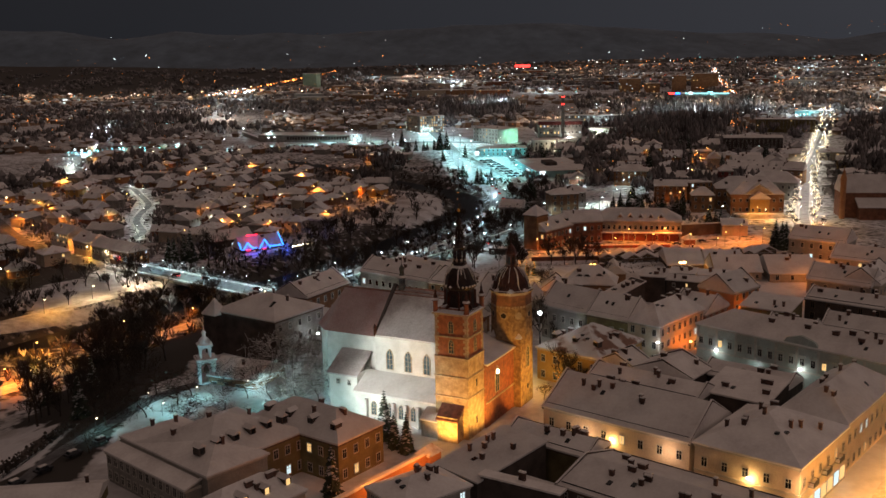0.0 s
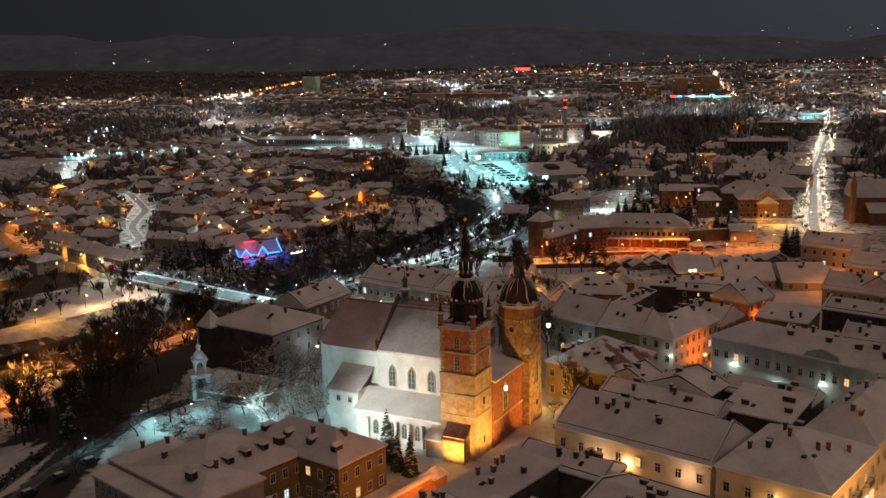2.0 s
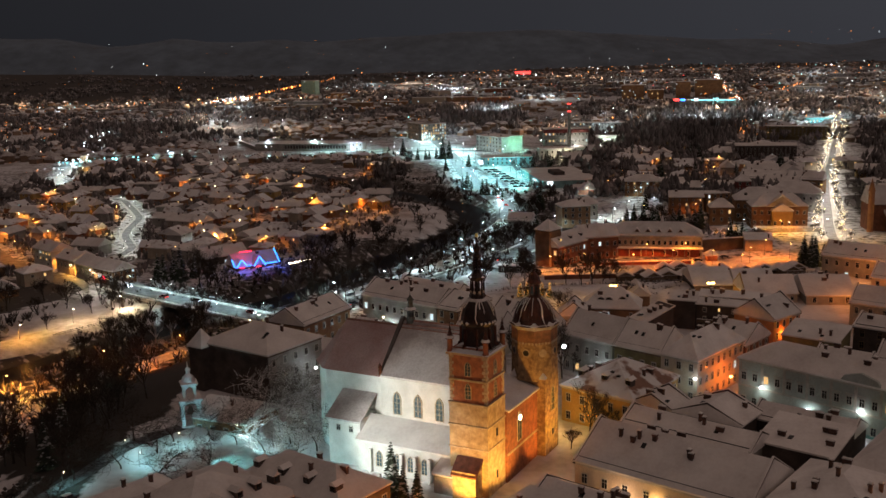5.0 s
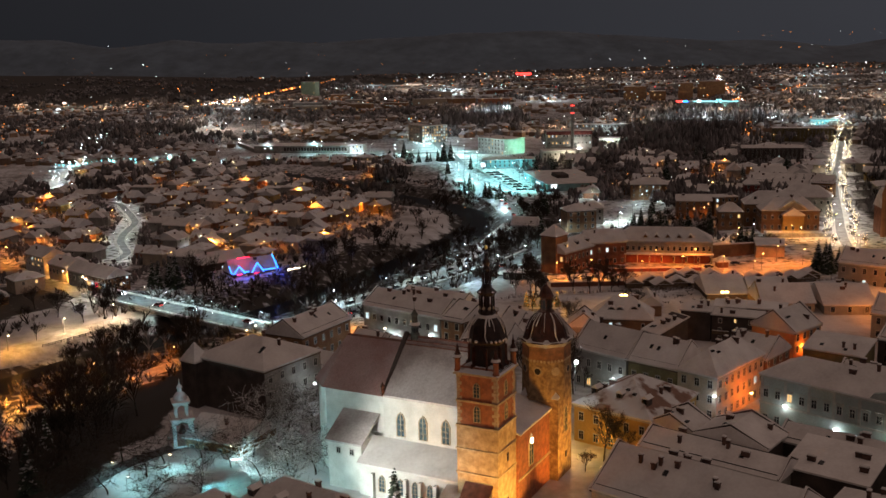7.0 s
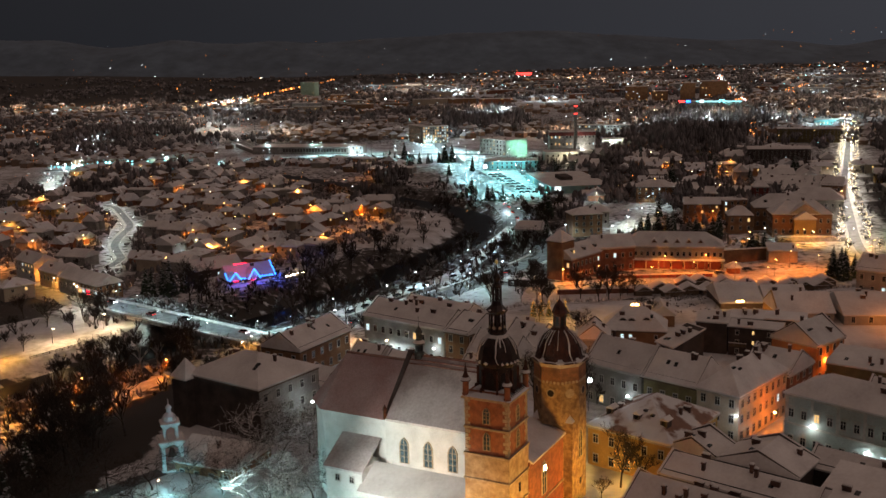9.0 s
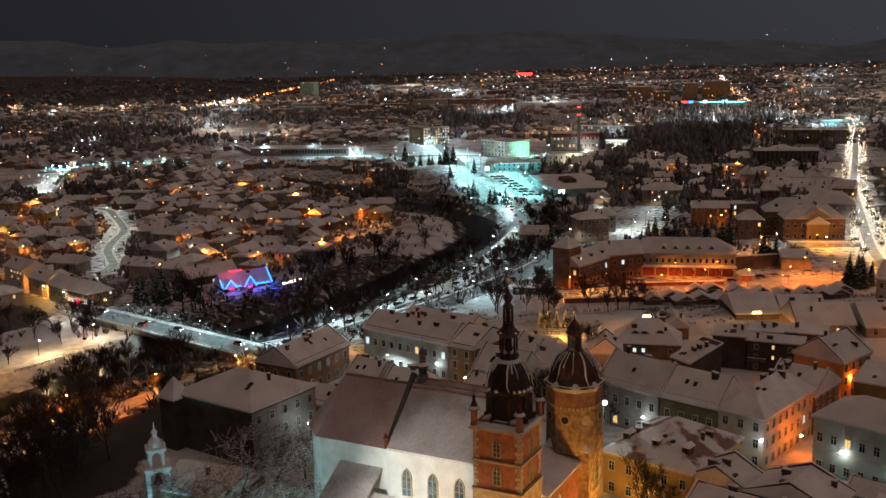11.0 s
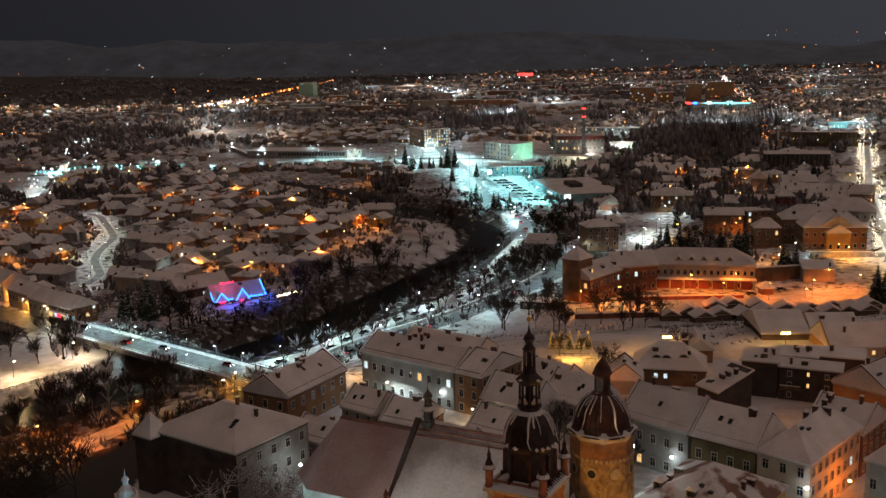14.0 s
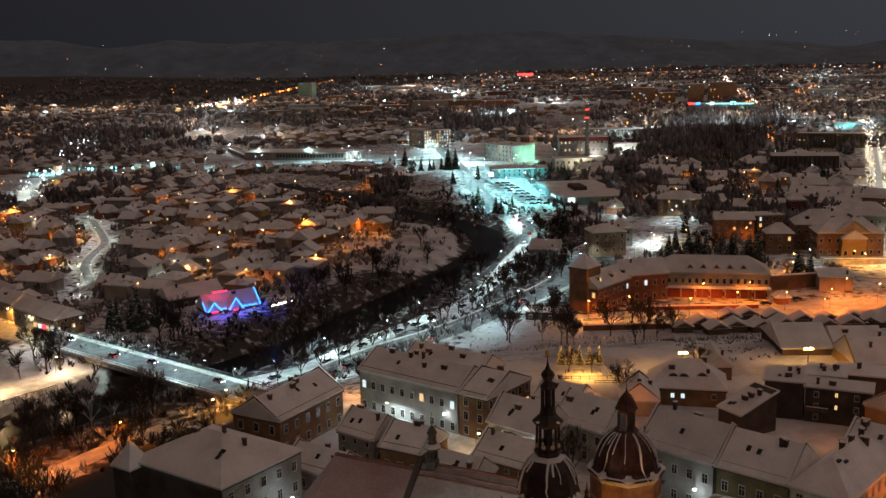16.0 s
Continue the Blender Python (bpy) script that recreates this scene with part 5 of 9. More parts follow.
def belfry(x, y, z):
    """An open white bell tower with a small cupola."""
    top = thing("bell_tower", pose(x, y, z, 0, 0, 20), "white openwork bell tower with a small snowy cupola", "bell tower")
    part("base", Shape().box(-2.5, -2.5, -2, 2.5, 2.5, 1.2).box(-2.7, -2.7, 1.2, 2.7, 2.7, 1.5), LIME, top)
    for z0, z1, h, w in ((1.5, 7.6, 2.0, 0.42), (8.3, 11.6, 1.3, 0.3)):
        for sx in (-1, 1):
            for sy in (-1, 1):
                part("pier", Shape().box(sx * h - w, sy * h - w, z0, sx * h + w, sy * h + w, z1).box(sx * h - w - 0.12, sy * h - w - 0.12, z1 - 0.9, sx * h + w + 0.12, sy * h + w + 0.12, z1 - 0.65), LIME, top)
        for turn in (0, 90, 180, 270):
            n = 9
            arch = [(-h + w + (2 * h - 2 * w) * k / (n - 1), z1 - 1.0 + 0.75 * math.sin(math.pi * k / (n - 1))) for k in range(n)]
            rim = Shape()
            rim.v = [(x, -h - w + 0.08 + y, z) for y in (0, 0.4) for x, z in arch] + [(x, -h - w + 0.08 + y, z1) for y in (0, 0.4) for x, z in arch]
            rim.f = [(k, k + 1, 2 * n + k + 1, 2 * n + k) for k in range(n - 1)] + [(n + k + 1, n + k, 3 * n + k, 3 * n + k + 1) for k in range(n - 1)] + [(k + 1, k, n + k, n + k + 1) for k in range(n - 1)]
            part("arch", rim, LIME, top, at=pose(0, 0, 0, 0, 0, turn))
        part("cornice", Shape().box(-h - w - 0.35, -h - w - 0.35, z1, h + w + 0.35, h + w + 0.35, z1 + 0.35).box(-h - w - 0.55, -h - w - 0.55, z1 + 0.35, h + w + 0.55, h + w + 0.55, z1 + 0.6), LIME, top)
        part("cornice_snow", Shape().box(-h - w - 0.5, -h - w - 0.5, z1 + 0.6, h + w + 0.5, h + w + 0.5, z1 + 0.8, 0.2), SNOW, top)
    part("bell", Shape().turned([(1.0, 3.9), (0.85, 4.3), (0.65, 5.1), (0.45, 5.7), (0.15, 5.9)], 14), COPPER, top, "large bronze bell")
    part("beam", Shape().box(-2.2, -0.15, 5.9, 2.2, 0.15, 6.25), WOOD, top)
    part("cupola", Shape().turned([(1.75, 12.3), (1.7, 12.9), (1.4, 13.6), (0.95, 14.1), (0.55, 14.4), (0.5, 15.3), (0.75, 15.4), (0.5, 15.9), (0.12, 16.3), (0.05, 17.6)], 10), SNOW_PATCHY, top)
    return top


belfry(-68.5, 277.0, -1.0)

# ---- market hall and square beyond the slope ----
hall = house(77.2, 518.6, -12, 46, 16, -9, 1.6, 5.6, "hip", "x", "buff", 2, 2.6, "fr", 0.0, chimneys=1, label="long buff market hall with red panels and gabled dormers", name="market_hall")
for k in range(5):
    d = part("dormer", Shape().add([(-1.5, 0, 0), (1.5, 0, 0), (0, 0, 1.9), (-1.5, 4.4, 0), (1.5, 4.4, 0), (0, 4.4, 1.9)], [(0, 1, 2), (5, 4, 3), (0, 3, 4, 1)]), WALLS["brown"], hall, "triangular dormer", at=pose(15 + 5.2 * k, 1.6, 2.5))
    part("dormer_roof", Shape().add([(-1.9, -0.4, -0.15), (0, -0.4, 2.1), (1.9, -0.4, -0.15), (-1.9, 4.6, -0.15), (0, 4.6, 2.1), (1.9, 4.6, -0.15), (-1.9, -0.4, 0.2), (0, -0.4, 2.5), (1.9, -0.4, 0.2), (-1.9, 4.6, 0.2), (0, 4.6, 2.5), (1.9, 4.6, 0.2)], [(6, 7, 10, 9), (7, 8, 11, 10), (0, 1, 7, 6), (1, 2, 8, 7), (1, 0, 3, 4), (2, 1, 4, 5), (0, 6, 9, 3), (2, 5, 11, 8)]), SNOW, d)
house(64.0, 511.0, 10, 19, 14, -9, 2.0, 5.0, "gable", "x", "brick", 2, 3.4, "f", 0.1, chimneys=1, name="market_hall", label="brick link range of the market hall under snow")
house(51.2, 494.0, 48.2, 26, 12, -9, 1.0, 5.0, "gable", "x", "brick", 2, 3.0, "fl", 0.08, chimneys=2, dormers=3, name="market_hall", label="brick side range of the market hall with snowy dormers")
house(41.0, 501.0, -42, 8.2, 9, -9, 8.5, 4.5, "hip", "x", "brown", 4, 4.0, "l", 0.05, chimneys=1, name="corner_tower_house", label="tall brown corner tower with a pyramid roof under snow")
for k in range(8):
    part("panel", Shape().box(0.5 + 5.6 * k, -0.16, -8.9, 5.6 + 5.6 * k, -0.04, -4.6), WALLS["red"], hall, "dark red ground-floor panel")
canopy = thing("canopy", pose(81.8, 514.2, -9, 0, 0, -12), "long snow-covered canopy on posts before the hall", "canopy")
part("roof", Shape().box(0, -0.5, 4.6, 41, 3.3, 5.0), SNOW, canopy)
me = Shape().box(-0.12, -0.12, 0, 0.12, 0.12, 4.6).mesh("post", TRIM)
for k in range(8):
    part("post", me, TRIM, canopy, at=pose(0.5 + k * 5.7, 0, 0))
house(168.1, 582.1, -7.7, 30, 16, -7, 4.0, 6.0, "hip", "x", "brown", 2, 3.4, "fl", 0.12, chimneys=3, label="brown neo-baroque villa with a columned bay under snow", name="villa")
house(178.0, 577.5, -7.7, 11, 8, -7, 2.0, 3.6, "gable", "y", "yellow", 1, 3.0, "f", 0.2, chimneys=0, label="lit columned porch bay of the villa", name="porch_bay")
house(166, 606, -10, 36, 16, -7, 4.0, 6.5, "hip", "x", "brown", 2, 3.4, "f", 0.0, chimneys=4, dormers=3, name="villa", label="large villa with dormers in its snowy hipped roof")
house(150, 600, -8, 13, 10, -8, 1.0, 4.5, "hip", "x", "brown", 2, 3.4, "f", 0.1, chimneys=1, name="villa", label="small dark villa under a snowy hipped roof")
house(196, 640, -20, 30, 15, -7, 3.0, 6.0, "hip", "x", "grey", 2, 3.4, "f", 0.0, chimneys=4, name="villa", label="grey villa with a broad snowy hipped roof")
house(182, 622, -15, 16, 12, -7, 4.0, 5.5, "gable", "y", "brown", 2, 3.4, "f", 0.0, chimneys=2, name="villa", label="gabled brown villa under deep snow")
pediment = thing("pediment", pose(176.5, 580.3, 4.0, 0, 0, -7.7), "cream stepped pediment over the villa's middle bay", "pediment")
part("gable", Shape().add([(0, 0, 0), (15, 0, 0), (7.5, 0, 5.2), (0, 6, 0), (15, 6, 0), (7.5, 6, 5.2)], [(0, 1, 2), (5, 4, 3), (1, 0, 3, 4), (0, 2, 5, 3), (2, 1, 4, 5)]), WALLS["buff"], pediment)
part("snow", Shape().add([(-0.6, -0.5, -0.1), (7.5, -0.5, 5.6), (15.6, -0.5, -0.1), (-0.6, 6, -0.1), (7.5, 6, 5.6), (15.6, 6, -0.1), (-0.6, -0.5, 0.4), (7.5, -0.5, 6.1), (15.6, -0.5, 0.4), (-0.6, 6, 0.4), (7.5, 6, 6.1), (15.6, 6, 0.4)], [(6, 7, 10, 9), (7, 8, 11, 10), (0, 1, 7, 6), (1, 2, 8, 7), (3, 9, 10, 4), (4, 10, 11, 5), (0, 3, 4, 1), (1, 4, 5, 2), (0, 6, 9, 3), (2, 5, 11, 8)]), SNOW, pediment)
terrace = thing("terrace", pose(166, 566, -7, 0, 0, -7.7), "raised garden terrace with a snowy balustrade", "terrace")
part("wall", Shape().box(0, 0, -4, 34, 9, 1.2), CONCRETE, terrace)
part("balustrade", Shape().box(-0.2, -0.2, 1.9, 34.2, 0.2, 2.2), SNOW, terrace)
me = Shape().turned([(0.12, 0), (0.2, 0.3), (0.1, 0.7)], 6).mesh("baluster", TRIM)
for k in range(26):
    part("baluster", me, TRIM, terrace, at=pose(0.6 + k * 1.3, 0, 1.2))
kiosk = thing("kiosk", pose(125, 503, -8.9), "small timber kiosk with a snowy pyramid roof", "kiosk")
part("wall", Shape().box(-2.4, -2.4, -1, 2.4, 2.4, 2.6), WALLS["brick"], kiosk)
part("roof", Shape().turned([(4.6, 2.5), (4.6, 2.8), (0.2, 5.2)], 4, 0, 0, math.pi / 4), SNOW, kiosk)
stall = thing("market_stall", pose(77, 466, land(77, 466)), "wooden market stall with a snow-heaped roof", "market stall", "market stalls on the square")
part("wall", Shape().box(-3.4, -2.4, -2, 3.4, 2.4, 2.4), WOOD, stall)
part("gable_board", Shape().add([(-3.0, -3.06, 2.45), (3.0, -3.06, 2.45), (0, -3.06, 3.9), (-3.0, -2.9, 2.45), (3.0, -2.9, 2.45), (0, -2.9, 3.9)], [(0, 1, 2), (5, 4, 3), (0, 3, 4, 1), (1, 4, 5, 2), (2, 5, 3, 0)]), WOOD, stall, "dark timber gable board")
part("roof", Shape().add([(-4, -3, 2.3), (4, -3, 2.3), (4, 3, 2.3), (-4, 3, 2.3), (0, -3, 4.4), (0, 3, 4.4)], [(0, 1, 4), (2, 3, 5), (1, 2, 5, 4), (3, 0, 4, 5), (3, 2, 1, 0)]), SNOW, stall)
for x, y, a in ((84.7, 470, 4), (96.9, 477, -6), (104, 479.6, 3), (104, 463.5, 8), (95.5, 464.5, -3), (113, 466.5, 5), (122, 471, -5), (130.3, 470.3, 4), (139.3, 471.4, 0), (145.4, 465.5, -8), (146.3, 455.8, 5), (88, 461.5, 6), (153.5, 470, 3), (135, 460.5, -4), (126, 460, 2), (113, 476, 0)):
    ob = copy_thing(stall, pose(x, y, land(x, y), 0, 0, a))
    ob.scale = (1.12, 1.2, 1.15)
bank = thing("snow_bank", pose(70, 470, -8), "low retaining wall heaped with snow beside the road", "wall")
part("masonry", Shape().box(-28, -0.4, -2, 52, 0.4, 1.0), WALLS["brick"], bank)
part("snow_cap", Shape().box(-28.2, -0.7, 1.0, 52.2, 0.7, 1.4, 0.2), SNOW, bank)

# brick church on the avenue
bc = thing("brick_church", pose(224, 560, -6, 0, 0, -8), "red brick church with a slim turret and snowy roofs", "church")
part("wall", wall_shape(46, 17, -3, 13, 9, "gable", "x"), WALLS["brick"], bc)
part("roof", roof_shape(46, 17, 13, 9, "gable", "x"), SNOW, bc)
part("turret", Shape().turned([(1.6, -2), (1.6, 20), (1.9, 20.2), (0.1, 27)], 8, 0, -2), WALLS["orange"], bc)
part("side_wall", Shape().box(8, -8, -3, 40, 0, 6), WALLS["brick"], bc)
part("side_roof", Shape().add([(7, -9, 5.8), (41, -9, 5.8), (41, 0, 10), (7, 0, 10), (7, -9, 5.4), (41, -9, 5.4), (41, 0, 9), (7, 0, 9)], [(0, 1, 2, 3), (7, 6, 5, 4), (0, 4, 5, 1), (1, 5, 6, 2), (2, 6, 7, 3), (3, 7, 4, 0)]), SNOW, bc)
house(150, 430, -40, 24, 14, -1, 8, 5, "gable", "x", "grey", 2, 3.6, "fl", 0.05, chimneys=3)
house(178, 402, -40, 26, 14, 0, 9, 5, "gable", "x", "cream", 2, 3.6, "fl", 0.05, chimneys=3)
house(130, 352, -40, 22, 13, 0, 8.5, 5, "gable", "x", "grey", 2, 3.6, "f", 0.05, chimneys=4)
house(150, 338, 50, 20, 13, 0, 9, 5, "gable", "x", "buff", 2, 3.6, "fl", 0.05, chimneys=4)
house(96, 292, -40, 14, 10, 0, 8.5, 3, "gable", "x", "grey", 2, 3.6, "f", 0.0, chimneys=3)
house(112, 290, -40, 22, 12, 0, 8.5, 4, "gable", "x", "grey", 2, 3.6, "f", 0.05, chimneys=4)
house(128, 268, -40, 22, 12, 0, 8.5, 4, "gable", "x", "grey", 2, 3.6, "f", 0.05, chimneys=4)
house(110, 258, -40, 20, 12, 0, 7.5, 4, "hip", "x", "grey", 2, 3.6, "", 0.05, chimneys=4)
# roofs inside the block
house(36.0, 245.5, -40, 30, 11, 0, 10.0, 2.6, "gable", "x", "grey", 2, 3.6, "", 0, chimneys=5, cornice=False)
house(49.0, 250.5, -40, 16, 11, 0, 10.5, 3.2, "gable", "y", "dark", 2, 3.6, "", 0, chimneys=3, cornice=False)
house(62.0, 232.0, -40, 16, 13, 0, 10.5, 2.4, "shed", "x", "dark", 2, 3.6, "", 0, chimneys=4, cornice=False)
house(66.0, 248.0, -40, 22, 10, 0, 9.5, 2.6, "gable", "x", "dark", 2, 3.6, "", 0, chimneys=4, cornice=False)
house(40.5, 263.0, -40, 13, 9, 0, 8.0, 3.4, "gable", "y", "grey", 2, 3.6, "", 0, chimneys=2, cornice=False)
# between church and river road
house(-3, 322, -38, 14, 11, 0, 6.0, 4.2, "gable", "x", "brown", 2, 3.2, "f", 0, chimneys=2)
house(-14, 314, -34, 12, 10, 0, 5.5, 4.0, "gable", "x", "grey", 2, 3.2, "f", 0, chimneys=1)
house(-44, 322, -34, 14, 10, 0, 5.0, 3.6, "gable", "x", "grey", 1, 3.2, "f", 0, chimneys=2)
house(16, 336, -44, 14, 12, 0, 8.5, 5.5, "gable", "x", "grey", 2, 3.0, "f", 0.1, chimneys=2)
house(12, 350, -42, 12, 12, 0, 8.0, 4.5, "gable", "x", "brick", 2, 3.4, "f", 0.05, chimneys=3)
house(-20, 384, -38, 26, 11, 0, 9.0, 3.6, "gable", "x", "grey", 2, 3.4, "", 0, chimneys=5)
house(35.6, 359.0, -10, 9.4, 10, 0, 4.6, 4.0, "gable", "y", "grey", 1, 3.4, "", 0.0, chimneys=1)
house(19.5, 361.0, -30, 8.0, 6.0, 0, 3.6, 2.0, "gable", "x", "brown", 1, 3.4, "", 0.0, chimneys=1, cornice=False, name="yard_house")

# ---- works, store and slabs by the car park ----
store = house(63.0, 862.0, -83.0, 84, 44, -11, -5.3, 0.8, "flat", "x", "teal", 1, 7.0, "f", 0.5, chimneys=0, cornice=False, name="store", label="large flat-roofed store under snow beside the car park")
part("roof_plant", Shape().box(34, 15, -5.3, 54, 24, -2.6, 0.2), WALLS["dark"], store, "dark plant housing on the snowy roof")
part("sign_panel", Shape().box(84.1, 3, -9.8, 84.4, 7.4, -5.8), LUM_SIGN, store, "square white illuminated sign")
part("entrance", Shape().box(50, -0.9, -11, 62, -0.05, -7.0), LIT_COOL, store, "brightly lit glazed entrance")
house(35.0, 1083.0, -55.0, 42, 27, -11, 4.5, 1, "flat", "x", "white", 4, 4.6, "f", 0.12, chimneys=2, cornice=False, name="office_block", label="pale office block with a green-lit end wall")
house(34.0, 940.0, 0.0, 46, 24, -11, -4.0, 1, "flat", "x", "teal", 2, 4.0, "f", 0.12, chimneys=0, cornice=False, name="workshop", label="low teal workshop under snow")
works = house(97.0, 1000.0, -2.0, 42, 20, -11, 15.5, 1, "flat", "x", "grey", 4, 3.4, "f", 0.35, chimneys=0, cornice=False, name="works_building", label="grey works building with a dark red top storey and lit windows")
part("red_storey", Shape().box(-0.3, -0.3, 11.6, 42.3, 20.3, 15.1), WALLS["red"], works, "dark red cladding of the top storey")
house(90.0, 975.0, 0.0, 43, 20, -11, -0.5, 1, "flat", "x", "white", 2, 4.6, "f", 0.1, chimneys=0, cornice=False, name="workshop", label="pale works hall under a snowy flat roof")
house(152.0, 1238.0, -13.0, 66, 14, -11, 3.5, 1, "flat", "x", "grey", 4, 3.6, "f", 0.35, chimneys=0, cornice=False, name="apartment_block", label="long grey block with rows of lit windows")
house(160.0, 1090.0, -10.0, 24, 14, -11, 0.0, 1, "flat", "x", "white", 2, 3.4, "f", 0.6, chimneys=0, cornice=False, name="office_block", label="white block lit by bright yard lamps")
house(-24, 1200, 16, 30, 13, -11, 8.5, 1, "flat", "x", "grey", 6, 2.6, "f", 0.55, chimneys=0, cornice=False, name="apartment_block", label="grey slab block with many lit windows")
house(-41, 1242, -66, 44, 12, -11, 8.5, 1, "flat", "x", "buff", 5, 4.0, "f", 0.05, chimneys=0, cornice=False, name="apartment_block", label="buff slab block seen end on under snow")
house(349.0, 1123.0, -20.0, 62, 14, -8, 3.5, 1, "flat", "x", "olive", 4, 3.6, "f", 0.06, chimneys=0, cornice=False, name="apartment_block", label="long olive block with few lit windows")
house(262.0, 936.0, -12.0, 52, 14, -8, 2.0, 2.0, "gable", "x", "dark", 3, 3.6, "f", 0.04, chimneys=3, cornice=True, name="apartment_block", label="long dark block with a lit cornice under snow")
house(456.0, 1306.0, -16.0, 34, 16, -8, -2.0, 1, "flat", "x", "teal", 1, 4.0, "f", 0.7, chimneys=0, cornice=False, name="store", label="small store washed by cyan light")
# sports ground
stand = house(-203.0, 1128.0, -13.0, 106, 34, -11, -3.2, 1, "flat", "x", "grey", 1, 200.0, "", 0.0, chimneys=0, cornice=False, name="stand", label="long grandstand with a snowy flat roof and dark bays")
# Dark boxes stand for the colonnade's shaded openings.
for k in range(22):
    part("bay", Shape().box(34 + 3.2 * k, -0.15, -8.5, 36.4 + 3.2 * k, 0.2, -5.0), WALLS["dark"], stand)
house(-101.0, 1110.0, -13.0, 16, 14, -11, -2.5, 1, "flat", "x", "white", 2, 3.0, "f", 0.5, chimneys=0, cornice=False, name="clubhouse", label="white clubhouse lit by cold lamps")
house(-238.0, 1218.0, -68.0, 92, 2, -11, -6.5, 1, "flat", "x", "grey", 1, 200.0, "", 0.0, chimneys=0, cornice=False, name="enclosure_wall", label="snow-capped wall round the sports ground")
for x, y, h in ((-209, 1182, 34), (-297, 1545, 30)):
    mast = thing("stadium_mast", pose(x, y, -11), "slim dark floodlight mast of the sports ground", "floodlight mast", "stadium masts")
    part("pole", Shape().tube((0, 0, -1), (0, 0, h), 0.5, 0.3, 6), STEEL, mast)
    part("floodlight", Shape().box(-2, -0.4, h - 0.5, 2, 0.4, h + 2.2), IRON, mast)
# far store with a bright roof edge
far_store = house(386.0, 1698.0, -22.0, 92, 40, -8, 2.0, 1, "flat", "x", "grey", 1, 200.0, "", 0.0, chimneys=0, cornice=False, name="store", label="far flat store with coloured lights along its roof edge")
part("edge_light", Shape().box(22, -0.8, 1.6, 92, -0.3, 3.0), DOT_CYAN, far_store, "cyan light line along the roof edge")
part("edge_light", Shape().box(-6, -0.8, 0.8, 4, -0.3, 4.0), DOT_RED, far_store, "red light panel")
part("edge_light", Shape().box(6, -0.8, 0.8, 13, -0.3, 4.0), NEON_BLUE, far_store, "blue light panel")
part("edge_light", Shape().box(28, -0.9, 0.6, 34, -0.35, 5.0), LUM_SIGN, far_store, "white light panel")
part("edge_light", Shape().box(58, -0.9, 0.2, 66, -0.35, 5.6), DOT_CYAN, far_store, "cyan light panel")
pylon = thing("sign_pylon", pose(33, 925, -11), "lit white sign box on a steel post by the car park", "sign")
part("post", Shape().box(-0.3, -0.3, -1, 0.3, 0.3, 3), STEEL, pylon)
part("panel", Shape().box(-1.9, -0.3, 2.6, 1.9, 0.3, 6.2), LUM_SIGN, pylon)
stack = thing("chimney_stack", pose(119.5, 990, -11), "tall concrete boiler stack with red warning lights", "chimney stack")
part("shaft", Shape().turned([(1.8, 0), (1.3, 52)], 12), CONCRETE, stack)
for z in (43, 50):
    part("warning_light", Shape().turned([(1.7, z), (1.7, z + 1.0)], 10), DOT_RED, stack)

# ---- house hung with blue and red light strips ----
bh = house(-103, 508, 31, 22, 13, -11.5, -8.2, 5.6, "gable", "x", "brown", 1, 3.6, "fr", 0.3, chimneys=1, label="inn outlined with blue and red light strips", name="decorated_inn")


def strip(points, mat, parent, r=0.22):
    s = Shape()
    for a, b in zip(points, points[1:]):
        s.tube(a, b, r, r, 5)
    part("light_strip", s, mat, parent, "glowing light strip along the eaves")


strip([(-0.5, -0.6, -8.0), (8, -0.6, -8.0)], NEON_BLUE, bh)
strip([(14, -0.6, -8.0), (22.5, -0.6, -8.0)], NEON_BLUE, bh)
strip([(8, -4, -8.0), (11, -4, -3.4), (14, -4, -8.0)], NEON_BLUE, bh)
strip([(-0.5, -3, -8.0), (2.4, -3, -4.4), (5.3, -3, -8.0)], NEON_BLUE, bh)
strip([(1.2, -3.1, -8.4), (3.6, -3.1, -8.4)], NEON_RED, bh)
part("front_gable", Shape().add([(-0.5, -2.8, -8.2), (5.3, -2.8, -8.2), (2.4, -2.8, -4.6), (-0.5, 4, -8.2), (5.3, 4, -8.2), (2.4, 4, -4.6)], [(0, 1, 2), (5, 4, 3), (0, 2, 5, 3), (2, 1, 4, 5), (1, 0, 3, 4)]), SNOW, bh)
strip([(9.3, -4.1, -8.4), (12.7, -4.1, -8.4)], NEON_RED, bh)
strip([(5, 6.5, -2.4), (11, 6.5, -2.4)], NEON_RED, bh)
strip([(22.6, -0.5, -8.0), (22.6, 6.5, -2.6), (22.6, 13.5, -8.0)], NEON_BLUE, bh)
strip([(-0.6, -0.5, -8.0), (-0.6, 3, -5)], NEON_BLUE, bh)
part("front_gable", Shape().add([(8, -3.8, -8.2), (14, -3.8, -8.2), (11, -3.8, -3.6), (8, 4, -8.2), (14, 4, -8.2), (11, 4, -3.6)], [(0, 1, 2), (5, 4, 3), (0, 2, 5, 3), (2, 1, 4, 5), (1, 0, 3, 4)]), SNOW, bh)
strip([(26, -2, -9.5), (40, 2, -9.5)], LUM_WARM, bh, 0.15)

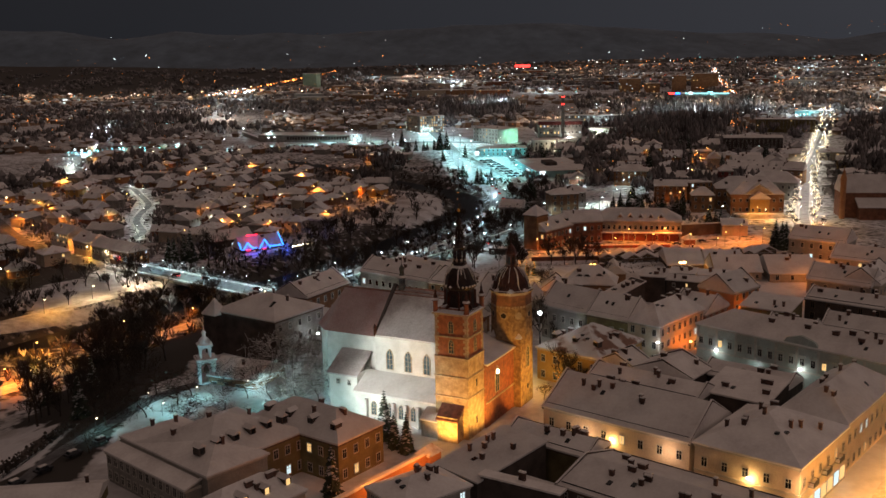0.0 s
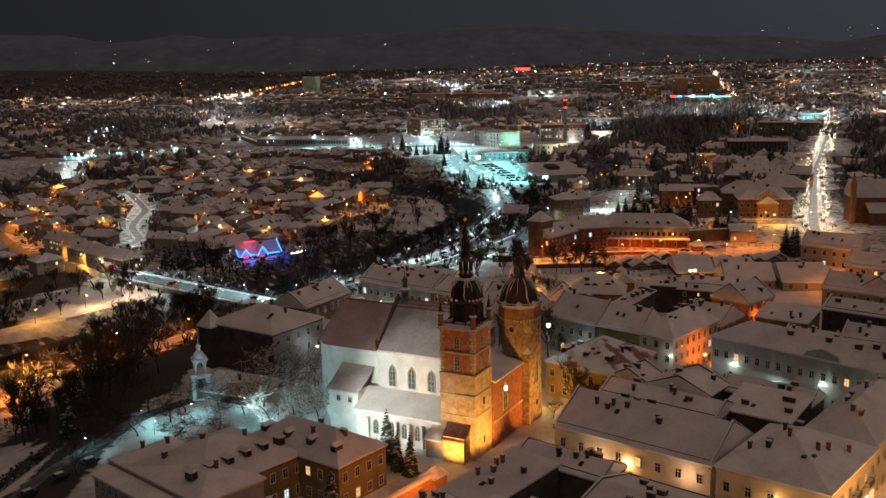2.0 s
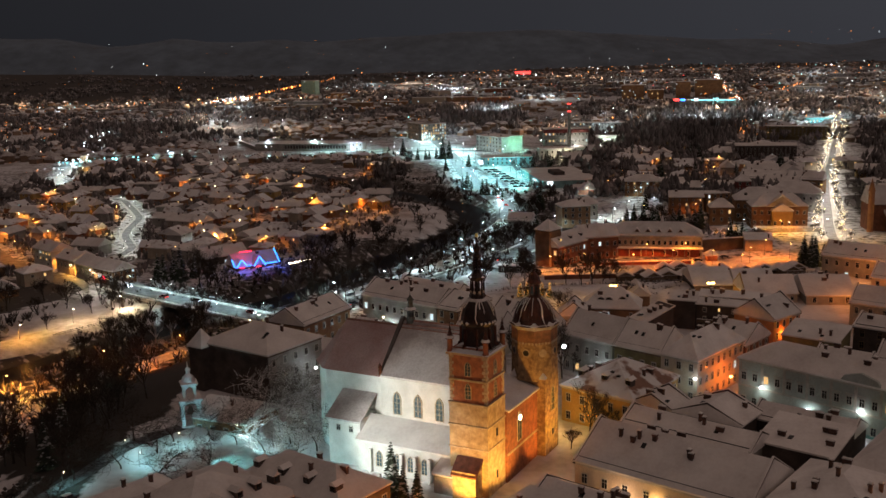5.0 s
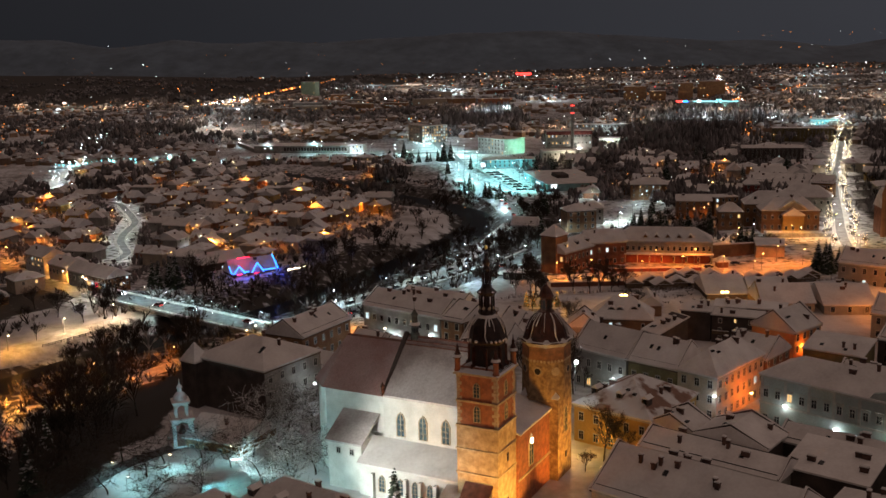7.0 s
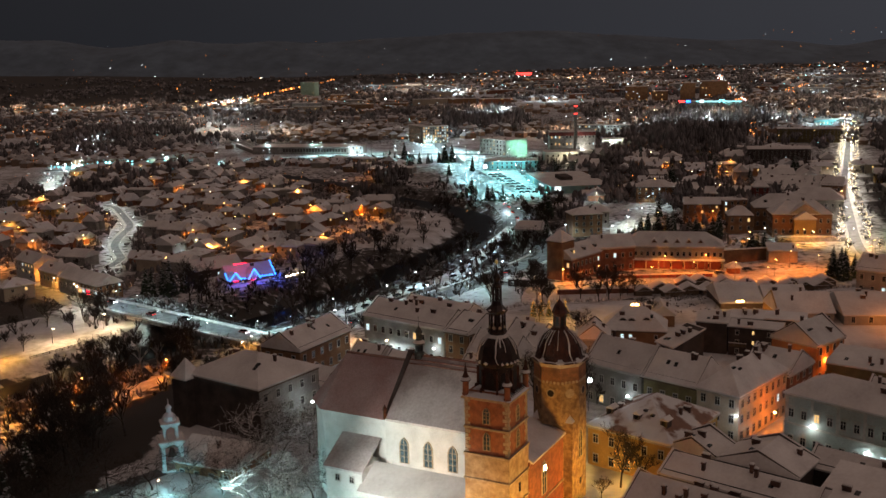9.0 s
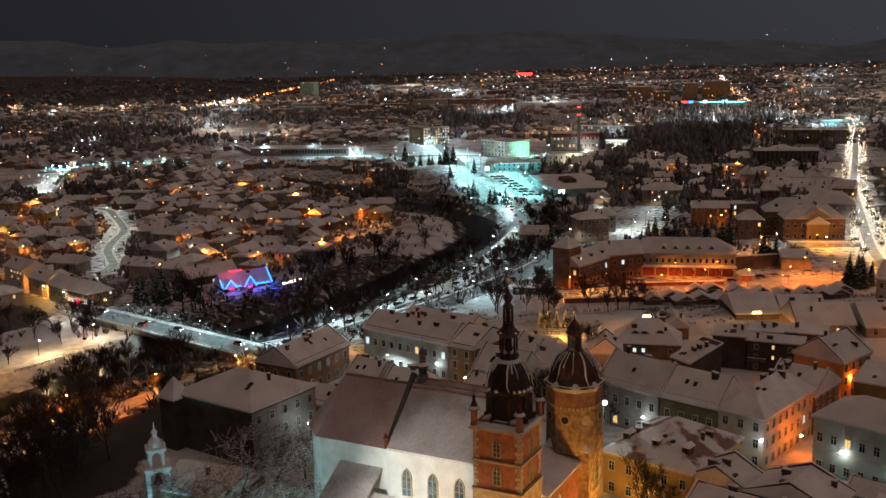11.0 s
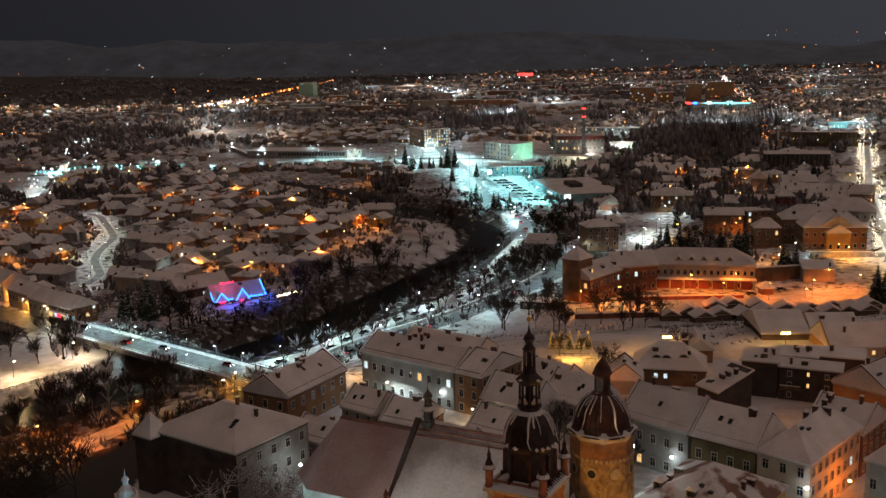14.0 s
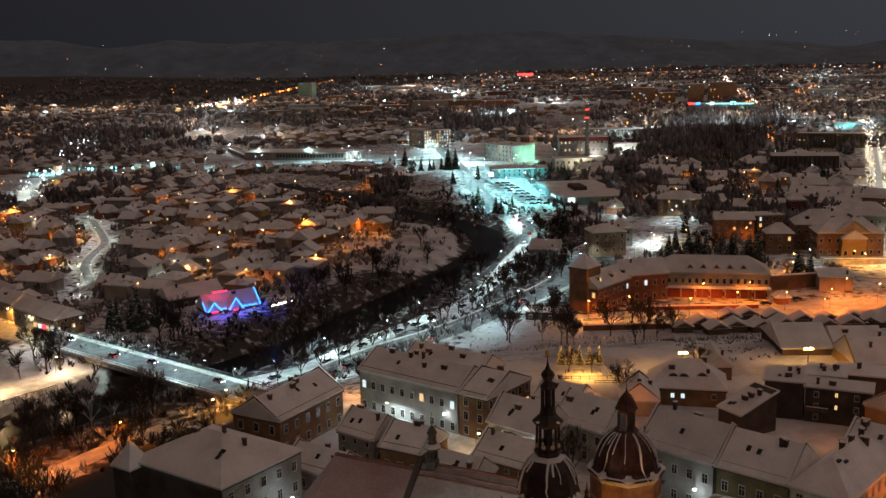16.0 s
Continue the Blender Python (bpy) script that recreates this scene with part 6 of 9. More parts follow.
# ---- villas beyond the hall, and the shop row across the bridge ----
house(66.5, 607.0, 10, 17, 13, -9, 2.0, 3.2, "hip", "x", "brown", 3, 3.6, "f", 0.05, chimneys=2, name="villa", label="plain brown villa under a snowy hipped roof")
house(78.5, 637.0, -8, 13, 12, -9, -1.0, 4.0, "hip", "x", "grey", 2, 3.6, "f", 0.1, chimneys=2, name="villa", label="grey villa with a snowy hipped roof")
house(124.8, 727.9, -10, 26, 16, -9, 0.0, 4.0, "hip", "x", "brown", 3, 3.6, "f", 0.25, chimneys=2, name="villa", label="large brown villa with lit windows and snowy roof")
house(137.2, 646.1, -10, 20.5, 13, -9, 0.5, 3.2, "gable", "x", "brown", 3, 3.4, "f", 0.25, chimneys=2, name="villa", label="brown block with lit windows and snowy roof")
house(160.0, 646.5, 8, 15, 12, -9, 2.0, 0.6, "flat", "x", "brown", 3, 3.4, "f", 0.05, chimneys=1, name="villa", label="brown flat-roofed block under snow", cornice=False)
house(187.0, 676.0, -8, 9, 9, -9, 5.5, 4.5, "hip", "x", "red", 4, 3.4, "f", 0.1, chimneys=1, name="tower_house", label="dark red tower house with a snowy pyramid roof")
house(205.0, 730.0, -30, 30, 16, -8, 0.5, 5.0, "gable", "x", "grey", 2, 4.0, "f", 0.05, chimneys=4)
house(232.0, 715.0, -30, 24, 14, -8, 1.0, 5.0, "gable", "x", "brown", 2, 4.0, "f", 0.05, chimneys=4)
house(212.0, 700.0, -30, 22, 13, -8, 0.0, 5.0, "gable", "x", "buff", 2, 4.0, "f", 0.05, chimneys=3)
retaining = thing("retaining_wall", pose(125, 524, -9, 0, 0, 9), "high brown retaining wall beside the hall capped with snow", "wall")
part("masonry", Shape().box(0, -0.5, -3, 36, 0.5, 6.0), WALLS["brown"], retaining)
part("snow_cap", Shape().box(-0.2, -0.8, 6.0, 36.2, 0.8, 6.4, 0.2), SNOW, retaining)
yard_wall = thing("yard_wall", pose(62.5, 496.0, -9.2, 0, 0, -1), "low dark red wall along the market yard under snow", "wall")
part("masonry", Shape().box(0, -0.3, -2, 51, 0.3, 1.9), WALLS["red"], yard_wall)
part("snow_cap", Shape().box(-0.1, -0.6, 1.9, 51.1, 0.6, 2.3, 0.2), SNOW, yard_wall)
for k in range(13):
    part("pillar", Shape().box(3.9 * k, -0.45, -2, 3.9 * k + 0.6, 0.45, 2.2), WALLS["dark"], yard_wall)
house(92.5, 406.0, -3, 14.5, 24, 0, 2.4, 4.6, "gable", "x", "dark", 1, 5.0, "", 0.0, chimneys=1, cornice=False, name="market_store", label="low brown-black storehouse with a broad snowy roof", foot=-12.0)
yard_house = house(106.2, 386.5, -3, 18.5, 17.5, 0, 3.4, 5.2, "gable", "x", "cream", 1, 3.4, "f", 0.3, chimneys=2, cornice=False, name="yard_house", label="cream yard house with an ochre gable and a broad snowy roof", foot=-6.0)
# Ochre gable: the floodlight's yellow glow is put into its colour.
part("gable_wall", Shape().add([(-0.3, -0.2, -1), (-0.3, 17.7, -1), (-0.3, 17.7, 4.0), (-0.3, 8.75, 9.3), (-0.3, -0.2, 4.0), (-0.02, -0.2, -1), (-0.02, 17.7, -1), (-0.02, 17.7, 4.0), (-0.02, 8.75, 9.3), (-0.02, -0.2, 4.0)], [(4, 3, 2, 1, 0), (5, 6, 7, 8, 9), (0, 1, 6, 5), (1, 2, 7, 6), (2, 3, 8, 7), (3, 4, 9, 8), (4, 0, 5, 9)]), WALLS["yellow"], yard_house, "ochre gable firewall, its colour carrying the yard floodlight's yellow")
# Shed: the orange of the floodlight is put into the walls.
house(99.5, 381.0, -5, 5.0, 4.0, 0, 2.9, 0.3, "flat", "x", "orange", 1, 5.0, "", 0, chimneys=0, cornice=False, name="yard_shed", label="small flat-roofed snowy shed coloured orange for the yard's floodlight")
house(108.5, 407.5, -3, 14.5, 12, 0, 3.2, 3.6, "gable", "x", "dark", 1, 4.0, "", 0, chimneys=2, cornice=False, name="market_store", label="dark storehouse behind the yard under a snowy roof", foot=-9.0)
house(126.5, 381.5, -6, 17, 24, 0, 3.6, 5.0, "gable", "x", "grey", 1, 4.0, "f", 0.1, chimneys=3, cornice=False, name="yard_house", label="grey yard house with a broad snowy roof", foot=-6.0)
house(146.1, 519.5, -10, 13, 9, -9, -2.5, 2.0, "shed", "x", "buff", 1, 5.0, "", 0.0, chimneys=1, cornice=False, name="market_store", label="plain buff storehouse with a snowy roof")
house(22.6, 487.0, -18, 15, 7, -9, -5.4, 0.5, "flat", "x", "dark", 1, 3.0, "f", 0.0, chimneys=0, cornice=False, name="garage_row", label="low dark garage row with a snowy flat roof")
house(34.0, 596.0, -20, 14, 10, -9, -3.0, 4.0, "gable", "x", "grey", 2, 3.2, "f", 0.0, chimneys=1)
house(-164.6, 489.2, -40, 15.5, 12, -8, -2.6, 3.8, "gable", "x", "brown", 2, 2.2, "fr", 0.3, chimneys=1, name="shop_house", label="brown shop house with bright shop windows")
shop = thing("shop_arcade", pose(-164.6, 489.2, -8, 0, 0, -40), "row of glowing shop windows under a canopy", "shop front")
for k in range(5):
    part("shop_window", Shape().box(0.6 + 3 * k, -0.25, 0.5, 3.0 + 3 * k, -0.05, 2.6), (LIT, LIT_COOL, NEON_RED, LIT, LIT_COOL)[k], shop)
part("canopy", Shape().box(0, -1.4, 2.9, 15.5, 0, 3.1), SNOW, shop)
house(-178.0, 503.0, -42, 16, 11, -8, -3.0, 3.6, "gable", "x", "grey", 1, 3.0, "f", 0.2, chimneys=1, name="shop_house")
house(-193.0, 519.0, -42, 17, 11, -8, -3.0, 3.6, "gable", "x", "buff", 1, 3.0, "f", 0.3, chimneys=1, name="shop_house")
house(-213.0, 541.0, -44, 20, 12, -8, -2.0, 3.8, "gable", "x", "white", 2, 3.0, "f", 0.4, chimneys=1, name="shop_house", label="white house with brightly lit windows under snow")
house(-121.0, 520.0, 38, 24, 12, -11, -6.0, 4.4, "gable", "x", "dark", 1, 4.0, "fl", 0.3, chimneys=2, name="farmhouse", label="dark timber farmhouse with one lit gable window")

# The turret repeats the dark tone of the presbytery's unlit front.
turret = thing("corner_turret", pose(-71.5, 305.6, 0, 0, 0, -35), "square corner turret with a snowy pyramid roof", "turret")
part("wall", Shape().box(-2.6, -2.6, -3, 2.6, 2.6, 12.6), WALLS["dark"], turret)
part("roof", Shape().turned([(4.2, 12.5), (4.2, 12.9), (2.0, 15.2), (0.1, 17.4)], 4, 0, 0, math.pi / 4), SNOW, turret)

shop = thing("shop_arcade", pose(68.6, 183.8, 0, 0, 0, 50), "row of bright shop windows on the street front", "shop windows")
for k in range(7):
    part("shop_window", Shape().box(1.2 + 3.7 * k, -0.3, 0.6, 3.6 + 3.7 * k, -0.06, 3.2), (LIT_COOL, LIT, LIT_COOL, LIT, LIT, LIT_COOL, LIT)[k], shop)
part("sill", Shape().box(0.6, -0.4, 0.2, 26, 0, 0.6), TRIM, shop)
house(-96, 190, 6, 24, 11, 0, 3.2, 1.8, "gable", "x", "olive", 1, 3.5, "f", 0.0, chimneys=1, name="outbuilding", label="low outbuilding with a broad snowy roof by the drive")
hedge = Shape()
hr = random.Random(8)
for k in range(420):
    t = hr.random()
    hedge.blob(-103 + 5.5 * t + hr.gauss(0, 0.7), 219 + 29 * t, land(-100, 219 + 29 * t) + hr.uniform(0.2, 2.2), hr.uniform(0.25, 0.6))
solid("hedge", hedge, SCRUB, "clipped dark hedge along the drive", "hedge", kind="stuff")

# ---- small houses of the valley ----
def cottage(wall, L, D, h, rise, roof, ridge, lit):
    w = {"cream": "cream", "white": "white", "brown": "brown", "brick": "brick", "grey": "grey", "orange": "apricot", "yellow": "ochre", "buff": "buff"}[wall]
    top = thing("detached_house", pose(0, -400, -300), f"small {w} detached house under a snow-covered roof", "house", "houses of the valley")
    part("wall", wall_shape(L, D, -2.5, h, rise, roof, ridge), WALLS[wall], top)
    part("roof", roof_shape(L, D, h, rise, roof, ridge, 0.6, 0.4), SNOW_PATCHY if wall in ("brick", "orange", "buff", "brown") else SNOW, top)
    if roof == "gable" and ridge == "x" and L < 14:
        w = Shape().add([(L * 0.3, -2.6, h - 0.3), (L * 0.7, -2.6, h - 0.3), (L * 0.5, -2.6, h + rise * 0.62), (L * 0.3, D * 0.4, h - 0.3), (L * 0.7, D * 0.4, h - 0.3), (L * 0.5, D * 0.4, h + rise * 0.62)], [(0, 1, 2), (5, 4, 3), (0, 2, 5, 3), (2, 1, 4, 5), (1, 0, 3, 4)])
        part("front_gable", w, SNOW, top)
        part("gable_front", Shape().add([(L * 0.345, -2.66, h - 0.3), (L * 0.655, -2.66, h - 0.3), (L * 0.5, -2.66, h + rise * 0.5), (L * 0.345, -2.58, h - 0.3), (L * 0.655, -2.58, h - 0.3), (L * 0.5, -2.58, h + rise * 0.5)], [(0, 1, 2), (5, 4, 3), (0, 3, 4, 1), (1, 4, 5, 2), (2, 5, 3, 0)]), WALLS[wall], top)
        part("bay", Shape().box(L * 0.33, -2.3, -2.5, L * 0.67, 0, h - 0.3), WALLS[wall], top)
    c = part("chimney", CHIMNEYS[0], None, top, at=pose(L * 0.35, D * 0.42, h + rise * 0.75))
    n = 0
    for q in ((1,) if h > 4.5 else (0,)):
        for u in (0.28, 0.72):
            part("window", GLAZED["warm" if (n * 7 + 3) % 10 < lit else "dark"], None, top, at=pose(L * u, -0.02, 0.9 + 2.7 * q))
            n += 1
    return top


KINDS = [cottage("brown", 11, 9, 5.4, 2.6, "hip", "x", 1), cottage("grey", 10, 9, 5.2, 3.8, "gable", "x", 1), cottage("brown", 13, 9, 3.6, 4.2, "gable", "y", 0),
         cottage("orange", 10, 10, 5.6, 2.4, "hip", "y", 1), cottage("grey", 15, 10, 5.4, 3.0, "gable", "x", 0), cottage("brick", 12, 10, 4.0, 4.2, "gable", "x", 1),
         cottage("yellow", 11, 10, 5.6, 2.8, "gable", "y", 0), cottage("grey", 16, 11, 5.6, 0.9, "gable", "x", 0), cottage("brick", 9, 8, 3.2, 3.4, "gable", "x", 0), cottage("buff", 12, 11, 6.0, 2.6, "hip", "x", 1)]
LANES = [EMBANKMENT, S_LANE,  [(-300, 840), (-335, 901), (-355, 1000), (-369, 1081)],
         [(-380, 1015), (-246, 1043), (-125, 1075), (-18, 1085)], [(190, 440), (196, 535), (236, 650), (285, 782), (338, 910), (395, 1050)], [(48, 600), (70, 640), (100, 690), (140, 740)], [(-162, 480), (-205, 520), (-240, 560), (-290, 640)], RIVER_ROAD, MARKET_LANE]
TAKEN = [(-92, 515, 30), (95, 520, 48), (55, 515, 30), (180, 585, 34), (235, 565, 40), (58, 850, 40), (95, 820, 45), (60, 1060, 60), (-100, 520, 22), (135, 1110, 50), (160, 480, 30), (95, 630, 24), (150, 655, 26), (135, 728, 20), (195, 680, 12), (-160, 492, 20), (-195, 522, 14), (-110, 530, 16), (-196, 588, 14), (-150, 556, 9), (98, 840, 40), (185, 615, 36), (205, 640, 22)]
rng = random.Random(5)


def free(x, y, river=42, lane=12):
    if any(math.hypot(x - a, y - b) < r for a, b, r in TAKEN):
        return False
    return off_line(x, y, RIVER)[0] > river and all(off_line(x, y, q)[0] > lane for q in LANES)


placed = []


def settle(x0, x1, y0, y1, step_x, step_y, turn, keep, limit, test=None, big=1.0):
    """House plots in loose rows."""
    n = 0
    y = y0
    while y < y1:
        x = x0 + rng.uniform(0, step_x)
        while x < x1:
            px, py = x + rng.uniform(-6, 6), y + rng.uniform(-8, 8)
            x += step_x * rng.uniform(0.85, 1.2)
            if rng.random() > keep or not free(px, py) or (test and not test(px, py)) or n >= limit:
                continue
            a = turn + rng.choice((0, 0, 90)) + rng.uniform(-9, 9) - (90 if rng.random() < 0.15 else 0)
            ob = copy_thing(rng.choice(KINDS), pose(px, py, land(px, py) + 0.1, 0, 0, a) @ Matrix.Translation((-6 * big, -5 * big, 0)))
            ob.scale = (big * rng.uniform(0.85, 1.2), big * rng.uniform(0.85, 1.2), (0.5 + big / 2) * rng.uniform(0.85, 1.12))
            placed.append((px, py))
            n += 1
        y += step_y
    return n


settle(-330, -40, 540, 1040, 19.5, 24, -18, 0.9, 230, lambda x, y: x < -62 - 0.0 * y or y > 720)
settle(-300, -185, 470, 560, 20, 22, 40, 0.8, 20)
settle(100, 330, 650, 1040, 27, 30, -10, 0.72, 95, None, 1.4)
settle(240, 340, 440, 600, 24, 26, -40, 0.8, 16, None, 1.3)
for k, (x, y, a) in enumerate(((-66, 712, -20), (-52, 700, -30), (-74, 690, -10), (-58, 728, 60), (-80, 668, -24), (-92, 652, 66))):
    copy_thing(KINDS[(3, 6, 1, 5, 0, 9)[k]], pose(x, y, land(x, y), 0, 0, a))
    placed.append((x, y))
for k in KINDS:
    for o in (*k.children_recursive, k):
        bpy.data.objects.remove(o)

# ---- the far town: blocks, houses past counting, woods ----
block_rng = random.Random(21)


slabs = []


def slab(x, y, a, L, D, h, wall, lit):
    slabs.append((x, y))
    base = land(x, y)
    top = thing("apartment_block", pose(x, y, base, 0, 0, a), "distant apartment block with scattered lit windows", "apartment block", "blocks of the far town")
    part("wall", Shape().box(0, 0, -4, L, D, h), WALLS[wall], top)
    part("roof", Shape().box(-0.4, -0.4, h, L + 0.4, D + 0.4, h + 0.6), SNOW, top)
    for q in range(int(h / 3)):
        for u in range(int(L / 3.5)):
            if block_rng.random() < lit:
                part("lit_window", LITBOX[block_rng.random() < 0.6], None, top, at=pose(1.6 + u * 3.5, -0.1, 1.2 + q * 3))
    return top


LITBOX = [Shape().box(-0.9, -0.1, 0, 0.9, 0.1, 1.5).mesh("lit_window", m) for m in (LIT_COOL, LIT)]
for k in range(26):
    x, y = 60 + block_rng.uniform(0, 900), 2050 + block_rng.uniform(0, 1300)
    slab(x, y, block_rng.uniform(-25, 15), block_rng.uniform(35, 80), 13, block_rng.choice((9, 9, 12)), block_rng.choice(("brown", "grey", "brick", "grey")), 0.05)
for k in range(12):
    x, y = -330 + block_rng.uniform(0, 330), 1550 + block_rng.uniform(0, 900)
    slab(x, y, block_rng.uniform(-25, 15), block_rng.uniform(30, 60), 13, block_rng.choice((9, 12)), block_rng.choice(("buff", "brown", "grey")), 0.05)
for x, y, n, w in ((-55, 2015, 66, "buff"), (14, 2002, 52, "brown"), (70, 1970, 60, "brick")):
    slab(x, y, -6, n, 13, 12, w, 0.03)
# The tower block's green floodlight is put into its wall colour.
slab(-345, 2590, -40, 50, 14, 34, "green", 0.02)
for x, y, n, h in ((351, 2006, 42, 27), (398, 1990, 30, 18), (445, 1960, 27, 33), (500, 2034, 52, 33)):
    slab(x, y, -12, n, 16, h, "brown", 0.04)
for k in range(7):
    slab(-640 + 55 * k + block_rng.uniform(-20, 20), 1990 + block_rng.uniform(-160, 120), block_rng.uniform(-30, 20), block_rng.uniform(25, 45), 12, 8, "grey", 0.08)

def town_edge(x, y):
    """How far the town reaches in the direction of (x, y): hills close it off on the river's side."""
    return 2350 + 1750 * smooth((x / y + 0.22) / 0.30)


far_walls, far_roofs = Shape(), Shape()
for k in range(6500):
    y = 1050 + 3000 * rng.random() ** 1.5
    x = rng.uniform(-0.52, 0.56) * (y + 100)
    if y < 1250 and -240 < x < 200:
        continue
    if noise.noise((x / 260, y / 300, 9)) < -0.12:
        continue
    if y > town_edge(x, y):
        continue
    a, L, D, h, r = rng.uniform(0, 3.14), rng.uniform(7, 13), rng.uniform(6, 9), rng.uniform(3, 7), rng.uniform(2, 3.6)
    c, s, z = math.cos(a), math.sin(a), land(x, y)

    def put(u, v, q):
        return (x + u * c - v * s, y + u * s + v * c, z + q)

    far_walls.add([put(-L / 2, -D / 2, -3), put(L / 2, -D / 2, -3), put(L / 2, D / 2, -3), put(-L / 2, D / 2, -3), put(-L / 2, -D / 2, h), put(L / 2, -D / 2, h), put(L / 2, D / 2, h), put(-L / 2, D / 2, h)],
                  [(0, 1, 5, 4), (1, 2, 6, 5), (2, 3, 7, 6), (3, 0, 4, 7)])
    o = 0.6
    far_roofs.add([put(-L / 2 - o, -D / 2 - o, h), put(L / 2 + o, -D / 2 - o, h), put(L / 2 + o, D / 2 + o, h), put(-L / 2 - o, D / 2 + o, h), put(-L / 4, 0, h + r), put(L / 4, 0, h + r)],
                  [(0, 1, 5, 4), (1, 2, 5), (2, 3, 4, 5), (3, 0, 4), (3, 2, 1, 0)])
# Far walls and roofs: lifted tones stand in for distance haze.
FAR_WALL = material("far_house_walls", (0.38, 0.27, 0.19), 0.9, (0.20, 0.14, 0.10), 0.01, 0.3, 0.0, island=0.4)
FAR_ROOF = material("far_snowy_roofs", (0.66, 0.65, 0.66), 0.8, (0.36, 0.34, 0.33), 0.01, 0.3, 0.0, island=0.3)
solid("far_house_walls", far_walls, FAR_WALL, "walls of countless small houses across the valley", "far houses", kind="stuff")
solid("far_house_roofs", far_roofs, FAR_ROOF, "snowy roofs of countless small houses across the valley", "far roofs", kind="stuff")

clumps = Shape()


def clump(x, y, size, height):
    z = land(x, y)
    for k in range(6):
        clumps.blob(x + rng.uniform(-1, 1) * size, y + rng.uniform(-1, 1) * size, z + height * rng.uniform(0.25, 0.8), size * rng.uniform(0.3, 0.6), height * rng.uniform(0.25, 0.45))


for k in range(8500):
    y = 640 + 3400 * rng.random() ** 1.35
    x = rng.uniform(-0.52, 0.56) * (y + 60)
    thick = noise.noise((x / 230, y / 260, 4))
    if thick < (-0.08 if y > 1100 else 0.1) or (y < 1250 and -240 < x < 110) or off_line(x, y, LANES[4])[0] < 16 or not all(off_line(x, y, q)[0] > 9 for q in LANES):
        continue
    clump(x, y, rng.uniform(3, 6) * (1 + y / 4000), rng.uniform(7, 14))
for k in range(620):
    x, y = rng.uniform(300, 560), rng.uniform(640, 1250)
    if off_line(x, y, LANES[4])[0] > 17 and x > 262 + (y - 650) * 0.40 and x < 420 + (y - 650) * 0.45:
        clump(x, y, rng.uniform(3, 5.5), rng.uniform(9, 16))
for k in range(700):
    t = rng.random()
    x, y = 215 + 190 * t + rng.gauss(0, 26 + 20 * t), 1000 + 560 * t + rng.gauss(0, 30)
    if off_line(x, y, LANES[4])[0] > 45 and not (140 < x < 200 and y < 1120) and not (340 < x < 420 and 1090 < y < 1140):
        clump(x, y, rng.uniform(3, 6), rng.uniform(10, 19))
for k in range(520):
    x, y = rng.uniform(4, 116), rng.uniform(1400, 1740)
    clump(x, y, rng.uniform(4, 7), rng.uniform(11, 20))
for k in range(260):
    x, y = rng.gauss(-430, 45), rng.gauss(1440, 45)
    clump(x, y, rng.uniform(4, 7), rng.uniform(8, 15))
for k in range(70):
    x, y = rng.gauss(-51, 9), rng.gauss(820, 42)
    if off_line(x, y, RIVER)[0] > 17:
        clump(x, y, rng.uniform(2.5, 4.5), rng.uniform(7, 13))
for k in range(4200):
    x, y = rng.uniform(-340, -30), rng.uniform(500, 1050)
    if off_line(x, y, RIVER)[0] < 40 or not all(off_line(x, y, q)[0] > 8 for q in LANES) or any(math.hypot(x - a, y - b) < 9 for a, b in placed) or math.hypot(x + 92, y - 515) < 26:
        continue
    clump(x, y, rng.uniform(0.9, 2.6), rng.uniform(1.5, 5))
for k in range(900):
    x, y = rng.uniform(60, 330), rng.uniform(560, 1050)
    if free(x, y, 20, 12) and all(math.hypot(x - a, y - b) > 10 for a, b in placed):
        clump(x, y, rng.uniform(1.5, 3.2), rng.uniform(3, 8))
# Woods carry a paler tone in place of the haze before them.
FAR_WOOD = material("winter_woods", (0.28, 0.26, 0.26), 0.95, (0.11, 0.10, 0.10), 0.02, 0.6, 0.2, island=0.45)
solid("woodland", clumps, FAR_WOOD, "dark winter woods and gardens among the houses", "woods", kind="stuff")


# ---- lights of the far town ----
dots = {"o": Shape(), "w": Shape(), "c": Shape(), "r": Shape()}


def dot(key, x, y, z, r):
    dots[key].blob(x, y, z, r)


def dist_r(y, px):
    return px * (y - 60) / 1790 * 0.5


for k in range(7200):
    y = 640 + 3500 * rng.random() ** 0.95
    x = rng.uniform(-0.50, 0.55) * (y + 60)
    if noise.noise((x / 300, y / 330, 12)) < -0.15 and rng.random() < 0.7:
        continue
    if y < 1100 and rng.random() < 0.6 or y > town_edge(x, y) and rng.random() < 0.93:
        continue
    left = x < -0.12 * y
    if not left and y > 900 and rng.random() < 0.3:
        continue
    key = "o" if rng.random() < (0.8 if left else 0.55) else ("w" if rng.random() < 0.7 else "c" if rng.random() < 0.8 else "r")
    dot(key, x, y, land(x, y) + rng.uniform(5, 9), dist_r(y, rng.choice((0.45, 0.5, 0.6, 0.7, 0.8, 0.9, 1.2, 1.7))))


def string(key, line, step, height, px, spread=0.0):
    for x, y, a in along(line, step):
        u = rng.uniform(-spread, spread)
        px_x, px_y = x - u * math.sin(a), y + u * math.cos(a)
        dot(key, px_x, px_y, land(px_x, px_y) + height, dist_r(px_y, px * rng.uniform(0.7, 1.3)))


